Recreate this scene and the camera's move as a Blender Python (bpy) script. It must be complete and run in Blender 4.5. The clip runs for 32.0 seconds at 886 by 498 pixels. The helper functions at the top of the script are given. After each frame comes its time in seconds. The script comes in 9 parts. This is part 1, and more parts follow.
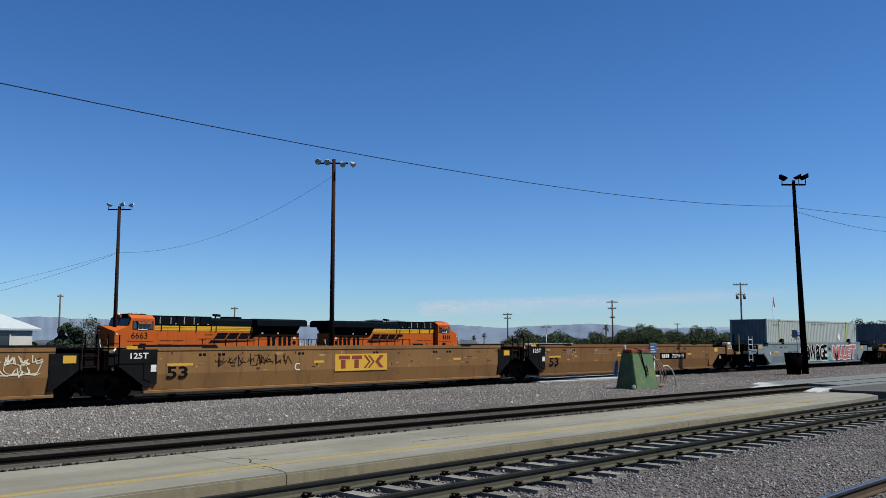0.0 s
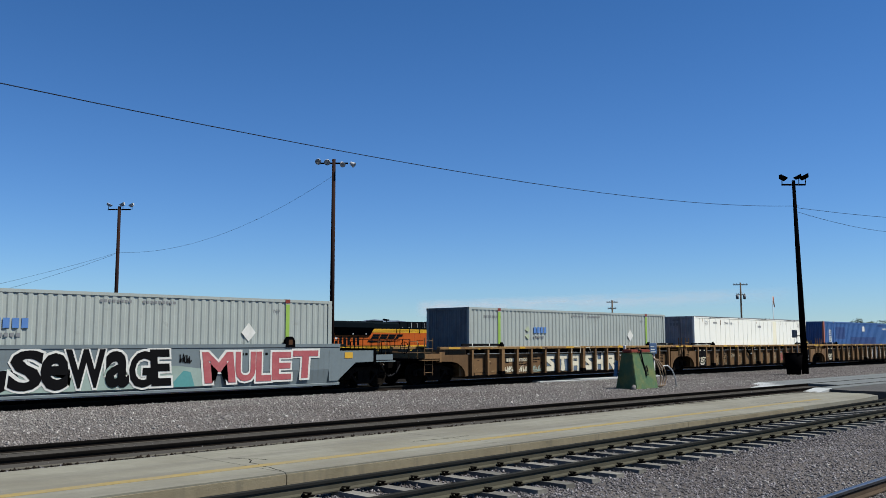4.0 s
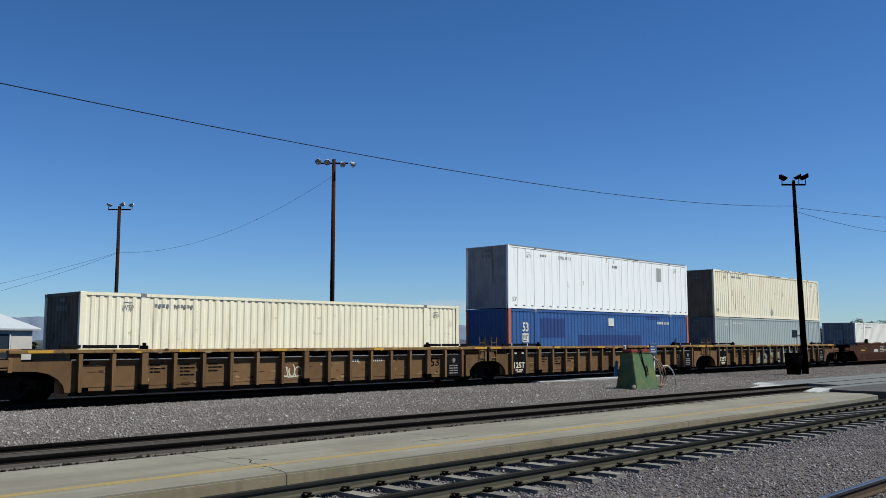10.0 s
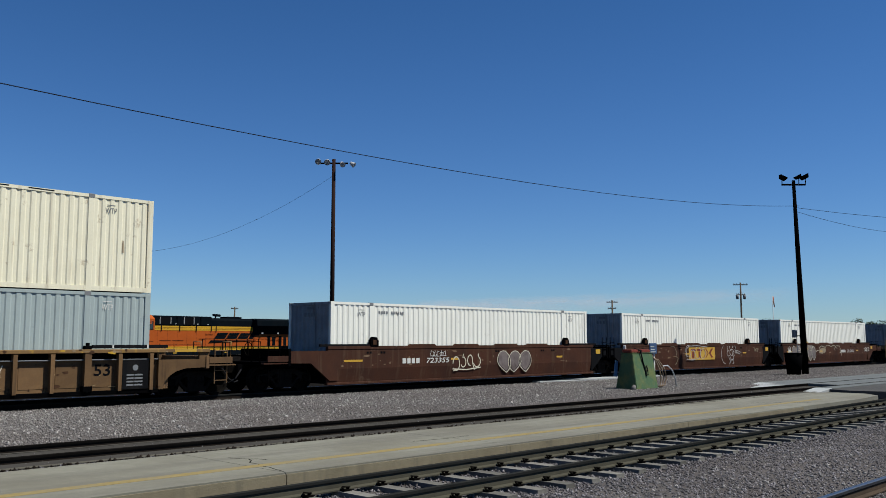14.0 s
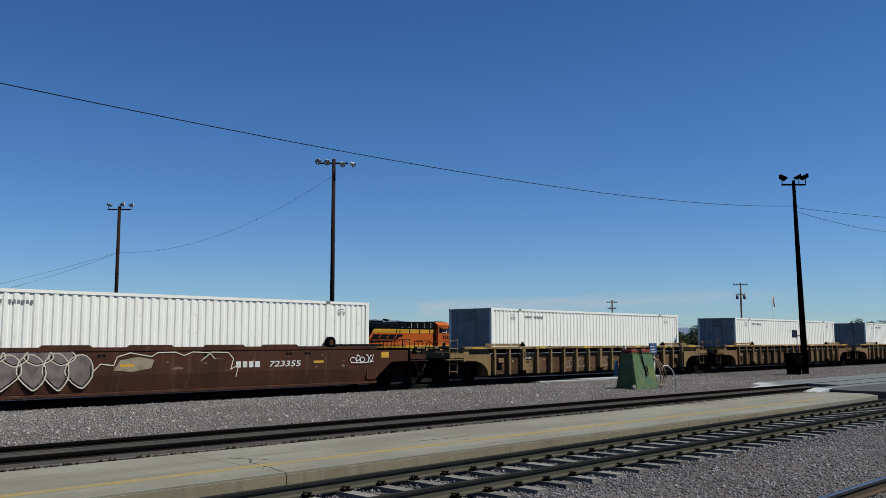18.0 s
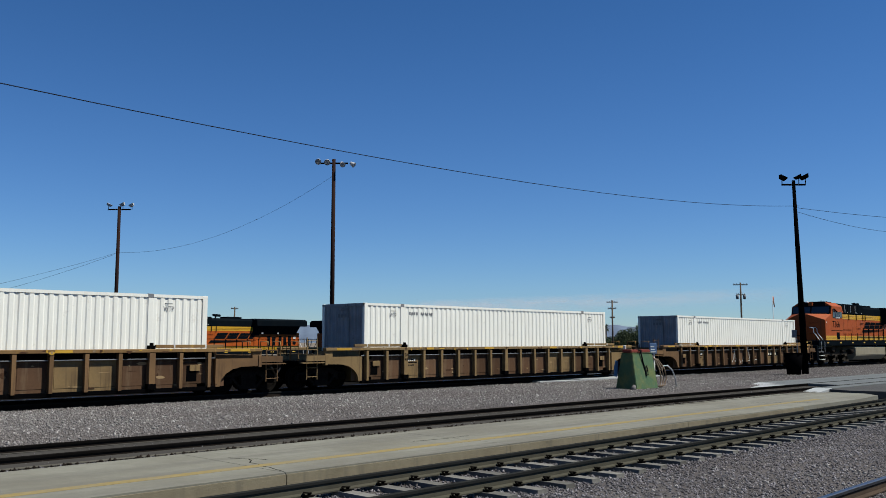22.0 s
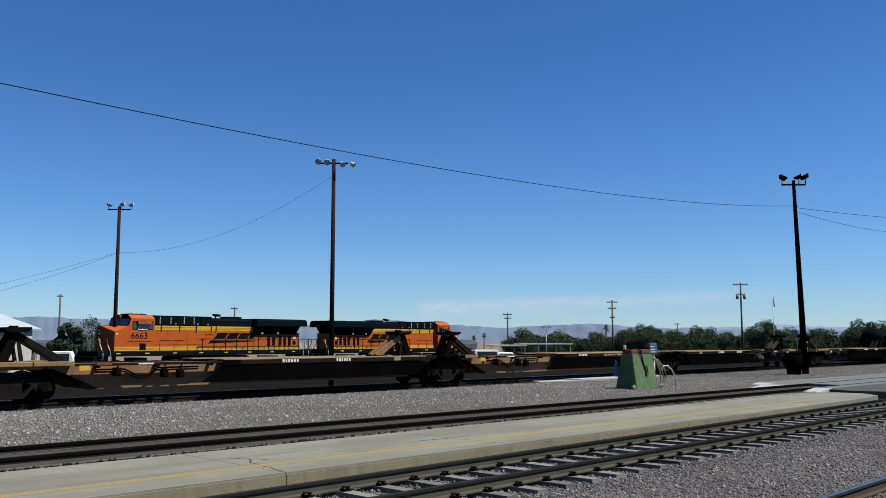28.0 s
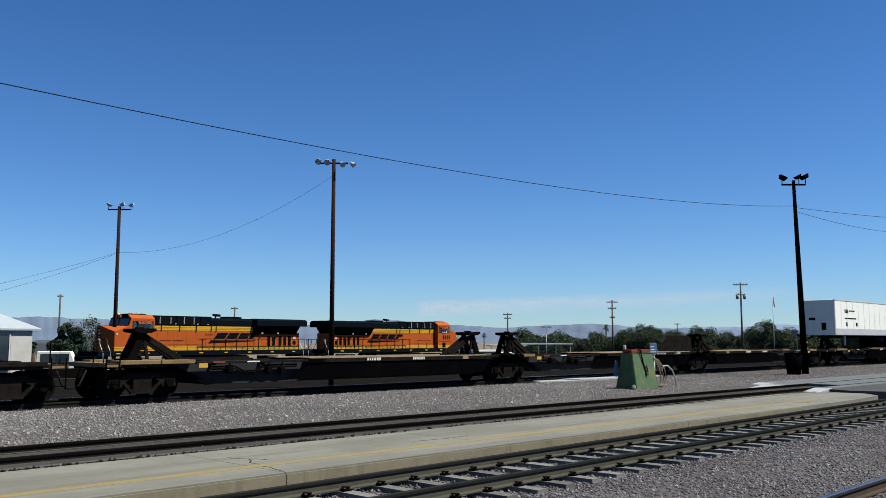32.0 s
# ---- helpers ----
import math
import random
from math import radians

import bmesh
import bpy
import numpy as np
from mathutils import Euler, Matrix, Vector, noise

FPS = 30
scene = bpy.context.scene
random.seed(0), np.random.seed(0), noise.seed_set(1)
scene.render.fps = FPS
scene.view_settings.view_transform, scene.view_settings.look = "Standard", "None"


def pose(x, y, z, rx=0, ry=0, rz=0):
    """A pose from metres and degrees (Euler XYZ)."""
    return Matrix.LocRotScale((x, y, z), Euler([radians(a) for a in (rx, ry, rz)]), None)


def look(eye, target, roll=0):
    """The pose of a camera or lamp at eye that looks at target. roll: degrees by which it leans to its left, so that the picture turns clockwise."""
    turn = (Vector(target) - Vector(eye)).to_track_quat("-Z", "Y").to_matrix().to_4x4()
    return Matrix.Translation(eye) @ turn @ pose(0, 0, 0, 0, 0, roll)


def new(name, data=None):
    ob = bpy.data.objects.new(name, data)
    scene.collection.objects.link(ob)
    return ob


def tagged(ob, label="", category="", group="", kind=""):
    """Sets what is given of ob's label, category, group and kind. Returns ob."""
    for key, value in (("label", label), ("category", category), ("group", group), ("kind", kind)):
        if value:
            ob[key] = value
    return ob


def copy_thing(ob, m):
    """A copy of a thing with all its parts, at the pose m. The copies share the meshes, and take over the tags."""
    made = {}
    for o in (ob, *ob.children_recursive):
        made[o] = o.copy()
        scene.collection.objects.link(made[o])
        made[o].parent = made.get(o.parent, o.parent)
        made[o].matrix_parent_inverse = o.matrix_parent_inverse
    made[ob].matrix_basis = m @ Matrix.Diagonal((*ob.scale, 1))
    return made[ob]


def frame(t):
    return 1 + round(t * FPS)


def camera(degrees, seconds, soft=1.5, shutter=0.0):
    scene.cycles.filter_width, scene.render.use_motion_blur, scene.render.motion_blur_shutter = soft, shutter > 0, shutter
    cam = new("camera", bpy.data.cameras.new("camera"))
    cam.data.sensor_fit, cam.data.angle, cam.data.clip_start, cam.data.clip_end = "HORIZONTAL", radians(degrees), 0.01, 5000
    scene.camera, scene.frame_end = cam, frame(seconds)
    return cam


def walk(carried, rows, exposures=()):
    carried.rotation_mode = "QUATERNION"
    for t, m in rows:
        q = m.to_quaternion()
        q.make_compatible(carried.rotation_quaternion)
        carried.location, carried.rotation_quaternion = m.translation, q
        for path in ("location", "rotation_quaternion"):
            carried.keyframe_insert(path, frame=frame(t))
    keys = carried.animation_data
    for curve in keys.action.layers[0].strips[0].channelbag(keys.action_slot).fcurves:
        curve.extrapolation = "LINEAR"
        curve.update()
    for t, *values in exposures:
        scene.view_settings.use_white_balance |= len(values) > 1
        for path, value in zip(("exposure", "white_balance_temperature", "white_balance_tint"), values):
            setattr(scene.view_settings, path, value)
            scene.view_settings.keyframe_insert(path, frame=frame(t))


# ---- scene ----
# ---- camera ----
LENS = 53.37
EYE = 1.8
cam = camera(LENS, 32.0, soft=0.88)
_yaw, _pitch = radians(45.72), radians(5.95)
_aim = (100 * math.sin(_yaw) * math.cos(_pitch), 100 * math.cos(_yaw) * math.cos(_pitch), EYE + 100 * math.sin(_pitch))
_still = look((0, 0, EYE), _aim, 0.0)
walk(cam, [(0, _still), (32.0, _still)], exposures=[(0, 0.74), (6, 0.72), (10, 0.60), (13, 0.48), (17, 0.43), (19, 0.49), (25, 0.55), (28, 0.78), (32.0, 0.80)])

# ---- daylight: sun high behind the camera's right shoulder, clear sky ----
SUN_EL, SUN_AZ = radians(57.0), math.atan2(0.58, -0.815)
world = bpy.data.worlds.new("world")
scene.world = world
world.use_nodes = True
wn = world.node_tree
sky = wn.nodes.new("ShaderNodeTexSky")
sky.sky_type, sky.sun_disc = "NISHITA", False
sky.sun_elevation, sky.sun_rotation = SUN_EL, SUN_AZ
sky.air_density, sky.dust_density, sky.ozone_density, sky.altitude = 1.0, 0.0, 2.0, 100
sat = wn.nodes.new("ShaderNodeHueSaturation")
sat.inputs["Saturation"].default_value = 1.12
wn.links.new(sky.outputs["Color"], sat.inputs["Color"])
tint = wn.nodes.new("ShaderNodeMix")
tint.data_type, tint.blend_type = "RGBA", "MULTIPLY"
tint.inputs[0].default_value = 1.0
# a paler haze all round the horizon, deeper blue overhead
_dir = wn.nodes.new("ShaderNodeTexCoord")
_up = wn.nodes.new("ShaderNodeSeparateXYZ")
wn.links.new(_dir.outputs["Generated"], _up.inputs["Vector"])
_haze = wn.nodes.new("ShaderNodeValToRGB")
_haze.color_ramp.elements[0].position, _haze.color_ramp.elements[1].position = 0.0, 0.42
_haze.color_ramp.elements[0].color = (0.73, 1.05, 1.58, 1)
_haze.color_ramp.elements[1].color = (0.48, 0.87, 1.27, 1)
wn.links.new(_up.outputs["Z"], _haze.inputs["Fac"])
wn.links.new(_haze.outputs["Color"], tint.inputs[7])
wn.links.new(sat.outputs["Color"], tint.inputs[6])
wn.links.new(tint.outputs[2], wn.nodes["Background"].inputs["Color"])
wn.nodes["Background"].inputs["Strength"].default_value = 0.0455
sun = new("sun", bpy.data.lights.new("sun", "SUN"))
sun.data.energy, sun.data.angle, sun.data.color = 5.15, radians(0.53), (1.0, 0.975, 0.895)
_sd = Vector((math.sin(SUN_AZ) * math.cos(SUN_EL), math.cos(SUN_AZ) * math.cos(SUN_EL), math.sin(SUN_EL)))
sun.matrix_basis = look(_sd * 80, (0, 0, 0))

RND = random.Random(7)


# ---- materials ----
def ramp(nt, sock, a, b, lo, hi):
    r = nt.nodes.new("ShaderNodeMapRange")
    r.inputs["From Min"].default_value, r.inputs["From Max"].default_value = a, b
    r.inputs["To Min"].default_value, r.inputs["To Max"].default_value = lo, hi
    nt.links.new(sock, r.inputs["Value"])
    return r.outputs["Result"]


def mixc(nt, fac, a, b):
    m = nt.nodes.new("ShaderNodeMix")
    m.data_type = "RGBA"
    for sock, v in ((m.inputs[0], fac), (m.inputs[6], a), (m.inputs[7], b)):
        if isinstance(v, (tuple, list)):
            sock.default_value = (*v[:3], 1)
        elif isinstance(v, (int, float)):
            sock.default_value = v
        else:
            nt.links.new(v, sock)
    return m.outputs[2]


def noise_tex(nt, scale, detail=4, stretch=(1, 1, 1), offset=0.0, rough=0.55):
    tc = nt.nodes.new("ShaderNodeTexCoord")
    mp = nt.nodes.new("ShaderNodeMapping")
    mp.inputs["Scale"].default_value = stretch
    mp.inputs["Location"].default_value = (offset, offset * 1.7, offset * 0.6)
    nt.links.new(tc.outputs["Object"], mp.inputs["Vector"])
    n = nt.nodes.new("ShaderNodeTexNoise")
    n.inputs["Scale"].default_value, n.inputs["Detail"].default_value = scale, detail
    n.inputs["Roughness"].default_value = rough
    nt.links.new(mp.outputs["Vector"], n.inputs["Vector"])
    return n.outputs["Fac"]


def surface(name, base, other=None, rough=0.7, metal=0.0, big=1.2, fine=14.0, amount=0.5, streak=None, streak_amount=0.6,
            bump=0.15, bump_scale=40.0, vary=0.0, coat=0.0):
    """Paint, metal, stone: a base colour with large stains of another, fine grain, optional streaks that run down, and relief."""
    m = bpy.data.materials.new(name)
    m.use_nodes = True
    nt = m.node_tree
    p = nt.nodes["Principled BSDF"]
    other = other or tuple(c * 0.72 for c in base)
    base, other = tuple(c * 0.68 for c in base), tuple(c * 0.68 for c in other)
    streak = streak and tuple(c * 0.68 for c in streak)
    n1 = noise_tex(nt, big, 5, offset=len(name) * 3.1)
    col = mixc(nt, ramp(nt, n1, 0.45, 0.72, 0.0, amount), base, other)
    n2 = noise_tex(nt, fine, 4, offset=len(name))
    col = mixc(nt, ramp(nt, n2, 0.35, 0.75, 0.0, amount * 0.6), col, tuple(c * 0.78 for c in base))
    if streak:
        n3 = noise_tex(nt, 5.0, 5, (1.0, 1.0, 0.07), len(name) * 1.3)
        col = mixc(nt, ramp(nt, n3, 0.56, 0.72, 0.0, streak_amount), col, streak)
        n4 = noise_tex(nt, 2.3, 6, offset=len(name) * 0.37, rough=0.7)
        col = mixc(nt, ramp(nt, n4, 0.62, 0.68, 0.0, streak_amount), col, streak)
    if vary:
        oi = nt.nodes.new("ShaderNodeObjectInfo")
        h = nt.nodes.new("ShaderNodeHueSaturation")
        nt.links.new(ramp(nt, oi.outputs["Random"], 0, 1, 1 - vary, 1 + vary), h.inputs["Value"])
        nt.links.new(col, h.inputs["Color"])
        col = h.outputs["Color"]
    nt.links.new(col, p.inputs["Base Color"])
    nt.links.new(ramp(nt, n2, 0.2, 0.8, max(0.05, rough - 0.12), min(1, rough + 0.12)), p.inputs["Roughness"])
    p.inputs["Metallic"].default_value = metal
    if not metal:
        p.inputs["Specular IOR Level"].default_value = 0.0 if max(base) < 0.05 else 0.03 if max(base) < 0.09 else 0.12 if rough > 0.58 else 0.3
    p.inputs["Coat Weight"].default_value = coat
    if bump:
        b = nt.nodes.new("ShaderNodeBump")
        b.inputs["Strength"].default_value, b.inputs["Distance"].default_value = bump, 0.02
        nt.links.new(noise_tex(nt, bump_scale, 6), b.inputs["Height"])
        nt.links.new(b.outputs["Normal"], p.inputs["Normal"])
    return m


def island_vary(m, spread=0.5):
    """Lets each joined piece of a heap take its own brightness."""
    nt = m.node_tree
    p = nt.nodes["Principled BSDF"]
    src = p.inputs["Base Color"].links[0].from_socket
    g = nt.nodes.new("ShaderNodeNewGeometry")
    h = nt.nodes.new("ShaderNodeHueSaturation")
    pw = nt.nodes.new("ShaderNodeMath")
    pw.operation = "POWER"
    pw.inputs[1].default_value = 2.6
    nt.links.new(g.outputs["Random Per Island"], pw.inputs[0])
    nt.links.new(ramp(nt, pw.outputs[0], 0, 1, 1 - spread * 0.7, 1 + spread * 2.2), h.inputs["Value"])
    nt.links.new(src, h.inputs["Color"])
    nt.links.new(h.outputs["Color"], p.inputs["Base Color"])
    return m


M = {}
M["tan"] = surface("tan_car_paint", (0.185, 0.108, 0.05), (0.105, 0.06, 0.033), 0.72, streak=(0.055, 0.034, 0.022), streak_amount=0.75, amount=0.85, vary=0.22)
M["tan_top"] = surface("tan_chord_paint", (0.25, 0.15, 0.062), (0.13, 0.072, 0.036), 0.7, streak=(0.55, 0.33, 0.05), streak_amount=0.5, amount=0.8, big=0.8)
M["brown"] = surface("brown_car_paint", (0.235, 0.125, 0.046), (0.155, 0.082, 0.036), 0.62, big=0.7, streak=(0.12, 0.066, 0.034), streak_amount=0.75, amount=0.9)
M["rustbrown"] = surface("rusty_brown_car_paint", (0.185, 0.092, 0.034), (0.11, 0.055, 0.026), 0.65, big=0.7, streak=(0.085, 0.045, 0.026), streak_amount=0.8, amount=0.9)
M["maroon"] = surface("oxide_red_car_paint", (0.078, 0.034, 0.022), (0.04, 0.024, 0.019), 0.7, big=0.7, streak=(0.13, 0.085, 0.055), streak_amount=0.5, amount=0.9)
M["dirty"] = surface("grimy_brown_car_paint", (0.118, 0.068, 0.040), (0.066, 0.04, 0.029), 0.78, streak=(0.23, 0.17, 0.105), streak_amount=0.6, amount=0.9, vary=0.42)
M["ochre"] = surface("ochre_car_paint", (0.245, 0.165, 0.075), (0.13, 0.085, 0.045), 0.72, streak=(0.07, 0.044, 0.028), streak_amount=0.75, amount=0.8)
M["greycar"] = surface("grey_car_paint", (0.165, 0.205, 0.22), (0.13, 0.158, 0.165), 0.5, streak=(0.115, 0.125, 0.125), streak_amount=0.45, amount=0.6)
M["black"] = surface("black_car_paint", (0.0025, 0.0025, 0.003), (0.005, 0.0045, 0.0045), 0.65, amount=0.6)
M["endblack"] = surface("faded_black_end_paint", (0.012, 0.0125, 0.014), (0.006, 0.006, 0.0065), 0.7, streak=(0.03, 0.026, 0.022), streak_amount=0.4, amount=0.8)
M["iron"] = surface("grimy_cast_iron", (0.0055, 0.005, 0.0045), (0.012, 0.009, 0.007), 0.75, amount=0.8, bump=0.4)
M["casting"] = surface("dusty_brown_casting", (0.019, 0.016, 0.014), (0.006, 0.0055, 0.005), 0.8, amount=0.9, big=4, bump=0.5)
M["dusty"] = surface("dusty_truck_casting", (0.062, 0.053, 0.042), (0.02, 0.018, 0.015), 0.85, streak=(0.012, 0.011, 0.010), streak_amount=0.6, amount=0.9, big=4, bump=0.5)
M["rustmark"] = surface("rust_scuff", (0.20, 0.13, 0.08), (0.10, 0.06, 0.04), 0.8, amount=0.8, big=6)
M["paleruns"] = surface("pale_rust_run", (0.42, 0.33, 0.22), (0.27, 0.19, 0.12), 0.8, amount=0.8, big=6)
M["wheel"] = surface("worn_wheel_steel", (0.010, 0.009, 0.008), (0.018, 0.014, 0.011), 0.55, amount=0.7)
M["white"] = surface("white_box_paint", (0.93, 0.93, 0.84), (0.82, 0.81, 0.735), 0.5, streak=(0.45, 0.38, 0.30), streak_amount=0.22, amount=0.3)
M["bluewhite"] = surface("cool_white_box_paint", (0.95, 1.0, 0.99), (0.86, 0.93, 0.935), 0.48, streak=(0.40, 0.42, 0.42), streak_amount=0.25, amount=0.35)
M["cream"] = surface("cream_box_paint", (0.93, 0.885, 0.67), (0.80, 0.74, 0.53), 0.55, streak=(0.36, 0.26, 0.17), streak_amount=0.5, amount=0.4)
M["grey"] = surface("grey_box_paint", (0.365, 0.405, 0.38), (0.30, 0.335, 0.315), 0.5, streak=(0.25, 0.25, 0.24), streak_amount=0.35, amount=0.45)
M["bluegrey"] = surface("blue_grey_box_paint", (0.395, 0.468, 0.458), (0.325, 0.388, 0.386), 0.5, streak=(0.24, 0.30, 0.33), streak_amount=0.3, amount=0.35)
M["blue"] = surface("blue_box_paint", (0.036, 0.115, 0.32), (0.027, 0.085, 0.24), 0.5, streak=(0.08, 0.15, 0.30), streak_amount=0.35, amount=0.5)
M["darkblue"] = surface("dark_blue_patch", (0.025, 0.06, 0.20), None, 0.5)
M["salmon"] = surface("faded_red_post", (0.50, 0.17, 0.11), (0.38, 0.15, 0.11), 0.6)
M["lime"] = surface("lime_green_stripe", (0.29, 0.46, 0.08), None, 0.5)
M["orange"] = surface("orange_engine_paint", (0.46, 0.094, 0.012), (0.35, 0.072, 0.011), 0.62, streak=(0.40, 0.10, 0.035), streak_amount=0.3, amount=0.6)
M["orange_dark"] = surface("worn_orange_engine_paint", (0.40, 0.085, 0.018), (0.28, 0.06, 0.016), 0.62, streak=(0.12, 0.05, 0.028), streak_amount=0.55, amount=0.7)
M["orange_seam"] = surface("dark_orange_door_seam", (0.17, 0.04, 0.015), None, 0.7)
# shade on the end walls is mixed into these colours; cream also carries rust
M["shaded_white"] = surface("sooty_white_end_paint", (0.33, 0.35, 0.37), (0.2, 0.215, 0.23), 0.6, streak=(0.12, 0.11, 0.10), streak_amount=0.7, amount=0.8)
M["shaded_rusty_cream"] = surface("rust_streaked_cream_end_paint", (0.22, 0.18, 0.135), (0.11, 0.083, 0.06), 0.65, streak=(0.09, 0.055, 0.032), streak_amount=0.9, amount=0.9)
M["shaded_grey"] = surface("sooty_grey_end_paint", (0.17, 0.195, 0.215), (0.11, 0.125, 0.14), 0.6, streak=(0.08, 0.08, 0.08), streak_amount=0.7, amount=0.8)
M["rampend"] = surface("pale_worn_panel_end", (0.40, 0.42, 0.42), (0.29, 0.30, 0.30), 0.8)
M["yellow"] = surface("yellow_engine_stripe", (0.66, 0.36, 0.018), (0.5, 0.26, 0.018), 0.45, amount=0.5)
M["eblack"] = surface("black_engine_paint", (0.005, 0.008, 0.011), (0.010, 0.012, 0.014), 0.5, amount=0.5)
M["tank"] = surface("dusty_tank_paint", (0.30, 0.27, 0.19), (0.18, 0.16, 0.115), 0.65, amount=0.7)
M["rail_white"] = surface("white_handrail_paint", (0.75, 0.75, 0.72), None, 0.5)
M["signyellow"] = surface("yellow_sign", (0.60, 0.35, 0.035), (0.42, 0.24, 0.035), 0.5, amount=0.5)
M["red"] = surface("red_paint", (0.22, 0.045, 0.032), (0.13, 0.04, 0.032), 0.6)
M["ink"] = surface("black_lettering", (0.009, 0.009, 0.010), None, 0.6)
M["inkwhite"] = surface("white_lettering", (0.72, 0.72, 0.68), (0.55, 0.55, 0.5), 0.6, amount=0.7, big=4)
M["inkgrey"] = surface("grey_lettering", (0.22, 0.23, 0.24), None, 0.6)
M["inkblue"] = surface("blue_lettering", (0.10, 0.22, 0.50), None, 0.6)
M["sprayteal"] = surface("pale_teal_spray", (0.31, 0.40, 0.36), (0.22, 0.27, 0.23), 0.6, amount=0.7)
M["spraysilver"] = surface("streaky_silver_spray", (0.20, 0.165, 0.155), (0.065, 0.042, 0.036), 0.55, streak=(0.07, 0.05, 0.05), streak_amount=0.7, amount=0.9, big=3)
M["spraytan"] = surface("faded_tan_spray", (0.32, 0.27, 0.19), (0.2, 0.14, 0.08), 0.7, amount=0.9, big=3)
M["limefaint"] = surface("faded_green_print", (0.43, 0.49, 0.35), None, 0.6)
M["rustbeam"] = surface("rusty_beam_paint", (0.26, 0.145, 0.072), (0.15, 0.088, 0.05), 0.8, streak=(0.06, 0.04, 0.03), streak_amount=0.5, amount=0.9)
M["greybeam"] = surface("dark_grey_beam_paint", (0.032, 0.034, 0.036), (0.02, 0.02, 0.021), 0.75, streak=(0.07, 0.06, 0.05), streak_amount=0.3, amount=0.8)
M["grimebrown"] = surface("grimy_dark_brown_paint", (0.03, 0.023, 0.018), (0.014, 0.012, 0.011), 0.8, streak=(0.10, 0.07, 0.04), streak_amount=0.5, amount=0.8, big=0.8)
M["paletan"] = surface("pale_worn_tan_metal", (0.34, 0.25, 0.15), (0.17, 0.12, 0.07), 0.8, streak=(0.07, 0.05, 0.035), streak_amount=0.6, amount=0.9, big=0.7)
M["spraypale"] = surface("pale_grey_green_spray", (0.30, 0.30, 0.235), (0.22, 0.20, 0.15), 0.65, amount=0.8, big=2)
M["sprayaqua"] = surface("aqua_spray", (0.10, 0.30, 0.30), (0.2, 0.3, 0.3), 0.6, amount=0.8, big=2)
M["sprayblue"] = surface("grey_blue_spray", (0.12, 0.17, 0.24), (0.08, 0.11, 0.15), 0.65, amount=0.7, big=3)
M["scuffpale"] = surface("pale_scraped_paint", (0.36, 0.25, 0.13), (0.26, 0.16, 0.075), 0.75, amount=0.9, big=5)
M["scuffdark"] = surface("dark_rust_patch", (0.085, 0.045, 0.026), (0.05, 0.03, 0.02), 0.85, amount=0.9, big=5)
M["spraypink"] = surface("pink_red_spray", (0.40, 0.095, 0.105), (0.46, 0.16, 0.155), 0.55, amount=0.8, big=3)
M["sprayhaze"] = surface("thin_white_spray", (0.50, 0.49, 0.47), (0.30, 0.27, 0.26), 0.6, amount=0.9, big=3)
M["spraycream"] = surface("cream_spray", (0.70, 0.66, 0.52), (0.5, 0.45, 0.34), 0.6, amount=0.7, big=3)
M["glass"] = bpy.data.materials.new("dark_window_glass")
M["glass"].use_nodes = True
_g = M["glass"].node_tree.nodes["Principled BSDF"]
_g.inputs["Base Color"].default_value, _g.inputs["Roughness"].default_value = (0.02, 0.03, 0.04, 1), 0.06
M["concrete"] = surface("platform_concrete", (0.2348, 0.2311, 0.1875), (0.1583, 0.1465, 0.111), 0.85, big=0.38, fine=5, amount=0.95, streak=None, bump=0.25, bump_scale=30)
def long_stains(m, col, amount, stretch=(0.07, 1.1, 1.0)):
    """Stains drawn out along the platform."""
    nt = m.node_tree
    p = nt.nodes["Principled BSDF"]
    src = p.inputs["Base Color"].links[0].from_socket
    fac = ramp(nt, noise_tex(nt, 1.4, 6, stretch, 3.7, 0.65), 0.46, 0.66, 0.0, amount)
    nt.links.new(mixc(nt, fac, src, col), p.inputs["Base Color"])


long_stains(M["concrete"], (0.10, 0.095, 0.08), 0.75)
M["kerb"] = surface("stained_kerb_concrete", (0.23, 0.20, 0.135), (0.15, 0.13, 0.085), 0.88, big=1.3, fine=9, amount=0.7, streak=(0.13, 0.12, 0.09), streak_amount=0.6, bump=0.4)
M["panel"] = surface("crossing_concrete", (0.1438, 0.1556, 0.1538), (0.101, 0.1092, 0.1092), 0.8, big=0.6, amount=0.5)
M["lineyellow"] = surface("worn_yellow_line", (0.296, 0.227, 0.0901), (0.232, 0.206, 0.137), 0.8, big=2.0, fine=9, amount=0.95)
M["asphalt"] = surface("asphalt", (0.082, 0.082, 0.082), (0.1156, 0.1138, 0.1074), 0.9, big=0.4, fine=30, amount=0.6, bump=0.3, bump_scale=90)
M["tie"] = surface("grey_concrete_tie", (0.1775, 0.1711, 0.1538), (0.0965, 0.0904, 0.0788), 0.9, big=3, fine=20, amount=0.85, vary=0.3, bump=0.35)
M["woodtie"] = surface("weathered_timber_tie", (0.037, 0.0306, 0.0254), (0.0211, 0.018, 0.0158), 0.9, vary=0.3, bump=0.5)
M["railside"] = surface("rusty_rail_side", (0.075, 0.055, 0.04), (0.05, 0.036, 0.027), 0.85, big=3, fine=25, amount=0.6, bump=0.25)
M["raildark"] = surface("oily_rail_side", (0.022, 0.018, 0.015), (0.012, 0.010, 0.009), 0.8)
M["railgreen"] = surface("dusty_rail_side", (0.075, 0.071, 0.053), (0.045, 0.042, 0.033), 0.85, big=3, fine=25, amount=0.6, bump=0.25)
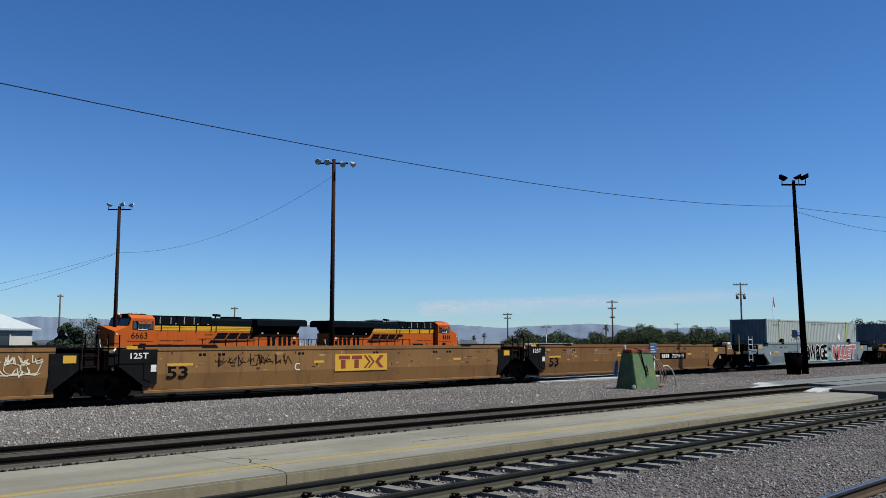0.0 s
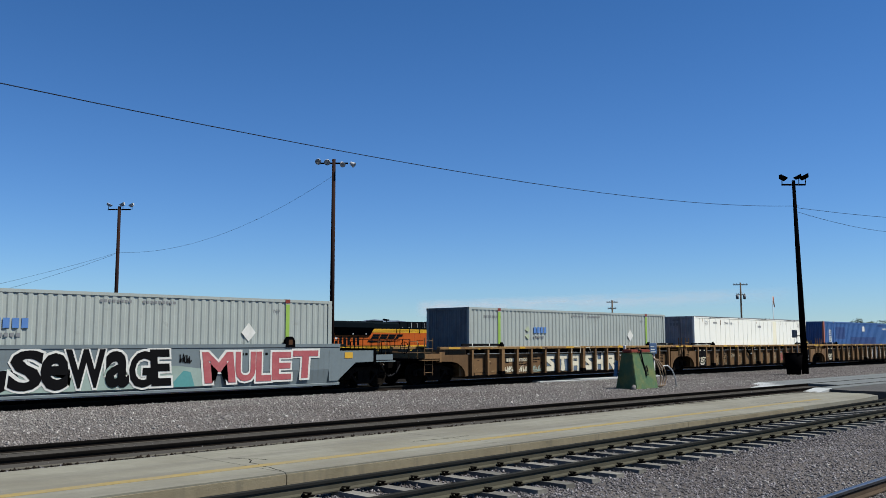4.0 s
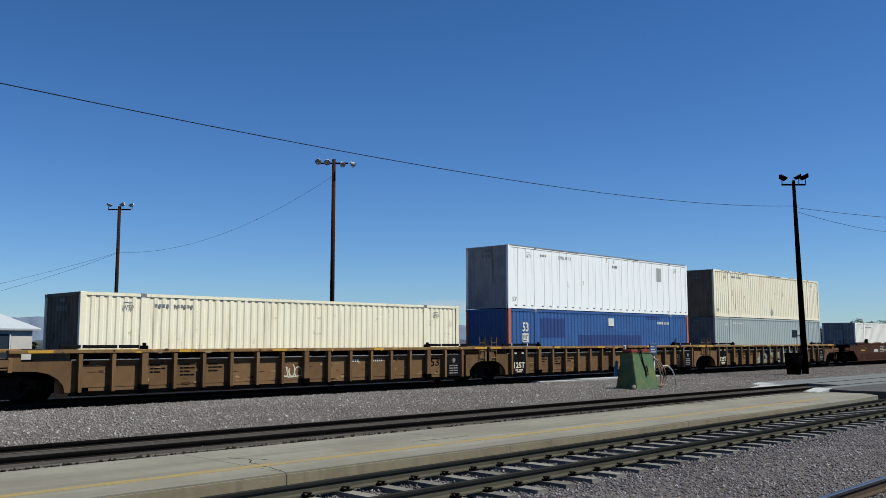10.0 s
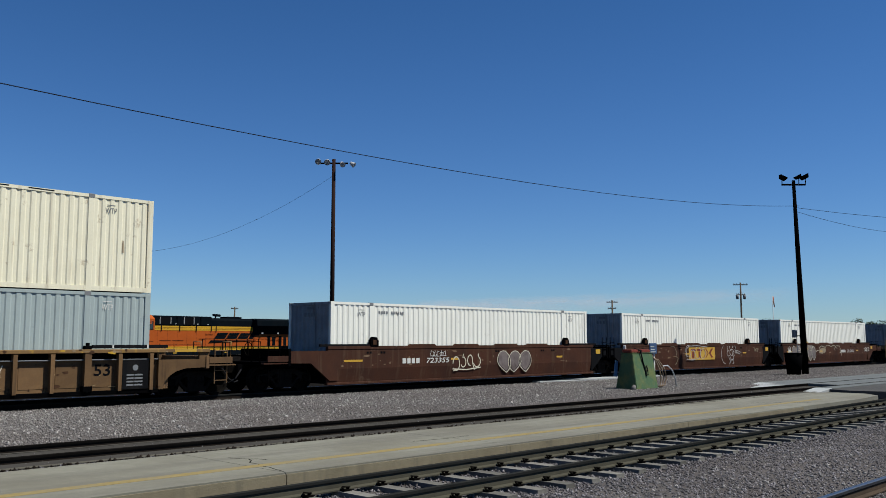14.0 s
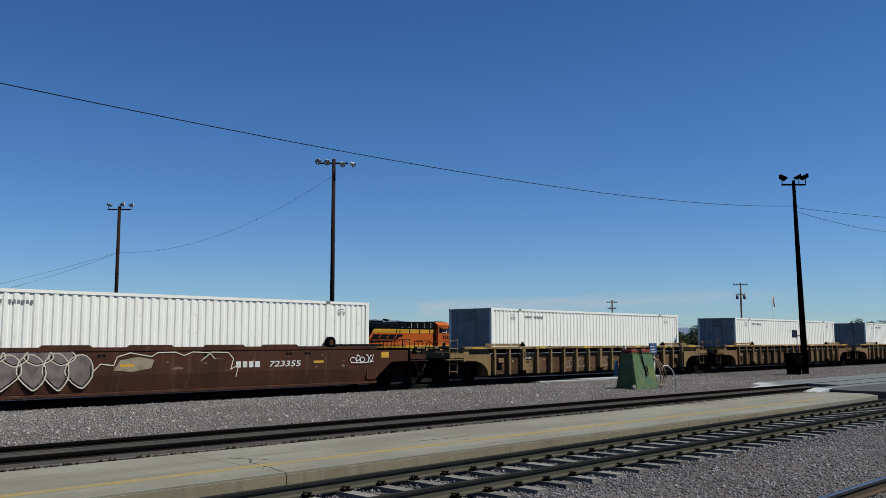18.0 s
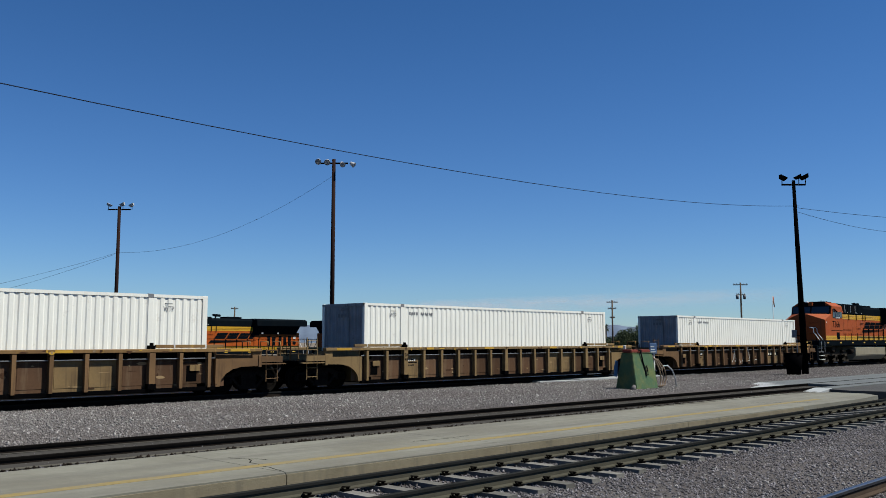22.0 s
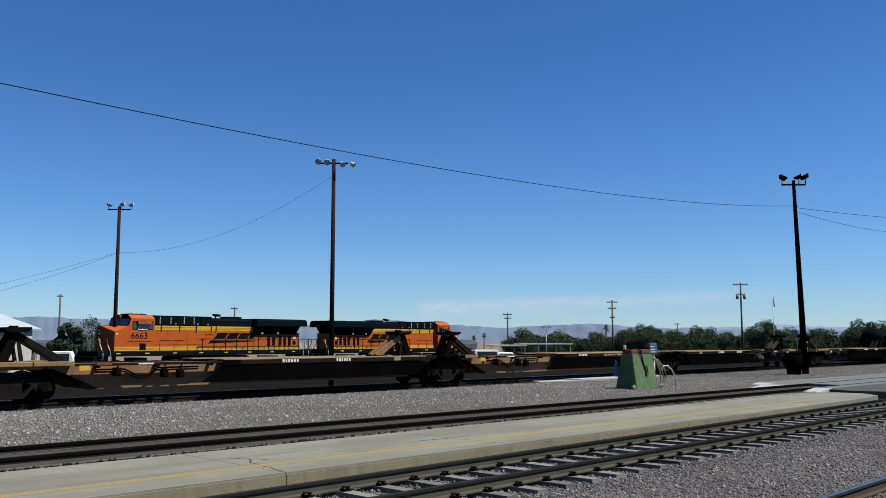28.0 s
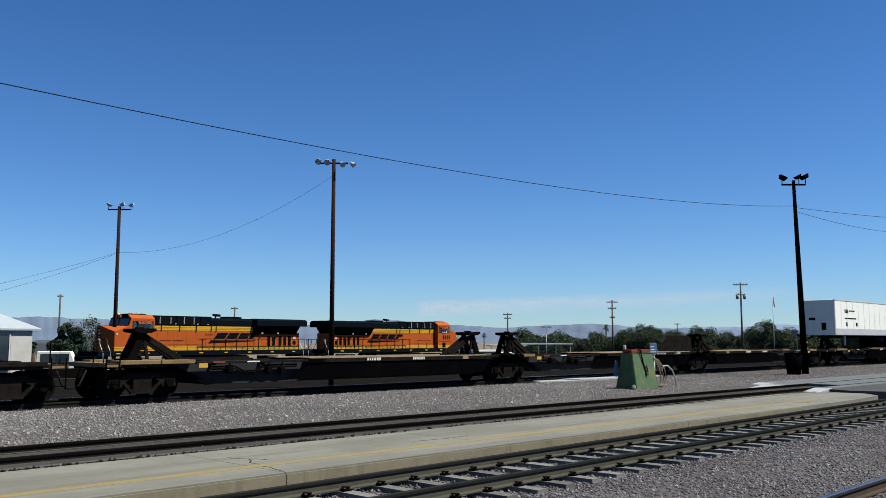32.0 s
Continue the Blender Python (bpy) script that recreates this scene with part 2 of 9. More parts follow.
M["railhead"] = surface("dark_oiled_railhead", (0.008, 0.0075, 0.007), (0.014, 0.012, 0.011), 0.62, amount=0.5, bump=0.05)
M["shine"] = surface("polished_railhead", (0.50, 0.50, 0.52), (0.36, 0.35, 0.35), 0.18, metal=1.0, amount=0.3, bump=0.02)
M["worn_head"] = surface("worn_steel_railhead", (0.22, 0.24, 0.27), (0.12, 0.13, 0.15), 0.38, metal=1.0, amount=0.5, bump=0.05)
M["dirt"] = surface("fine_brown_ballast_dirt", (0.0673, 0.0637, 0.0582), (0.0455, 0.0428, 0.04), 0.95, big=0.7, fine=30, amount=0.8, bump=0.6, bump_scale=30)
M["dust"] = surface("pale_packed_dust", (0.1047, 0.0983, 0.0801), (0.0564, 0.0519, 0.0455), 0.95, big=1.1, fine=22, amount=0.9, bump=0.6, bump_scale=30)
M["headgrey"] = surface("dull_grey_railhead", (0.026, 0.027, 0.026), (0.014, 0.014, 0.014), 0.6, amount=0.6, bump=0.05)
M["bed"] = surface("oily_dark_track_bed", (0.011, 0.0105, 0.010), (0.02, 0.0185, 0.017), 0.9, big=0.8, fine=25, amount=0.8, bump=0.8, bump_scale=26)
M["gravel"] = surface("ballast_bed", (0.1229, 0.111, 0.1056), (0.0683, 0.0601, 0.0582), 0.95, big=0.35, fine=22, amount=0.9, bump=1.0, bump_scale=26)
M["stone"] = island_vary(surface("ballast_stones", (0.2057, 0.1947, 0.1865), (0.1292, 0.1092, 0.1028), 0.9, big=0.3, fine=30, amount=0.95, bump=0.2), 0.34)
M["stoneblue"] = island_vary(surface("dark_ballast_stones", (0.1438, 0.1374, 0.1438), (0.1056, 0.091, 0.0928), 0.9, big=0.35, fine=30, amount=0.9, bump=0.2), 0.55)
M["ground"] = surface("dry_ground", (0.211, 0.174, 0.132), (0.148, 0.122, 0.093), 0.95, big=0.05, fine=2.0, amount=0.8, bump=0.5, bump_scale=6)
M["pole"] = surface("dark_creosoted_pole", (0.034, 0.02, 0.018), (0.02, 0.013, 0.012), 0.85, streak=(0.055, 0.03, 0.022), amount=0.6)
M["galv"] = surface("galvanised_metal", (0.52, 0.53, 0.53), (0.40, 0.41, 0.41), 0.45, metal=0.0)
M["cable"] = surface("black_cable", (0.02, 0.02, 0.022), None, 0.6, bump=0)
M["cabinet"] = surface("faded_green_cabinet_paint", (0.085, 0.155, 0.08), (0.22, 0.21, 0.06), 0.6, big=2.4, amount=0.8, streak=(0.22, 0.22, 0.12), streak_amount=0.4)
M["bluesign"] = surface("faded_blue_sign", (0.09, 0.20, 0.36), (0.12, 0.25, 0.38), 0.55)
M["darksign"] = surface("dark_blue_sign", (0.05, 0.10, 0.20), None, 0.55)
M["hose"] = surface("tan_rubber_hose", (0.26, 0.19, 0.13), None, 0.7)
M["leaf"] = island_vary(surface("green_leaves", (0.0875, 0.112, 0.0607), (0.0491, 0.0696, 0.0402), 0.75, big=0.35, amount=0.9, bump=0), 0.16)
M["leafdark"] = island_vary(surface("dark_conifer_needles", (0.0511, 0.0746, 0.0491), (0.0354, 0.053, 0.0373), 0.8, big=0.4, amount=0.5, bump=0), 0.16)
M["bark"] = surface("grey_brown_bark", (0.12, 0.09, 0.065), None, 0.9)
M["stucco"] = surface("pale_stucco", (0.62, 0.60, 0.55), None, 0.85)
M["roofwhite"] = surface("white_metal_roof", (0.405, 0.45, 0.484), (0.327, 0.372, 0.405), 0.6)
# distance haze is mixed into the blue of these mountain colours
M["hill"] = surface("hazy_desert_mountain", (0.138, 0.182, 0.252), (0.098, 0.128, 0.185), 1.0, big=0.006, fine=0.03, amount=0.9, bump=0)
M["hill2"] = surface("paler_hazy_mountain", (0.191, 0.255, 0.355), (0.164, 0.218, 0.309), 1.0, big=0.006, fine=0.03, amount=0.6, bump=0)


# ---- building helpers ----
def box(bm, x0, x1, y0, y1, z0, z1, bev=0.0):
    vs = [bm.verts.new((x, y, z)) for x in (x0, x1) for y in (y0, y1) for z in (z0, z1)]
    fs = [bm.faces.new([vs[i] for i in f]) for f in ((0, 1, 3, 2), (4, 6, 7, 5), (0, 4, 5, 1), (2, 3, 7, 6), (0, 2, 6, 4), (1, 5, 7, 3))]
    if bev:
        es = list({e for f in fs for e in f.edges})
        bmesh.ops.bevel(bm, geom=es, offset=bev, segments=1, affect="EDGES")
    return bm


def prism(bm, pts, y0, y1, axis="y"):
    """Extrudes the outline pts, given in x and z (axis y), y and z (axis x) or x and y (axis z)."""
    def v(a, b, c):
        return {"y": (a, c, b), "x": (c, a, b), "z": (a, b, c)}[axis]
    lo = [bm.verts.new(v(a, b, y0)) for a, b in pts]
    hi = [bm.verts.new(v(a, b, y1)) for a, b in pts]
    n = len(pts)
    f = [bm.faces.new(lo), bm.faces.new(hi[::-1])]
    for i in range(n):
        f.append(bm.faces.new((lo[i], hi[i], hi[(i + 1) % n], lo[(i + 1) % n])))
    bmesh.ops.recalc_face_normals(bm, faces=f)
    return bm


def rod(bm, a, b, r, n=8, r2=None):
    a, b = Vector(a), Vector(b)
    d = (b - a).normalized()
    u = d.orthogonal().normalized()
    w = d.cross(u)
    r2 = r if r2 is None else r2
    rings = []
    for p, rr in ((a, r), (b, r2)):
        rings.append([bm.verts.new(p + (u * math.cos(k * math.tau / n) + w * math.sin(k * math.tau / n)) * rr) for k in range(n)])
    for k in range(n):
        f = bm.faces.new((rings[0][k], rings[0][(k + 1) % n], rings[1][(k + 1) % n], rings[1][k]))
        f.smooth = n > 6
    bm.faces.new(rings[0][::-1])
    bm.faces.new(rings[1])
    return bm


def tube(bm, pts, r, n=6):
    pts = [Vector(p) for p in pts]
    prev = None
    for i, p in enumerate(pts):
        d = (pts[min(i + 1, len(pts) - 1)] - pts[max(i - 1, 0)]).normalized()
        u = d.cross(Vector((0.13, 0.31, 0.94))).normalized()
        w = d.cross(u)
        ring = [bm.verts.new(p + (u * math.cos(k * math.tau / n) + w * math.sin(k * math.tau / n)) * r) for k in range(n)]
        if prev:
            for k in range(n):
                f = bm.faces.new((prev[k], prev[(k + 1) % n], ring[(k + 1) % n], ring[k]))
                f.smooth = True
        else:
            bm.faces.new(ring[::-1])
        prev = ring
    bm.faces.new(prev)
    return bm


def B():
    return bmesh.new()


def mesh_of(name, bm, material):
    me = bpy.data.meshes.new(name)
    bm.to_mesh(me)
    bm.free()
    me.materials.append(material)
    return me


def part(name, bm, material, parent, label=""):
    ob = new(name, mesh_of(name, bm, material))
    ob.parent = parent
    if label:
        tagged(ob, label)
    return ob


def shared(name, me, parent, x=0, y=0, z=0):
    """A piece that shares its mesh with others like it."""
    ob = new(name, me)
    ob.parent = parent
    ob.location = (x, y, z)
    return ob


def single(name, bm, material, label, category, kind="", group=""):
    return tagged(new(name, mesh_of(name, bm, material)), label, category, group, kind)


def thing(name, label, category, group="", at=None):
    ob = new(name)
    ob.empty_display_size = 0.3
    if at is not None:
        ob.matrix_basis = at
    return tagged(ob, label, category, group)


def text_bm(bm, words, x, z, y, height, width=None, bold=0.0, slant=0.0, normal=-1):
    """Lettering in the plane y, readable from the side that faces -y, its lower left corner at x, z."""
    cu = bpy.data.curves.new("lettering", "FONT")
    cu.body, cu.size, cu.offset = words, 1.0, bold
    cu.resolution_u = 3
    cu.extrude = 0.0
    tmp = new("lettering", cu)
    bpy.context.view_layer.update()
    me = bpy.data.meshes.new_from_object(tmp.evaluated_get(bpy.context.evaluated_depsgraph_get()))
    bpy.data.objects.remove(tmp)
    co = np.zeros(len(me.vertices) * 3)
    me.vertices.foreach_get("co", co)
    co = co.reshape(-1, 3)
    x0, x1, z0, z1 = co[:, 0].min(), co[:, 0].max(), co[:, 1].min(), co[:, 1].max()
    s = height / (z1 - z0)
    sx = s if width is None else width / (x1 - x0)
    vs = [bm.verts.new((x + (c[0] - x0) * sx + slant * (c[1] - z0) * s, y, z + (c[1] - z0) * s)) for c in co]
    for p in me.polygons:
        try:
            f = bm.faces.new([vs[i] for i in p.vertices])
            f.normal_update()
            if f.normal.y > 0:
                f.normal_flip()
        except ValueError:
            pass
    bpy.data.meshes.remove(me)
    bpy.data.curves.remove(cu)
    return bm


def plate(bm, x0, x1, z0, z1, y, thick=0.006):
    """A thin painted or riveted plate on a side that faces -y."""
    return box(bm, x0, x1, y - thick, y, z0, z1)


def bars(bm, x, z, y, height, widths, gap=0.4, thick=0.004):
    """Lettering too small to read: a row of bars."""
    for w in widths:
        plate(bm, x, x + w, z, z + height, y, thick)
        x += w + gap * height
    return bm


def strokes(bm, lines, x, z, y, s, wide, slant=0.0, thick=0.004):
    """Sprayed strokes: polylines in a unit box, drawn as flat bands on a side that faces -y."""
    step = 0
    for pl in lines:
        P = [Vector((x + (a + slant * b) * s, z + b * s)) for a, b in pl]
        for a, b in zip(P, P[1:]):
            yy = y - thick - 0.0004 * step
            step += 1
            d = (b - a)
            if d.length < 1e-6:
                continue
            d.normalize()
            n = Vector((-d.y, d.x)) * wide / 2
            e = d * wide * 0.35
            q = [a - e + n, b + e + n, b + e - n, a - e - n]
            f = bm.faces.new([bm.verts.new((c.x, yy, c.y)) for c in q])
            f.normal_update()
            if f.normal.y > 0:
                f.normal_flip()
    return bm


def arc(cx, cy, r, a0, a1, n=8, ry=None):
    ry = r if ry is None else ry
    return [(cx + r * math.cos(radians(a0 + (a1 - a0) * k / n)), cy + ry * math.sin(radians(a0 + (a1 - a0) * k / n))) for k in range(n + 1)]


# ---- the ground ----
def strip(name, prof, x0, x1, material, label, category, slope=0.0, step=4.0):
    """A sheet swept along the tracks from a profile of y, z; slope lets it drift sideways."""
    bm = B()
    n = max(1, int((x1 - x0) / step))
    prev = None
    for i in range(n + 1):
        x = x0 + (x1 - x0) * i / n
        row = [bm.verts.new((x, y + slope * x, z)) for y, z in prof]
        if prev:
            for a in range(len(row) - 1):
                bm.faces.new((prev[a], row[a], row[a + 1], prev[a + 1]))
        prev = row
    return single(name, bm, material, label, category, "structure")


def ground_sheet():
    bm = B()
    ys = [-3800, -800, -200, -60, -20, 0, 12, 30, 45, 60, 85, 120, 200, 500, 1500, 4400]
    zs = [-3, -1, -0.6, -0.5, -0.45, -0.45, -0.45, -1.2, -1.3, -1.32, -1.4, -1.8, -2.0, -2.5, -4, -6]
    xs = [-3800, -900, -200, -60, -20, 0, 20, 40, 60, 100, 160, 300, 700, 1800, 4400]
    grid = [[bm.verts.new((x, y, z)) for y, z in zip(ys, zs)] for x in xs]
    for i in range(len(xs) - 1):
        for j in range(len(ys) - 1):
            bm.faces.new((grid[i][j], grid[i + 1][j], grid[i + 1][j + 1], grid[i][j + 1]))
    single("ground", bm, M["ground"], "dry pale brown open desert ground", "ground", "structure")


ground_sheet()
X0, X1 = -140.0, 330.0
strip("ballast_near", [(-6, -0.44), (1.5, -0.34), (5.5, -0.34), (7.2, -0.37), (7.9, -0.385), (10.6, -0.385)], X0, X1, M["gravel"],
      "grey-purple crushed stone ballast beside the near tracks", "ballast")
strip("ballast_between", [(12.4, -0.40), (12.9, -0.16), (13.7, -0.2), (14.3, -0.2), (15.7, -0.2), (16.3, -0.13), (16.7, -0.08), (18.5, -0.04), (21, -0.05), (24.9, -0.10),
                          (25.42, -0.115), (25.6, -0.24), (28.3, -0.26), (28.6, -0.3), (29.2, -0.36), (31.5, -0.5), (34.0, -1.15)], X0, X1, M["gravel"],
      "grey crushed stone ballast between the tracks", "ballast")


def heap(name, n, xr, yr, zf, size, material, label, density=None, slope=0.0):
    """Loose stones: small irregular lumps, joined."""
    rs = np.random.RandomState(len(name) * 7 + n % 97)
    base = np.array([(1, 0, 0), (-1, 0, 0), (0, 1, 0), (0, -1, 0), (0, 0, 1), (0, 0, -0.6)], float)
    tri = np.array([(0, 2, 4), (2, 1, 4), (1, 3, 4), (3, 0, 4), (2, 0, 5), (1, 2, 5), (3, 1, 5), (0, 3, 5)])
    x = xr[0] + (xr[1] - xr[0]) * rs.rand(n) ** (density or 1.0)
    y = yr[0] + (yr[1] - yr[0]) * rs.rand(n)
    s = size * (0.55 + 0.9 * rs.rand(n) ** 2)
    v = np.repeat(base[None], n, 0) * (0.7 + 0.6 * rs.rand(n, 6, 1)) * s[:, None, None]
    v *= (0.7 + 0.6 * rs.rand(n, 1, 3))
    a = rs.rand(n) * 6.283
    b = rs.rand(n) * 1.2 - 0.6
    ca, sa, cb, sb = np.cos(a)[:, None], np.sin(a)[:, None], np.cos(b)[:, None], np.sin(b)[:, None]
    vx, vy, vz = v[..., 0], v[..., 1], v[..., 2]
    vx, vz = vx * cb - vz * sb, vx * sb + vz * cb
    vx, vy = vx * ca - vy * sa, vx * sa + vy * ca
    z = np.interp(y, [p[0] for p in zf], [p[1] for p in zf])
    y = y + slope * x
    co = np.stack([vx + x[:, None], vy + y[:, None], vz + (z + s * 0.25)[:, None]], -1).reshape(-1, 3)
    f = (np.arange(n)[:, None, None] * 6 + tri[None]).reshape(-1, 3)
    me = bpy.data.meshes.new(name)
    me.vertices.add(len(co))
    me.vertices.foreach_set("co", co.ravel())
    me.loops.add(len(f) * 3)
    me.loops.foreach_set("vertex_index", f.ravel())
    me.polygons.add(len(f))
    me.polygons.foreach_set("loop_start", np.arange(len(f)) * 3)
    me.update(calc_edges=True)
    me.materials.append(material)
    return tagged(new(name, me), label, "gravel", "", "stuff")


ZN = [(1.5, -0.345), (5.5, -0.345), (7.2, -0.375), (7.9, -0.385), (10.6, -0.38)]
ZB = [(12.9, -0.165), (13.7, -0.2), (14.3, -0.2), (15.7, -0.2), (16.3, -0.13), (16.7, -0.085), (18.5, -0.045), (21, -0.055), (24.9, -0.105), (25.42, -0.12), (25.6, -0.24)]
heap("near_ballast_stones", 60000, (6.0, 30), (2.2, 8.3), ZN, 0.021, M["stoneblue"], "loose grey-purple ballast stones beside the near track", 1.25)
heap("crib_ballast_stones", 24000, (5.0, 40), (8.0, 10.5), ZN, 0.022, M["stoneblue"], "loose dark ballast stones between the concrete ties")
heap("middle_ballast_stones", 60000, (5.0, 40), (16.7, 25.55), ZB, 0.023, M["stone"], "loose pale grey ballast stones in front of the train", 1.3)
M["stonepale"] = island_vary(surface("pale_quartz_stones", (0.3203, 0.3076, 0.2885), (0.2311, 0.2111, 0.192), 0.85, big=3, fine=30, amount=0.8, bump=0.2), 0.3)
heap("pale_ballast_stones", 2600, (5.0, 40), (16.7, 25.5), ZB, 0.034, M["stonepale"], "scattered pale stones among the ballast", 1.3)
heap("pale_near_stones", 1000, (6.0, 30), (2.4, 7.6), ZN, 0.026, M["stonepale"], "scattered pale stones beside the near track", 1.25)
heap("crossing_stones", 10000, (38.0, 80), (17.6, 25.5), ZB, 0.03, M["stone"], "loose stones beside the level crossing", 1.3)
heap("edge_ballast_stones", 3500, (4.0, 34), (13.76, 13.95), [(13, -0.135), (14.5, -0.12)], 0.018, M["stoneblue"], "small stones along the platform edge", None)
# near-black lumps take the place of the shaded gaps beside the platform
heap("edge_tar_crumbs", 900, (4.0, 34), (13.755, 13.86), [(13, -0.125), (14.5, -0.11)], 0.034, M["raildark"], "near-black lumps standing in for shaded gaps along the platform edge", None)
heap("gauge_ballast_stones", 1200, (4.0, 40), (14.3, 15.9), [(14, -0.105), (16, -0.105)], 0.012, M["stoneblue"], "scattered small stones between the sunken rails", None, -0.022)


# ---- tracks ----
def rail_profile(y, z):
    """Rail outline below the head, and the head, as y and z lists."""
    web = [(-0.07, -0.172), (0.07, -0.172), (0.07, -0.155), (0.018, -0.135), (0.012, -0.045), (-0.012, -0.045), (-0.018, -0.135), (-0.07, -0.155)]
    head = [(-0.034, -0.045), (0.034, -0.045), (0.037, -0.008), (0.025, 0.0), (-0.025, 0.0), (-0.037, -0.008)]
    return [(y + a, z + b) for a, b in web], [(y + a, z + b) for a, b in head]


def rail_line(parent, y, z, slope, x0, x1, side, top):
    for name, prof, mat in (("rail", rail_profile(y, z)[0], side), ("railhead", rail_profile(y, z)[1], top)):
        bm = B()
        ends = [[bm.verts.new((x, a + slope * x, b)) for a, b in prof] for x in (x0, x1)]
        n = len(prof)
        for k in range(n):
            bm.faces.new((ends[0][k], ends[1][k], ends[1][(k + 1) % n], ends[0][(k + 1) % n]))
        bm.faces.new(ends[0][::-1])
        bm.faces.new(ends[1])
        bmesh.ops.recalc_face_normals(bm, faces=bm.faces)
        part(name, bm, mat, parent)


def track(name, yc, z, slope, label, side, top, x0=X0, x1=X1):
    e = thing(name, label, "railway track")
    tagged(e, kind="structure")
    for s in (-0.7525, 0.7525):
        rail_line(e, yc + s, z, slope, x0, x1, side, top)
    return e


T_Y, T_Z = 26.9, 0.02
track_main = track("track_main", T_Y, T_Z, 0.0, "steel rails on timber ties under the moving train", M["raildark"], M["headgrey"])
track_platform = track("track_platform", 15.42, 0.0, -0.022, "dark steel rails sunk in grey-brown dirt behind the platform", M["raildark"], M["railhead"])
track_near = track("track_near", 9.16, -0.14, 0.013, "dark steel rails on grey concrete ties before the platform", M["railgreen"], M["headgrey"])
track_camera = track("track_camera", 3.75, -0.15, 0.0, "worn steel rail close to the camera", M["railside"], M["worn_head"])
track_behind = track("track_behind", 41.0, -0.85, 0.0, "empty siding between the train and the parked engines", M["railside"], M["shine"])
track_far = track("track_far", 64.42, -0.82, 0.0789, "far siding under the parked engines", M["railside"], M["shine"])
strip("track_bed", [(25.45, -0.19), (25.7, -0.165), (28.1, -0.165), (28.4, -0.19)], X0, X1, M["bed"], "very dark ballast under the train", "ballast")
strip("yard_bed", [(29.0, -0.32), (31.4, -0.45), (34, -1.03), (44, -1.04), (56, -1.05), (70, -1.08), (84, -1.2)], X0, X1, M["bed"], "very dark ground of the yard", "ground")
strip("track_dirt", [(13.75, -0.145), (14.4, -0.105), (16.3, -0.105), (16.75, -0.12)], X0, X1, M["dirt"], "grey-brown dirt packed round the sunken rails", "ground", -0.022)
for _y0, _y1 in ((14.04, 14.22), (14.76, 14.98), (15.98, 16.02)):
    strip("dust_band", [(_y0, -0.1045), (_y0 + 0.04, -0.098), (_y1 - 0.05, -0.098), (_y1, -0.1045)], X0, 40.0, M["dust"], "pale dust packed along the sunken rails", "ground", -0.022)

# concrete ties of the near track
tie_me = mesh_of("tie", prism(B(), [(-0.13, -0.12), (0.13, -0.12), (0.105, 0.04), (-0.105, 0.04)], -1.3, 1.3), M["tie"])


def clip_bm():
    bm = B()
    box(bm, -0.09, 0.09, -0.055, 0.055, 0.0, 0.04)
    tube(bm, [(-0.07, -0.05, 0.03), (-0.08, 0.0, 0.085), (-0.03, 0.06, 0.10), (0.02, -0.04, 0.095), (0.08, 0.0, 0.085), (0.07, 0.06, 0.03)], 0.021, 6)
    return bm


_cb = clip_bm()
bmesh.ops.scale(_cb, vec=(0.8, 0.9, 0.55), verts=_cb.verts)
clip_me = mesh_of("rail_clip", _cb, M["iron"])
joined = B()
k = -30
while k < 240:
    x = 0.66 + k * 0.684
    yc = 9.16 + 0.013 * x
    if 4.5 < x < 52:
        t = shared("tie", tie_me, track_near, x, yc, -0.355)
        for s in (-0.7525, 0.7525):
            for o in (-0.115, 0.115):
                shared("rail_clip", clip_me, t, 0, s + o, 0.042)
    else:
        box(joined, x - 0.12, x + 0.12, yc - 1.3, yc + 1.3, -0.47, -0.315)
    k += 1
tagged(part("ties", joined, M["tie"], track_near), kind="stuff")

# timber ties: the ends show at the train's track
wood_me = mesh_of("tie", box(B(), -0.11, 0.11, -1.3, 1.3, -0.18, 0.0), M["woodtie"])
plate_me = mesh_of("tie_plate", box(B(), -0.1, 0.1, -0.17, 0.17, 0.0, 0.02), M["iron"])
joined = B()
for k in range(-180, 500):
    x = k * 0.52 + RND.uniform(-0.03, 0.03)
    if 6 < x < 60:
        t = shared("tie", wood_me, track_main, x, T_Y + RND.uniform(-0.06, 0.06), T_Z - 0.172)
    else:
        box(joined, x - 0.11, x + 0.11, T_Y - 1.3, T_Y + 1.3, T_Z - 0.35, T_Z - 0.172)
tagged(part("ties", joined, M["woodtie"], track_main), kind="stuff")
# the half-buried ties of the platform track show at the edge only
for k in range(0, 70):
    x = 4 + k * 0.56
    yc = 15.42 - 0.022 * x
    o = shared("tie", wood_me, track_platform, x, yc - 0.12, -0.155)
    shared("tie_plate", plate_me, o, 0, -0.62, 0.0)


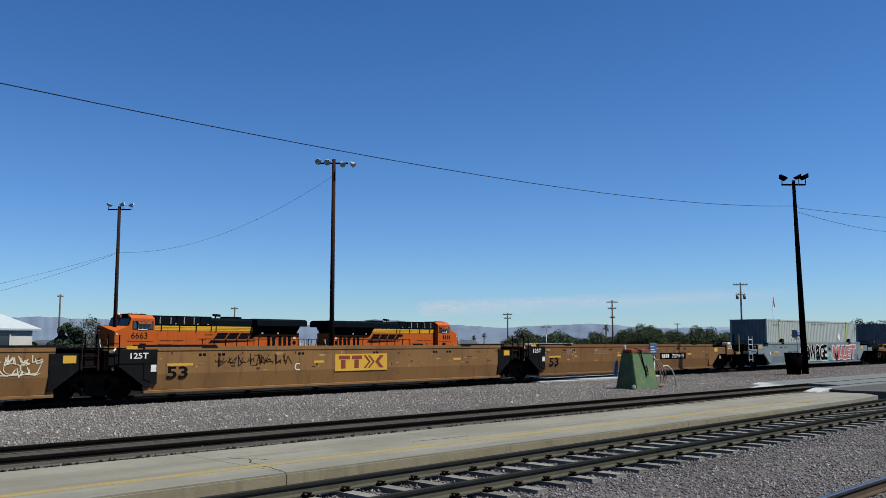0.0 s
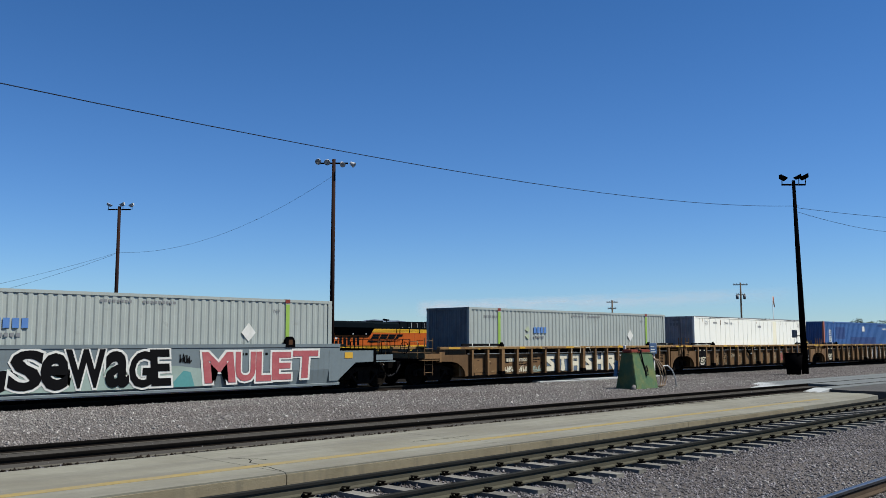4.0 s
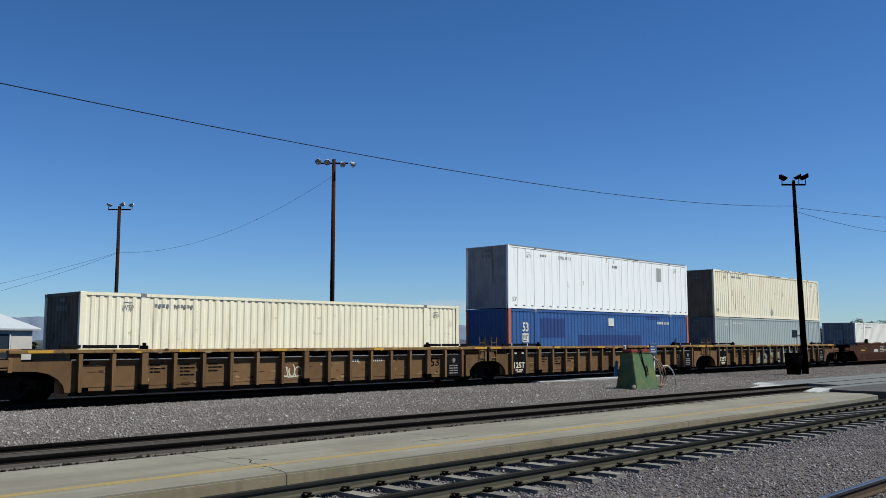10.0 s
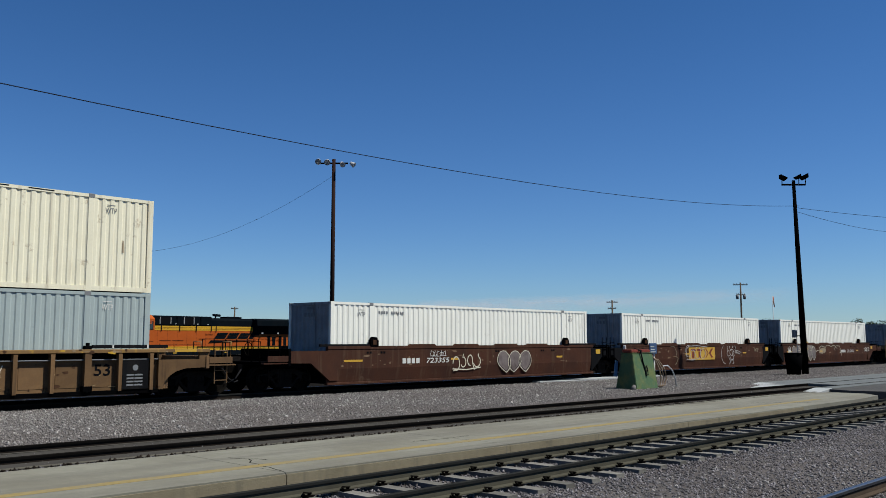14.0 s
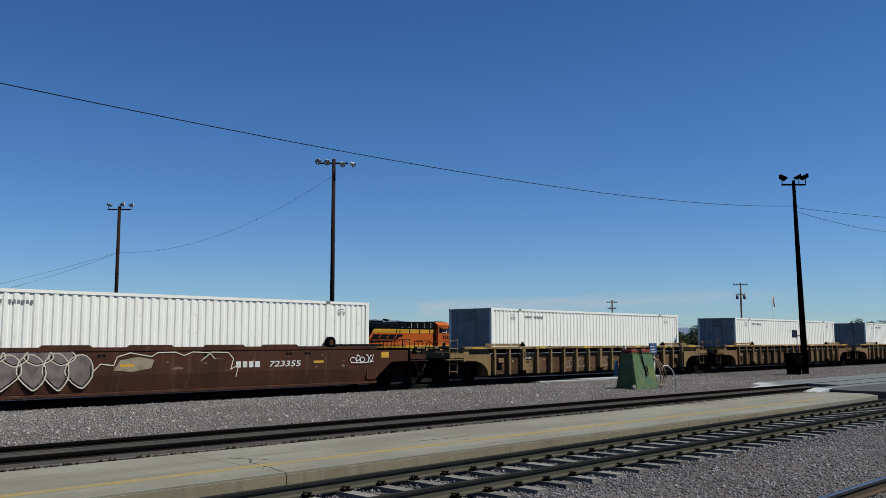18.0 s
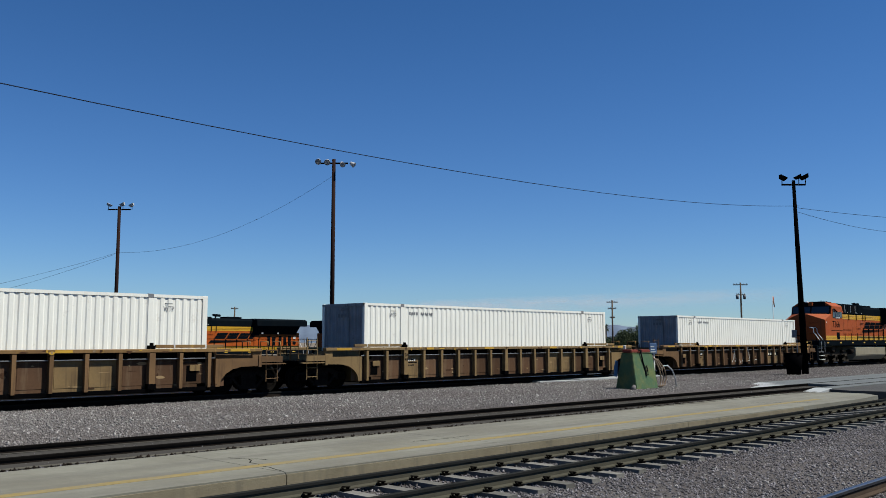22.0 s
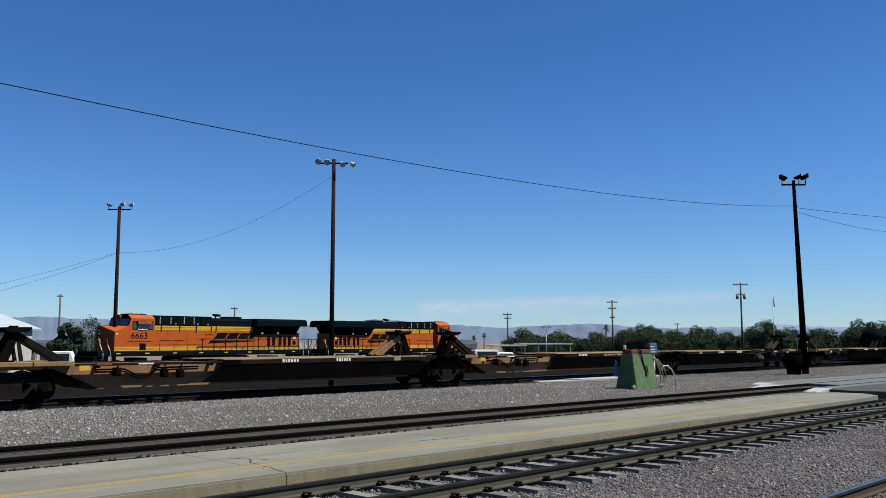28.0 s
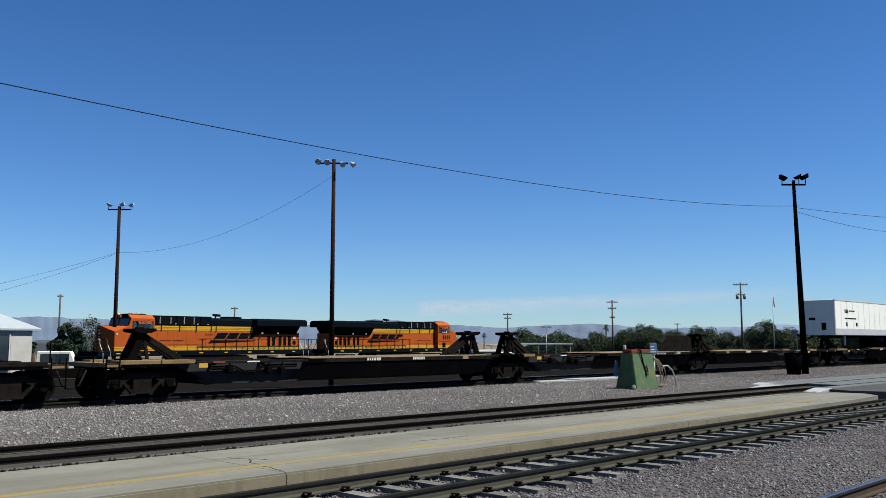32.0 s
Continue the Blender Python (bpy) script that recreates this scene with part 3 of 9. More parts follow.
# ---- platform ----
def platform():
    e = thing("platform", "low worn concrete platform with a faded yellow line", "platform")
    tagged(e, kind="structure")
    bm = B()
    edges = [-60, -42, -30, -18, -6, 1.4, 7.75, 12.75, 19.3, 26.0, 31.0]
    for a, b in zip(edges, edges[1:]):
        slab = B()
        y0, y1 = 10.78, 13.74
        g = 0.006
        end = b == 31.0
        pts = [(a + g, y0 - 0.004 * a), (b - g, y0 - 0.004 * b), (b - g, y1), (a + g, y1)]
        if end:
            pts = [(a + g, y0 - 0.004 * a), (30.5, y0 - 0.13), (33.0, 10.9), (33.8, 11.6), (33.85, 12.7), (33.0, 13.4), (31.5, y1), (a + g, y1)]
        prism(slab, [(p[0], p[1]) for p in pts], -0.45, -0.10, "z")
        part("slab", slab, M["concrete"], e)
        if not end:
            k = B()
            prism(k, [(a + g, y0 - 0.004 * a - 0.03), (b - g, y0 - 0.004 * b - 0.03), (b - g, y0 - 0.004 * b), (a + g, y0 - 0.004 * a)], -0.45, -0.125, "z")
            part("kerb", k, M["kerb"], e, "water-stained concrete kerb face")
    line = B()
    for i in range(60):
        x = -20 + i * 0.9
        if x > 29:
            break
        prism(line, [(x, 11.50), (x + 0.9, 11.50), (x + 0.9, 11.72), (x, 11.72)], -0.10, -0.0965, "z")
    part("yellow_line", line, M["lineyellow"], e, "faded yellow safety line")
    crack = B()
    for pl in ([(8.05, 12.75), (8.12, 12.55), (8.2, 12.38), (8.13, 12.2), (7.98, 12.02), (7.97, 11.75), (7.88, 11.55), (7.9, 11.38), (7.84, 11.15), (7.79, 10.85)], [(8.2, 12.38), (8.32, 12.3), (8.36, 12.1)], [(7.98, 11.75), (8.14, 11.6)],
               [(11.8, 12.3), (12.6, 12.2), (13.3, 12.25)], [(26.2, 12.4), (27.2, 11.6), (27.6, 11.1)]):
        for a, b in zip(pl, pl[1:]):
            d = Vector((b[0] - a[0], b[1] - a[1])).normalized()
            n = Vector((-d.y, d.x)) * 0.008
            prism(crack, [(a[0] + n.x, a[1] + n.y), (a[0] - n.x, a[1] - n.y), (b[0] - n.x, b[1] - n.y), (b[0] + n.x, b[1] + n.y)], -0.10, -0.0975, "z")
    part("crack", crack, M["ink"], e, "dark cracks in the concrete")


platform()


# ---- level crossing ----
def crossing():
    e = thing("road", "asphalt level crossing with pale concrete panels", "road")
    tagged(e, kind="structure")

    def near(x):
        return 15.42 - 0.022 * x - 0.7525

    def slab(name, x0, x1, o0, o1, z, mat, label, ramp_end=0.0):
        s = B()
        lo = [s.verts.new((x, near(x) + o, z - 0.12 if ramp_end and x == x0 else z)) for x, o in ((x0, o0), (x1, o0), (x1, o1), (x0, o1))]
        bt = [s.verts.new((v.co.x, v.co.y, -0.3)) for v in lo]
        s.faces.new(lo)
        for k in range(4):
            s.faces.new((lo[k], bt[k], bt[(k + 1) % 4], lo[(k + 1) % 4]))
        bmesh.ops.recalc_face_normals(s, faces=s.faces)
        part(name, s, M[mat], e, label)

    bm = B()
    prism(bm, [(34.4, 10.95), (120, 11.9), (120, 14.0 - 2.6), (120, 13.4), (36, 13.8), (34.8, 13.6), (34.1, 12.2)], -0.4, -0.03, "z")
    part("asphalt", bm, M["asphalt"], e)
    # panels beside, between and beyond the rails; three have pale sloping ends
    for o0, o1, a, sloped in ((-0.75, -0.09, 34.1, True), (0.09, 1.41, 37.0, False), (1.59, 2.6, 35.4, True), (2.64, 3.5, 36.8, True)):
        if sloped:
            slab("ramp_end", a - 0.6, a + 0.75, o0, o1, -0.004, "rampend", "whitish sloping end of a crossing panel", 1.0)
        x = a + 0.765
        while x < 110:
            slab("panel", x, x + 3.58, o0, o1, -0.004, "panel", "grey concrete crossing panel")
            x += 3.6
    # panels that carry the road over the train's track, the first with a tapered nose
    for y0, y1, a in ((24.95, 26.05, 33.2), (26.24, 27.56, 35.0), (27.75, 28.7, 35.0)):
        if a < 35:
            part("ramp_end", prism(B(), [(a - 0.9, y0 + 0.35), (a + 1.72, y0), (a + 1.72, y1), (a - 0.5, y1)], -0.24, -0.06, "z"), M["rampend"], e, "whitish tapered end of a crossing panel")
        x = 34.95
        while x < 39:
            part("panel", prism(B(), [(x, y0), (x + 3.72, y0), (x + 3.72, y1), (x, y1)], -0.24, -0.03, "z"), M["rampend" if a < 35 else "panel"], e, "grey concrete crossing panel")
            x += 3.8


crossing()


# ---- poles and wires ----
R_X, R_Y = 0.698, -0.716


def flood(bm, x, y, z, yaw, tilt=35, r=0.26, long=0.36):
    m = pose(x, y, z, 0, tilt, yaw)
    pts = [(0, 0.09), (long * 0.45, r * 0.75), (long, r)]
    prev = None
    for d, rr in pts:
        ring = [bm.verts.new(m @ Vector((d, rr * math.cos(k * math.tau / 14), rr * math.sin(k * math.tau / 14)))) for k in range(14)]
        if prev:
            for k in range(14):
                bm.faces.new((prev[k], prev[(k + 1) % 14], ring[(k + 1) % 14], ring[k]))
        else:
            bm.faces.new(ring[::-1])
        prev = ring
    bm.faces.new(prev)


def flood_pole(label, x, y, h, r0, r1, base_z, lamps, arm, lean=0.0, dark=False, boxy=False):
    e = thing("flood_light_pole", label, "light pole", "yard flood light poles", pose(x, y, base_z))
    part("pole", rod(B(), (0, 0, 0), (lean, 0, h), r0, 12, r1), M["black" if dark else "pole"], e)
    dx, dy = arm
    bm = B()
    rod(bm, (lean - dx, -dy, h - 0.25), (lean + dx, dy, h - 0.25), 0.05, 6)
    part("crossarm", bm, M["iron"], e)
    if not dark:
        part("conduit", rod(B(), (r0 * 0.5 * R_X, r0 * 0.9 * R_Y, 0), (r1 * 0.7 * R_X, r1 * 0.9 * R_Y, h - 0.3), 0.022, 5), M["galv"], e, "pale rod along the right edge of the pole")
    for f, dz, yaw, r in lamps:
        bm = B()
        if boxy:
            # a shallow box lamp on a short yoke, tilted up at its outer end
            m = pose(lean + dx * f, dy * f, h - 0.02 + dz, 0, -28 if f > 0 else 28, math.degrees(math.atan2(dy, dx)))
            pts = [(-r, -r * 0.75, 0), (r, -r * 0.75, 0), (r, r * 0.75, 0), (-r, r * 0.75, 0)]
            lo = [bm.verts.new(m @ Vector((a * 0.7, b * 0.7, 0))) for a, b, c in pts]
            hi = [bm.verts.new(m @ Vector((a, b, r * 0.95))) for a, b, c in pts]
            for k in range(4):
                bm.faces.new((lo[k], lo[(k + 1) % 4], hi[(k + 1) % 4], hi[k]))
            bm.faces.new(hi)
            bm.faces.new(lo[::-1])
            part("yoke", rod(B(), (lean + dx * f, dy * f, h - 0.25), (lean + dx * f, dy * f, h + dz), 0.025, 5), M["iron"], e)
        else:
            flood(bm, lean + dx * f, dy * f, h - 0.12 + dz, yaw, r=r, long=0.3)
        part("flood_lamp", bm, M["black"] if dark else M["galv"], e, "round metal flood lamp")
    return e


flood_pole("tall dark pole with a row of round flood lamps", 33.95, 42.6, 14.2, 0.16, 0.11, -1.15,
           [(-1.1, 0.08, 225, 0.2), (-0.45, 0.04, 225, 0.2), (0.55, -0.1, 250, 0.18), (1.2, -0.1, 300, 0.17)], (0.75 * R_X * 1.15, 0.75 * R_Y * 1.15))
flood_pole("tall brown pole with two pale flood lamps", 31.3, 66.0, 13.45, 0.17, 0.12, -1.15,
           [(-0.95, 0.05, 240, 0.2), (0.3, 0.08, 280, 0.2), (1.1, 0.02, 200, 0.2)], (0.75 * R_X * 1.2, 0.75 * R_Y * 1.2), boxy=True)
right_pole = flood_pole("tall black pole with two box flood lamps beside the crossing", 49.6, 20.15, 10.85, 0.19, 0.09, -0.02,
                        [(-0.95, 0.06, 225, 0.22), (0.45, 0.12, 20, 0.2), (1.0, 0.1, 20, 0.24)], (0.68 * R_X, 0.68 * R_Y), -0.55, dark=True, boxy=True)
for z in (1.35, 1.7):
    part("reflector_band", rod(B(), (0, 0, z), (0, 0, z + 0.08), 0.19, 12), M["signyellow"], right_pole, "yellow reflector band")
part("notice_box", box(B(), -0.52 * R_X - 0.14, -0.52 * R_X + 0.14, -0.52 * R_Y - 0.1, -0.52 * R_Y + 0.1, 2.0, 2.42, 0.02), M["inkgrey"], right_pole, "small grey box on a bracket")
part("bracket", rod(B(), (-0.5 * R_X, -0.5 * R_Y, 2.1), (0, 0, 2.1), 0.03, 6), M["iron"], right_pole)
part("drop_pipe", rod(B(), (-0.4 * R_X, -0.4 * R_Y, -0.02), (-0.4 * R_X, -0.4 * R_Y, 2.05), 0.02, 6), M["galv"], right_pole, "thin pale pipe beside the pole")


def wire(name, a, b, sag, r, label):
    a, b = Vector(a), Vector(b)
    n = 28
    pts = []
    for i in range(n + 1):
        t = i / n
        p = a.lerp(b, t)
        p.z -= sag * 4 * t * (1 - t)
        pts.append(p)
    return single(name, tube(B(), pts, r, 5), M["cable"], label, "cable")


wire("overhead_cable", (49.35, 20.0, 9.39), (-20.0, 14.0, 6.9), 1.6, 0.010, "thin black overhead cable over the yard")
wire("overhead_cable", (49.2, 20.2, 9.3), (96, 19.2, 13.2), 0.4, 0.012, "thin black overhead cable over the yard")
wire("overhead_cable", (49.2, 20.2, 9.1), (75, 20, 10.1), 0.45, 0.011, "thin black overhead cable over the yard")
wire("overhead_cable", (33.9, 42.6, 12.0), (31.2, 66.0, 8.67), 1.35, 0.008, "thin sagging cable between two poles")
wire("overhead_cable", (31.2, 66.0, 8.62), (5.3, 66.0, 1.8), 0.64, 0.009, "thin sagging cable between two poles")
wire("overhead_cable", (31.2, 66.0, 8.57), (5.3, 65.0, 1.5), 1.06, 0.009, "thin sagging cable between two poles")


def utility_pole(px, dist, h, z0, arms, kind="T"):
    x, y = dist * math.sin(_yaw + math.atan((px - 784) / 1559.8)), dist * math.cos(_yaw + math.atan((px - 784) / 1559.8))
    e = thing("utility_pole", "slim weathered wooden utility pole with crossarms", "utility pole", "far utility poles", pose(x, y, z0, 0, 0, -46))
    part("pole", rod(B(), (0, 0, 0), (0, 0, h), 0.15, 8, 0.11), M["bark"], e)
    for a, w in arms:
        part("crossarm", box(B(), -w, w, -0.06, 0.06, h - a - 0.06, h - a + 0.06), M["bark"], e)
        for s in (-0.9, -0.5, 0.5, 0.9):
            part("insulator", rod(B(), (w * s, 0, h - a + 0.06), (w * s, 0, h - a + 0.2), 0.05, 6), M["galv"], e)
    return e


utility_pole(107, 130, 9.65, -1.6, [(0.25, 0.4)])
utility_pole(416, 150, 9.2, -1.8, [(0.3, 0.6)])
utility_pole(898, 150, 8.3, -1.8, [(0.25, 0.75), (0.9, 0.6)])
utility_pole(1083, 140, 9.8, -1.7, [(0.3, 0.85), (1.3, 0.6), (2.7, 0.4)])
u = utility_pole(1311, 130, 11.5, -1.6, [(0.3, 1.0), (1.7, 0.6)])
part("transformer", rod(B(), (-0.5, 0, 9.2), (-0.5, 0, 9.8), 0.2, 10), M["inkgrey"], u)
part("transformer", rod(B(), (0.5, 0, 9.2), (0.5, 0, 9.8), 0.2, 10), M["inkgrey"], u)
utility_pole(1197, 220, 8.1, -2, [(0.3, 0.8)])


def on_ray(px, dist):
    a = _yaw + math.atan((px - 784) / 1559.8)
    return dist * math.sin(a), dist * math.cos(a)


x, y = on_ray(966, 130)
e = thing("street_lamp", "slim grey lamp post with two lamp heads", "street lamp", at=pose(x, y, -1.6, 0, 0, -46))
part("post", rod(B(), (0, 0, 0), (0, 0, 5.6), 0.07, 8), M["galv"], e)
for s in (-1, 1):
    part("lamp_head", box(B(), s * 0.1, s * 0.75, -0.15, 0.15, 5.3, 5.5), M["galv"], e)
x, y = on_ray(1367, 110)
e = thing("windsock", "limp orange windsock on a thin pole", "windsock", at=pose(x, y, -1.5))
part("pole", rod(B(), (0, 0, 0), (0, 0, 8.5), 0.04, 8), M["galv"], e)
part("sock", rod(B(), (0.08, 0, 8.45), (0.2, -0.1, 7.2), 0.09, 10, 0.05), M["orange"], e)


# ---- cabinet beside the track ----
def cabinet():
    e = thing("hose_cabinet", "faded green sloping metal hose cabinet on gravel", "cabinet", at=pose(29.9, 18.85, -0.05, 0, 0, -4))
    bm = B()
    h = 1.36
    b = [(-0.456, -0.5), (0.95, -0.5), (0.95, 0.49), (-0.456, 0.49)]
    t = [(-0.437, -0.3), (0.87, -0.3), (0.87, 0.21), (-0.437, 0.21)]
    lo = [bm.verts.new((a, c, 0)) for a, c in b]
    hi = [bm.verts.new((a, c, h)) for a, c in t]
    for i in range(4):
        bm.faces.new((lo[i], lo[(i + 1) % 4], hi[(i + 1) % 4], hi[i]))
    bm.faces.new(hi)
    bm.faces.new(lo[::-1])
    bmesh.ops.bevel(bm, geom=bm.edges[:], offset=0.02, segments=2, affect="EDGES")
    part("body", bm, M["cabinet"], e)
    part("lid", box(B(), -0.46, 0.89, -0.32, 0.23, h, h + 0.03, 0.01), M["cabinet"], e)
    for x0, x1 in ((-0.42, 0.12), (0.25, 0.80)):
        part("top_box", box(B(), x0, x1, -0.26, 0.18, h + 0.03, h + 0.15, 0.02), M["red"], e, "faded red metal box")
    part("cap", box(B(), -0.34, -0.24, 0.1, 0.2, h + 0.16, h + 0.32, 0.02), M["galv"], e, "small pale metal fitting")
    bm = tube(B(), [(0.0, -0.1, h + 0.2), (0.05, -0.34, h + 0.12), (0.16, -0.38, 1.0), (0.24, -0.40, 0.72), (0.26, -0.45, 0.52), (0.33, -0.47, 0.55), (0.36, -0.44, 0.7), (0.32, -0.41, 0.9)], 0.027, 6)
    part("hose", bm, M["cable"], e, "black rubber hose")
    for k in range(3):
        w = 0.25 * k
        bm = tube(B(), [(0.8, -0.2, h + 0.02 - 0.1 * k), (1.05 + w * 0.4, -0.3, h - 0.25), (1.25 + w * 0.7, -0.35, 0.75), (1.3 + w * 0.7, -0.4, 0.4), (1.15 + w * 0.6, -0.45, 0.12), (1.0 + w * 0.4, -0.45, 0.06)], 0.03, 7)
        part("hose", bm, M["hose"], e, "tan rubber hose")
    bm = tube(B(), [(1.45, -0.3, 0.72), (1.65, -0.3, 0.86), (1.9, -0.3, 0.86), (2.12, -0.35, 0.7), (2.28, -0.4, 0.35), (2.32, -0.4, 0.03)], 0.025, 7)
    part("hose", bm, M["galv"], e, "pale grey hose loop")
    part("post", box(B(), 1.28, 1.34, -0.1, -0.04, 0, 1.62), M["rail_white"], e, "white post")
    part("sign_board", box(B(), 0.92, 1.40, -0.16, -0.12, 1.34, 1.76, 0.01), M["darksign"], e, "blue metal sign board")
    bm = B()
    for k in range(3):
        plate(bm, 0.97, 1.30 - 0.05 * k, 1.40 + 0.1 * k, 1.43 + 0.1 * k, -0.161)
    part("sign_print", bm, M["inkwhite"], e)
    part("side_plate", prism(B(), [(-0.72, 0.5), (-0.52, 0.46), (-0.44, 1.06), (-0.60, 1.10)], 0.36, 0.39), M["bluesign"], e, "pale blue plate fixed to the side")
    single("rock", rod(B(), (29.0, 18.3, -0.06), (29.12, 18.3, 0.12), 0.12, 7, 0.06), M["stone"], "pale grey rock beside the green cabinet", "rock")
    # bin beside the black pole
    e = thing("bin", "dark tapered waste bin beside the black pole", "bin", at=pose(48.55, 20.35, -0.05))
    part("body", rod(B(), (0, 0, 0), (0, 0, 1.15), 0.36, 16, 0.48), M["black"], e)
    part("rim", rod(B(), (0, 0, 1.15), (0, 0, 1.2), 0.5, 16), M["black"], e)


cabinet()


# ---- house, distant sheds, vehicles ----
def house():
    e = thing("house", "pale stuccoed house with a white hipped metal roof", "house", at=pose(21.5, 81.6, -0.75))
    part("wall", box(B(), -8, 7.2, -6, 5, 0, 3.5), M["stucco"], e)
    part("corner_wall", box(B(), 5.6, 7.26, -6.06, 4.9, 0, 3.42), M["stucco"], e, "white end wall")
    bm = B()
    lo = [bm.verts.new(p) for p in ((-9, -6.3, 3.4), (7.9, -6.3, 3.4), (7.9, 5.9, 3.4), (-9, 5.9, 3.4))]
    lo2 = [bm.verts.new((v.co.x, v.co.y, 3.55)) for v in lo]
    hi = [bm.verts.new(p) for p in ((-3, -0.5, 6.6), (1.8, -0.5, 6.6))]
    for i in range(4):
        bm.faces.new((lo[i], lo[(i + 1) % 4], lo2[(i + 1) % 4], lo2[i]))
    bm.faces.new(lo[::-1])
    bm.faces.new((lo2[0], lo2[1], hi[1], hi[0]))
    bm.faces.new((lo2[1], lo2[2], hi[1]))
    bm.faces.new((lo2[2], lo2[3], hi[0], hi[1]))
    bm.faces.new((lo2[3], lo2[0], hi[0]))
    part("roof", bm, M["roofwhite"], e)
    for x in (-5, -2.4, 0.2, 2.4, 4.5):
        w = part("window", box(B(), x - 1.0, x + 1.0, -6.06, -6.0, 0.3, 3.1), M["glass"], e)
        bm = B()
        for a in (-1.05, -0.05, 0.95):
            box(bm, x + a, x + a + 0.1, -6.12, -6.05, 0.25, 3.15)
        box(bm, x - 1.05, x + 1.05, -6.12, -6.05, 0.22, 0.3)
        part("frame", bm, M["rail_white"], w)


house()
x, y = on_ray(965, 118)
e = thing("canopy", "long low white flat canopy roof on posts", "canopy", at=pose(x, y, -1.7, 0, 0, -40))
part("roof", box(B(), -3.9, 3.1, -2.2, 2.2, 3.0, 3.2, 0.03), M["roofwhite"], e)
for s in (-3.6, -1.4, 0.9, 2.8):
    part("post", rod(B(), (s, -2, 0), (s, -2, 3.0), 0.05, 8), M["inkgrey"], e)


x, y = on_ray(895, 124)
e = thing("canopy", "low beige flat canopy roof on posts", "canopy", at=pose(x, y, -1.7, 0, 0, -40))
part("roof", box(B(), -2.5, 2.5, -2.0, 2.0, 2.75, 2.95, 0.03), M["spraycream"], e)
for s in (-2.3, -0.8, 0.8, 2.3):
    part("post", rod(B(), (s, -1.8, 0), (s, -1.8, 2.75), 0.05, 8), M["inkgrey"], e)


def vehicle(px, dist, label, mat, w=4.6, h=1.9):
    x, y = on_ray(px, dist)
    e = thing("van", label, "van", at=pose(x, y, -1.75, 0, 0, -30))
    bm = B()
    prism(bm, [(-w / 2, 0.35), (w / 2, 0.35), (w / 2, 1.0), (w / 2 - 0.9, 1.15), (w / 2 - 1.5, h), (-w / 2 + 0.1, h), (-w / 2, 1.2)], -0.9, 0.9)
    bmesh.ops.bevel(bm, geom=bm.edges[:], offset=0.05, segments=1, affect="EDGES")
    part("body", bm, mat, e)
    part("window", box(B(), -w / 2 + 0.4, w / 2 - 1.6, -0.92, -0.89, 1.15, h - 0.2), M["glass"], e)
    for sx in (-w / 2 + 0.8, w / 2 - 0.9):
        for sy in (-0.9, 0.75):
            part("wheel", rod(B(), (sx, sy, 0.35), (sx, sy + 0.18, 0.35), 0.35, 14), M["black"], e)
    return e


vehicle(866, 105, "white van parked beyond the yard", M["white"], 4.4, 2.5)
vehicle(888, 112, "white parked pickup van", M["bluewhite"], 5.2, 2.1)
vehicle(820, 118, "pale van parked beyond the yard", M["stucco"], 5.0, 2.1)
vehicle(117, 88, "white parked van with long windows", M["white"], 4.4, 2.6)


def shed(px, dist, w, h, d, mat, roof, label):
    x, y = on_ray(px, dist)
    e = thing("shed", label, "building", at=pose(x, y, -1.9, 0, 0, -44))
    part("wall", box(B(), -w / 2, w / 2, 0, d, 0, h), mat, e)
    part("roof", prism(B(), [(-w / 2 - 0.3, h), (w / 2 + 0.3, h), (w / 2 - 0.6, h + 0.9), (-w / 2 + 0.6, h + 0.9)], -0.4, d + 0.4), roof, e)
    part("door", box(B(), -0.6, 0.6, -0.04, 0, 0, 2.1), M["inkgrey"], e)
    part("window", box(B(), w / 2 - 2.0, w / 2 - 1.0, -0.04, 0, 1.0, 2.1), M["glass"], e)


shed(820, 190, 6, 3.0, 8, M["stucco"], M["roofwhite"], "low pale distant building with a white roof")
shed(915, 300, 8, 2.0, 8, M["white"], M["galv"], "low white distant shed")
shed(735, 300, 14, 3.3, 8, M["stucco"], M["galv"], "low pale distant building")
shed(130, 260, 20, 3.0, 8, M["stucco"], M["roofwhite"], "low pale distant building with a white roof")


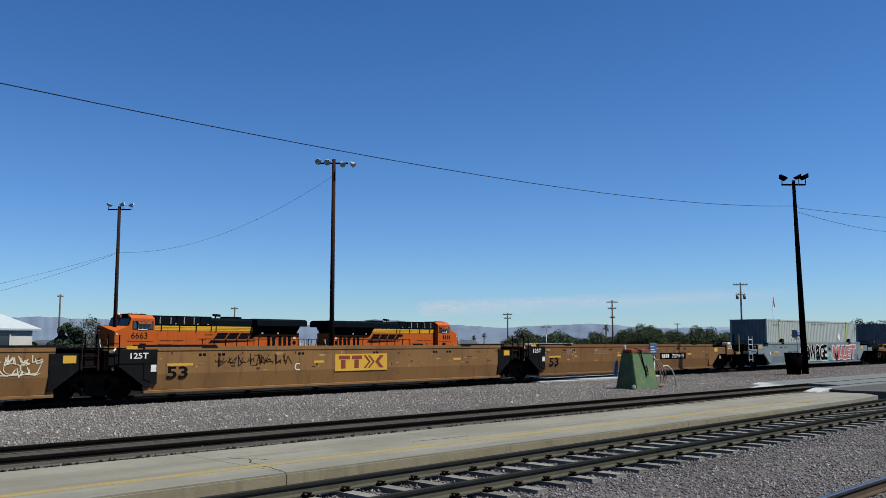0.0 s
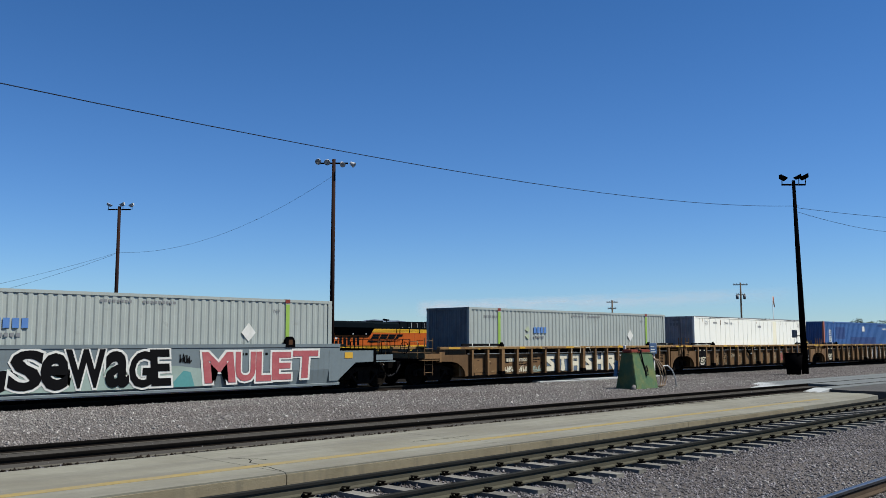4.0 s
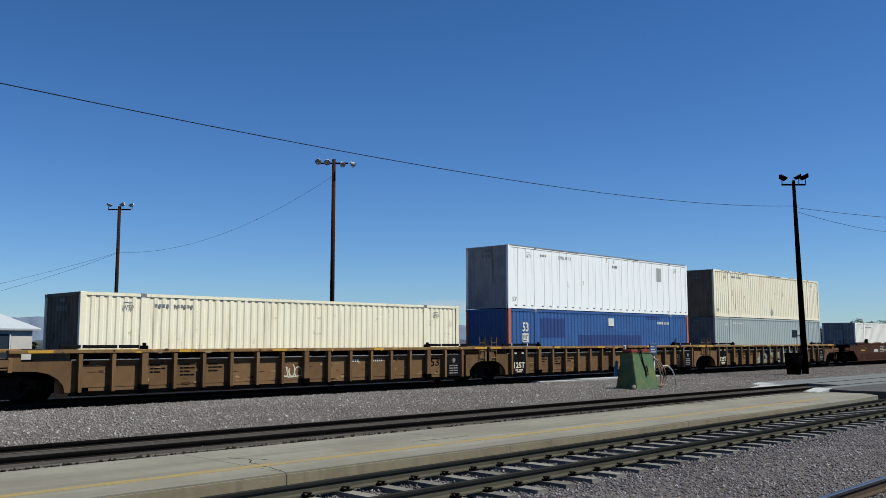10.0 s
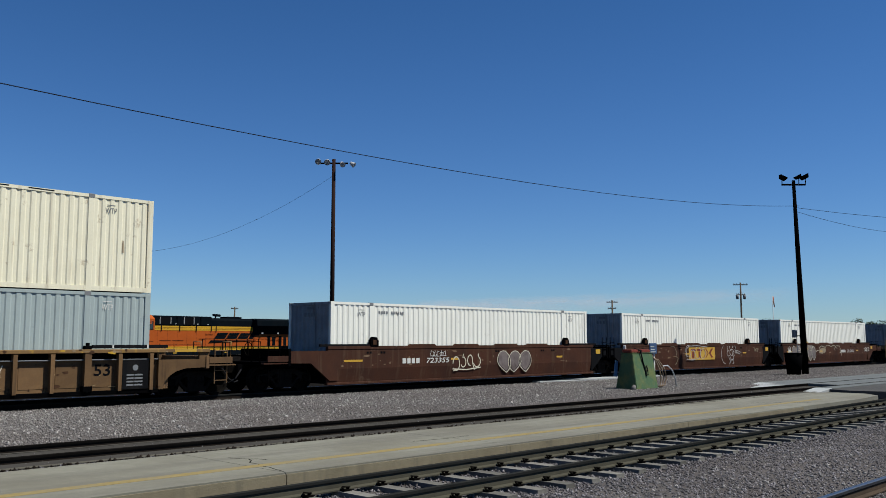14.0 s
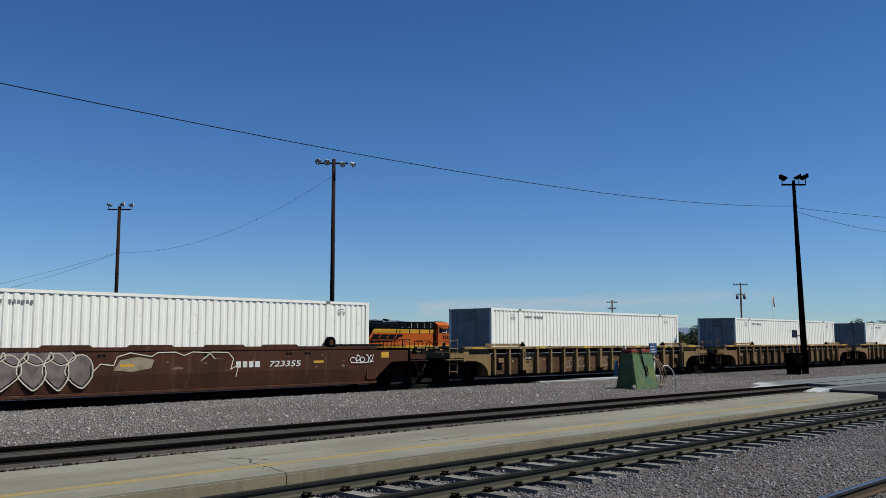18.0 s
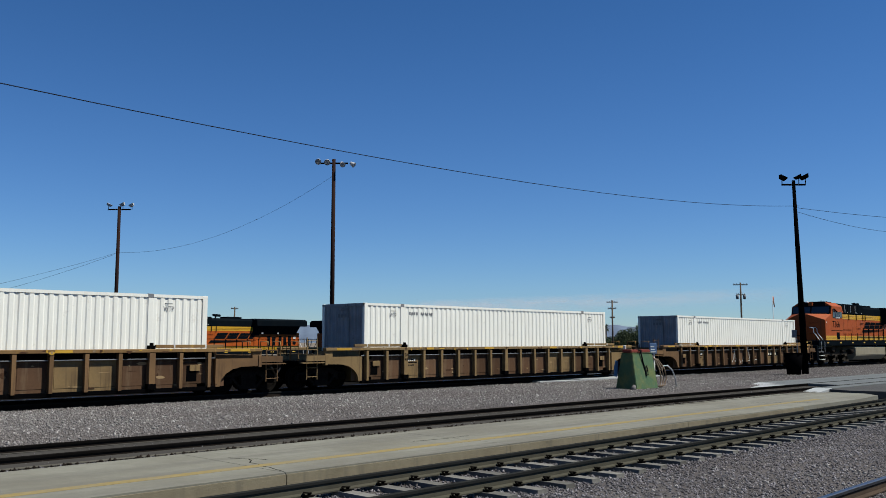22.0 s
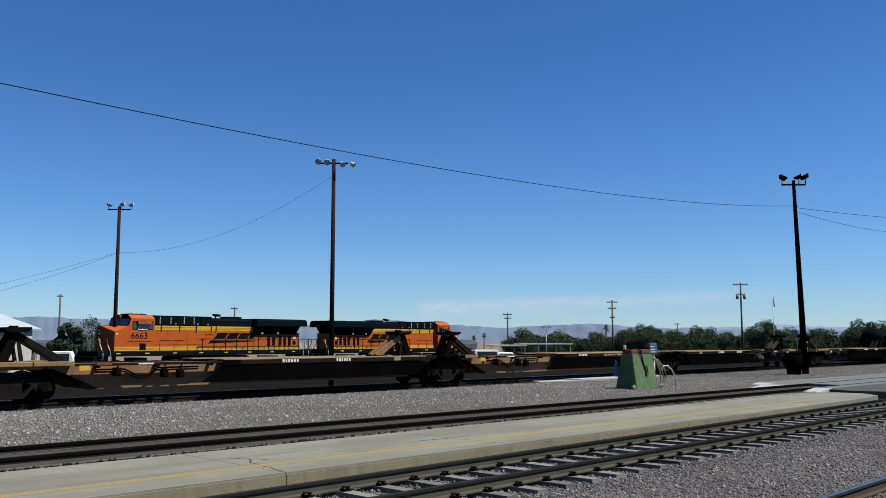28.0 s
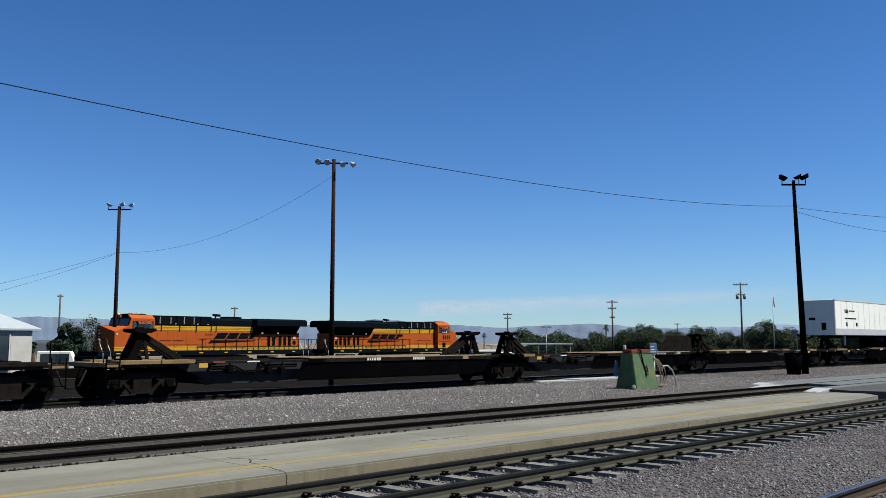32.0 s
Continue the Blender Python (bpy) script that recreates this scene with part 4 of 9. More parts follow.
# ---- a tank car far up the siding ----
def tank_car():
    e = thing("tank_car", "dark tank car standing far up the siding", "railway tank car", at=pose(122.0, 41.0, -0.85) @ Matrix.Diagonal((1.1, 1.1, 1.1, 1)))
    bm = B()
    prev = None
    n = 24
    for x, r in ((0.0, 0.25), (0.12, 0.75), (0.35, 1.1), (0.7, 1.33), (1.0, 1.38), (14.0, 1.38), (14.3, 1.33), (14.65, 1.1), (14.9, 0.7), (15.0, 0.2)):
        ring = [bm.verts.new((x, r * math.cos(k * math.tau / n), 2.45 + r * math.sin(k * math.tau / n))) for k in range(n)]
        if prev:
            for k in range(n):
                bm.faces.new((prev[k], ring[k], ring[(k + 1) % n], prev[(k + 1) % n])).smooth = True
        else:
            bm.faces.new(ring)
        prev = ring
    bm.faces.new(prev)
    bmesh.ops.recalc_face_normals(bm, faces=bm.faces)
    part("tank", bm, M["eblack"], e)
    part("dome", rod(B(), (7.5, 0, 3.7), (7.5, 0, 4.15), 0.5, 14), M["eblack"], e)
    part("frame", box(B(), -0.6, 15.6, -0.4, 0.4, 0.85, 1.15), M["iron"], e)
    for x in (1.4, 13.6):
        part("saddle", box(B(), x - 0.25, x + 0.25, -1.1, 1.1, 0.95, 1.6), M["iron"], e)
        for dx in (-0.85, 0.85):
            for y in (-0.8, 0.7):
                part("wheel", rod(B(), (x + dx, y, 0.45), (x + dx, y + 0.1, 0.45), 0.45, 16), M["iron"], e)


tank_car()


# ---- trees ----
def leaf_crown(h, r, seed, n, leaf, conifer=False):
    """Many small leaf clumps, gathered round branch ends, with gaps between."""
    rs = np.random.RandomState(seed)
    cl = []
    for _ in range(34 if not conifer else 46):
        while True:
            p = rs.rand(3) * 2 - 1
            if conifer:
                zz = (p[2] + 1) / 2
                if np.hypot(p[0], p[1]) < (1 - zz) * 0.95 + 0.08:
                    cl.append((p[0] * r, p[1] * r, h * (0.15 + 0.85 * zz), r * (0.28 - 0.12 * zz)))
                    break
            elif np.linalg.norm(p) < 1 and np.linalg.norm(p) > 0.35:
                cl.append((p[0] * r, p[1] * r, h * 0.56 + p[2] * h * 0.40, r * (0.22 + 0.2 * rs.rand())))
                break
    cl = np.array(cl)
    idx = rs.randint(0, len(cl), n)
    d = rs.normal(size=(n, 3))
    d /= np.linalg.norm(d, axis=1)[:, None]
    pos = cl[idx, :3] + d * cl[idx, 3:4] * (0.45 + 0.6 * rs.rand(n, 1))
    a = rs.normal(size=(n, 3))
    a /= np.linalg.norm(a, axis=1)[:, None]
    b = np.cross(a, rs.normal(size=(n, 3)))
    b /= np.linalg.norm(b, axis=1)[:, None]
    s = leaf * (0.6 + 0.8 * rs.rand(n, 1))
    quad = np.stack([pos - a * s, pos - b * s * 0.55, pos + a * s, pos + b * s * 0.55], 1).reshape(-1, 3)
    me = bpy.data.meshes.new("crown")
    me.vertices.add(len(quad))
    me.vertices.foreach_set("co", quad.ravel())
    me.loops.add(n * 4)
    me.loops.foreach_set("vertex_index", np.arange(n * 4))
    me.polygons.add(n)
    me.polygons.foreach_set("loop_start", np.arange(n) * 4)
    me.update(calc_edges=True)
    return me, cl


def tree(h, r, seed, n, leaf, mat, label, conifer=False):
    e = thing("tree", label, "tree", "trees beyond the yard")
    me, cl = leaf_crown(h, r, seed, n, leaf, conifer)
    me.materials.append(mat)
    c = new("crown", me)
    c.parent = e
    bm = B()
    top = h * (0.62 if conifer else 0.5)
    tube(bm, [(0, 0, -0.3), (0.05, 0.03, top * 0.5), (0.1, -0.05, top)], 0.16, 8)
    part("trunk", bm, M["bark"], e)
    for i in range(0, len(cl), 5):
        p = cl[i]
        z = top * (0.5 + 0.5 * (i / len(cl))) if not conifer else max(0.5, p[2] - 0.4)
        part("limb", tube(B(), [(0.06, 0, z * 0.8), ((p[0]) * 0.5, p[1] * 0.5, (z * 0.8 + p[2]) / 2), (p[0], p[1], p[2])], 0.05, 5), M["bark"], e)
    return e


kinds = [tree(6.2, 3.6, 3, 24000, 0.11, M["leaf"], "broad dusty-green leafy tree"),
         tree(5.2, 3.0, 5, 20000, 0.11, M["leaf"], "broad dusty-green leafy tree"),
         tree(4.4, 3.3, 8, 20000, 0.11, M["leafdark"], "low dark green bushy tree"),
         tree(7.0, 3.2, 9, 24000, 0.11, M["leaf"], "tall dusty-green leafy tree")]
_rows = [(925, 150, 1), (950, 152, 2), (978, 160, 0), (1003, 165, 2), (1030, 170, 2), (1055, 165, 1), (1075, 175, 2), (1100, 165, 1), (1128, 165, 0), (1146, 160, 3),
         (1168, 170, 2), (1185, 165, 1), (1210, 170, 0), (1232, 165, 3), (1256, 160, 0), (1280, 165, 1), (1300, 160, 2), (1322, 155, 1), (1345, 150, 1),
         (1362, 140, 3), (1385, 142, 0), (1410, 150, 2), (1436, 150, 1), (1462, 150, 1), (1490, 150, 2), (1512, 145, 1), (1533, 140, 3), (1556, 140, 0), (1585, 145, 1), (1610, 150, 0)]
_used = set()
for i, (px, dist, kd) in enumerate(_rows):
    x, y = on_ray(px, dist)
    m = pose(x, y, -2.2 + RND.uniform(-0.6, 0.2), 0, 0, RND.uniform(0, 360))
    if kd in _used:
        copy_thing(kinds[kd], m)
    else:
        kinds[kd].matrix_basis = m
        _used.add(kd)
x, y = on_ray(124, 105)
tree(6.7, 2.2, 21, 17000, 0.15, M["leafdark"], "dark round-topped conifer beside the house", True).matrix_basis = pose(x, y, -1.2)
x, y = on_ray(150, 125)
tree(6.6, 2.4, 22, 3000, 0.11, M["leaf"], "thin grey-green half-bare tree").matrix_basis = pose(x, y, -1.6)


def palm(px, dist, h, spread=0.9):
    x, y = on_ray(px, dist)
    e = thing("palm_tree", "slim fan palm with a shaggy crown", "palm tree", "far fan palms", pose(x, y, -2))
    part("trunk", tube(B(), [(0, 0, 0), (0.1, 0, h * 0.5), (0.05, 0, h)], 0.2, 7), M["bark"], e)
    for i in range(16):
        a = i * 2.4
        el = 1.2 - 2.2 * (i / 16)
        d = Vector((math.cos(a) * math.cos(el), math.sin(a) * math.cos(el), math.sin(el)))
        s = d.cross(Vector((0, 0, 1))).normalized() * 0.28
        bm = B()
        p0 = Vector((0.05, 0, h))
        p1 = p0 + d * spread * 0.6
        p2 = p0 + d * spread * 1.25 - Vector((0, 0, 0.3))
        v = [bm.verts.new(p) for p in (p0, p1 + s, p2, p1 - s)]
        bm.faces.new(v)
        part("frond", bm, M["leaf"], e)


palm(1071, 260, 7.6, 1.3)
palm(62, 95, 3.5, 0.45)
palm(775, 330, 5.5, 1.4)
palm(838, 330, 5.0, 1.2)
palm(856, 350, 6.0, 1.2)


# ---- mountains and the thin smoke bank ----
def ridge(name, dist, heights, mat, label, seed):
    bm = B()
    noise.seed_set(seed)
    prev = None
    n = 700
    for i in range(n + 1):
        px = -900 + 3600 * i / n
        a = _yaw + math.atan((px - 784) / 1559.8)
        h = float(np.interp(px, [p[0] for p in heights], [p[1] for p in heights]))
        h += 7 * (noise.noise(Vector((px * 0.012, seed, 0))) + 0.55 * noise.noise(Vector((px * 0.05, seed, 3))) + 0.4 * noise.noise(Vector((px * 0.13, seed, 7))))
        col = []
        for k, (f, dd) in enumerate(((0.0, 0), (0.45, 90), (0.8, 200), (1.0, 320))):
            jit = 1 + (0.3 * noise.noise(Vector((px * 0.05, k * 5.0, seed))) + 0.15 * noise.noise(Vector((px * 0.13, k * 9.0, seed)))) * (0 < k < 3)
            col.append(bm.verts.new(((dist + dd) * math.sin(a), (dist + dd) * math.cos(a), -8 + (h + 8) * f * jit)))
        if prev:
            for k in range(3):
                bm.faces.new((prev[k], col[k], col[k + 1], prev[k + 1])).smooth = True
        prev = col
    return single(name, bm, mat, label, "mountains", "structure")


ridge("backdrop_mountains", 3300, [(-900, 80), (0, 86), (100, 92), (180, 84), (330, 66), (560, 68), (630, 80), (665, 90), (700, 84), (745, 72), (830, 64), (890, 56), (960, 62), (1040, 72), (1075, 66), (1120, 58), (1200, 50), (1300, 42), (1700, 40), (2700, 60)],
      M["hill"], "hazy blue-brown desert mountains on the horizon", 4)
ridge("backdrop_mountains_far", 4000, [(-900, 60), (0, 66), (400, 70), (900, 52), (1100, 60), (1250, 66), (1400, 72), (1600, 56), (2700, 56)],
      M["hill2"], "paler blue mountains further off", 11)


def smoke_bank():
    """A long thin bank of pale smoke that drifts up to one side, far beyond the mountains."""
    bm = B()
    uv = bm.loops.layers.uv.new("UVMap")
    n = 60
    prev = None
    for i in range(n + 1):
        f = i / n
        px = 735 + (1440 - 735) * f
        a = _yaw + math.atan((px - 784) / 1559.8)
        lo = 92 + 78 * f
        hi = lo + 88 - 12 * f
        d = 4150
        dd = d / math.cos(a - _yaw) * 0.93
        col = (bm.verts.new((dd * math.sin(a), dd * math.cos(a), lo)), bm.verts.new((dd * math.sin(a), dd * math.cos(a), hi)))
        if prev:
            fc = bm.faces.new((prev[0], col[0], col[1], prev[1]))
            for lp, c in zip(fc.loops, ((f - 1 / n, 0), (f, 0), (f, 1), (f - 1 / n, 1))):
                lp[uv].uv = c
        prev = col
    m = bpy.data.materials.new("pale_smoke")
    m.use_nodes = True
    nt = m.node_tree
    p = nt.nodes["Principled BSDF"]
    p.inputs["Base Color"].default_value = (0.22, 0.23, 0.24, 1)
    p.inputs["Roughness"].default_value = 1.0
    # added emission stands in for sunlight scattered through the smoke
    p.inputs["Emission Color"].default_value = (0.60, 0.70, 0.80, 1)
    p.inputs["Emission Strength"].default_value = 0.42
    u = nt.nodes.new("ShaderNodeUVMap")
    sx = nt.nodes.new("ShaderNodeSeparateXYZ")
    nt.links.new(u.outputs["UV"], sx.inputs["Vector"])

    def curve(sock, pts):
        r = nt.nodes.new("ShaderNodeValToRGB")
        r.color_ramp.elements[0].position, r.color_ramp.elements[1].position = pts[0][0], pts[-1][0]
        r.color_ramp.elements[0].color = (pts[0][1],) * 3 + (1,)
        r.color_ramp.elements[1].color = (pts[-1][1],) * 3 + (1,)
        for x, v in pts[1:-1]:
            el = r.color_ramp.elements.new(x)
            el.color = (v, v, v, 1)
        nt.links.new(sock, r.inputs["Fac"])
        return r.outputs["Color"]

    def mul(a, b):
        q = nt.nodes.new("ShaderNodeMath")
        q.operation = "MULTIPLY"
        nt.links.new(a, q.inputs[0])
        nt.links.new(b, q.inputs[1])
        return q.outputs[0]
    mp = nt.nodes.new("ShaderNodeMapping")
    mp.inputs["Scale"].default_value = (12, 2.2, 1)
    nt.links.new(u.outputs["UV"], mp.inputs["Vector"])
    ns = nt.nodes.new("ShaderNodeTexNoise")
    ns.inputs["Scale"].default_value, ns.inputs["Detail"].default_value = 1.6, 7
    nt.links.new(mp.outputs["Vector"], ns.inputs["Vector"])
    along = curve(sx.outputs["X"], [(0.0, 0.0), (0.025, 1.0), (0.1, 0.85), (0.3, 0.66), (0.7, 0.5), (1.0, 0.0)])
    across = curve(sx.outputs["Y"], [(0.0, 0.0), (0.35, 0.7), (0.62, 1.0), (0.8, 0.6), (1.0, 0.0)])
    nt.links.new(mul(mul(along, across), ramp(nt, ns.outputs["Fac"], 0.25, 0.6, 0.2, 1.0)), p.inputs["Alpha"])
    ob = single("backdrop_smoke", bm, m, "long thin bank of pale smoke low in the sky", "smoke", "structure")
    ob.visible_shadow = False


smoke_bank()


# ---- rolling stock: trucks ----
TRAIN = []
WHEELS = []


def shift(t):
    """How far the train stands from its place at 16 s."""
    u = t - 16.0
    return -13.2745 * u - 0.0120917 * u ** 2 + 0.0000686 * u ** 3 + 0.0000340563 * u ** 4 - 0.36 * max(0.0, 1.0 - t) ** 2


def place(ob, x0):
    TRAIN.append((ob, x0))
    ob.matrix_basis = pose(x0, T_Y, T_Z)
    return ob


def wheelset_bm(r):
    bm = B()
    rod(bm, (0, -1.05, 0), (0, 1.05, 0), 0.08, 10)
    for s in (-1, 1):
        y0 = s * 0.70
        n = 24
        prof = [(0.10, s * 0.02), (r * 0.45, s * 0.03), (r * 0.80, s * 0.005), (r * 0.86, s * 0.07), (r, s * 0.085), (r, s * -0.02), (r + 0.03, s * -0.045), (r + 0.02, s * -0.06), (r * 0.8, s * -0.06), (0.1, s * -0.05)]
        rings = [[bm.verts.new((rr * math.cos(k * math.tau / n), y0 + dy, rr * math.sin(k * math.tau / n))) for k in range(n)] for rr, dy in prof]
        for a, b in zip(rings, rings[1:]):
            for k in range(n):
                bm.faces.new((a[k], a[(k + 1) % n], b[(k + 1) % n], b[k]))
        rod(bm, (0, y0 + s * 0.03, 0), (0, s * 1.09, 0), 0.09, 8)
        for k in range(6):
            a = k * math.tau / 6
            rod(bm, (0.06 * math.cos(a), s * 1.085, 0.06 * math.sin(a)), (0.06 * math.cos(a), s * 1.11, 0.06 * math.sin(a)), 0.016, 5)
    bmesh.ops.recalc_face_normals(bm, faces=bm.faces)
    return bm


R_WHEEL = 0.44
ws_me = mesh_of("wheelset", wheelset_bm(R_WHEEL), M["wheel"])


def wheelset(parent, x, y=0.0, z=R_WHEEL):
    """A wheelset whose own pose is its roll alone: its seat lies in the parent inverse."""
    o = new("wheelset", ws_me)
    o.parent = parent
    o.matrix_parent_inverse = Matrix.Translation((x, y, z))
    WHEELS.append(o)
    return o


def side_frame_bm(s, base=1.78):
    bm = B()
    h = base / 2
    y0, y1 = s * 0.90, s * 1.03
    if y0 > y1:
        y0, y1 = y1, y0
    outer = [(-h - 0.24, 0.36), (-h - 0.2, 0.60), (-h + 0.2, 0.68), (-0.45, 0.80), (0.45, 0.80), (h - 0.2, 0.68), (h + 0.2, 0.60), (h + 0.24, 0.36), (h - 0.22, 0.36),
             (h - 0.28, 0.52), (0.30, 0.64), (0.30, 0.30), (0.42, 0.30), (0.36, 0.16), (-0.36, 0.16), (-0.42, 0.30), (-0.30, 0.30), (-0.30, 0.64), (-h + 0.28, 0.52), (-h + 0.22, 0.36)]
    prism(bm, outer, y0, y1)
    for a in (-1, 1):
        prism(bm, [(a * 0.34, 0.30), (a * 0.42, 0.24), (a * (h - 0.24), 0.50), (a * (h - 0.28), 0.58)][::a], y0, y1)
    return bm


def spring_bm(s):
    bm = B()
    for x in (-0.2, 0.0, 0.2):
        pts = [(x + 0.075 * math.cos(k * 0.9), s * 0.965 + 0.06 * math.sin(k * 0.9), 0.31 + k * 0.011) for k in range(30)]
        tube(bm, pts, 0.016, 4)
    return bm


_sf = {s: mesh_of("side_frame", side_frame_bm(s), M["casting"]) for s in (-1, 1)}
_sp = {s: mesh_of("spring", spring_bm(s), M["iron"]) for s in (-1, 1)}
_bo = mesh_of("bolster", box(box(B(), -0.2, 0.2, -1.0, 1.0, 0.62, 0.76, 0.02), -0.45, 0.45, -0.35, 0.35, 0.70, 0.86), M["iron"])
_adm = mesh_of("bearing_cap", rod(box(B(), -0.14, 0.14, -0.09, 0.09, 0.0, 0.14), (0, -0.12, 0), (0, 0.12, 0), 0.11, 10), M["iron"])


def truck(parent, x):
    b = shared("truck", _bo, parent, x, 0, 0)
    tagged(b, "grimy cast-iron four-wheel freight truck")
    for s in (-1, 1):
        shared("side_frame", _sf[s], b)
        shared("spring", _sp[s], b)
        for a in (-0.89, 0.89):
            shared("bearing_cap", _adm, b, a, s * 0.99, R_WHEEL)
    for a in (-0.89, 0.89):
        wheelset(b, a)
    return b


# ---- well cars ----
RIBS = [1.98 + 1.016 * k for k in range(13)]
rib_me = {}
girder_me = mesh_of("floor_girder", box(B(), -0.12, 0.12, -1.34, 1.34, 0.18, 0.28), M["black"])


def rib_mesh(mat):
    if mat not in rib_me:
        rib_me[mat] = mesh_of("rib", prism(B(), [(-0.05, 0.3), (0.05, 0.3), (0.06, 1.40), (-0.06, 1.40)], -0.18, 0.0), M[mat])
    return rib_me[mat]


def bay_mesh(mat, s):
    """A pressed panel that fills the bay between two ribs."""
    if (mat, s) not in bay_me:
        bm = B()
        box(bm, -0.49, 0.49, *sorted((s * 1.316, s * 1.324)), 0.31, 1.205)
        box(bm, -0.36, 0.36, *sorted((s * 1.322, s * 1.333)), 0.42, 1.09, 0.007)
        bay_me[(mat, s)] = mesh_of("side_panel", bm, M[mat])
    return bay_me[(mat, s)]


bay_me = {}


def end_plate(bm, x, d, s, coupled, sloped=False):
    """The side above a truck: x is the well's end, d the way it reaches out (-1 or 1), s the side."""
    y0, y1 = sorted((s * 1.38, s * 1.47))
    L = 1.75 if coupled else 1.30
    pts = [(x, 0.30), (x, 1.20), (x + d * (L - 0.35), 1.20), (x + d * (L - 0.35), 1.42), (x + d * L, 1.42), (x + d * L, 0.94), (x + d * 0.95, 0.92), (x + d * 0.62, 0.84), (x + d * 0.38, 0.70), (x + d * 0.22, 0.52), (x + d * 0.16, 0.30)]
    if sloped:
        q = 0.5 if coupled else 0.18
        pts = [(x - d * q, 0.34), (x - d * q, 1.42), (x + d * L, 1.42), (x + d * L, 1.0), (x + d * 0.75, 0.98), (x - d * 0.1, 0.34)]
        y0, y1 = sorted((s * 1.38, s * 1.476))
    prism(bm, pts, y0, y1)
    return bm


def ladder(e, x, y, z0, z1, w=0.42, mat="black", along="x"):
    bm = B()
    for s in (-w / 2, w / 2):
        rod(bm, (x + s, y, z0), (x + s, y, z1), 0.02, 6)
    z = z0 + 0.1
    while z < z1:
        rod(bm, (x - w / 2, y, z), (x + w / 2, y, z), 0.015, 5)
        z += 0.32
    part("ladder", bm, M[mat], e)


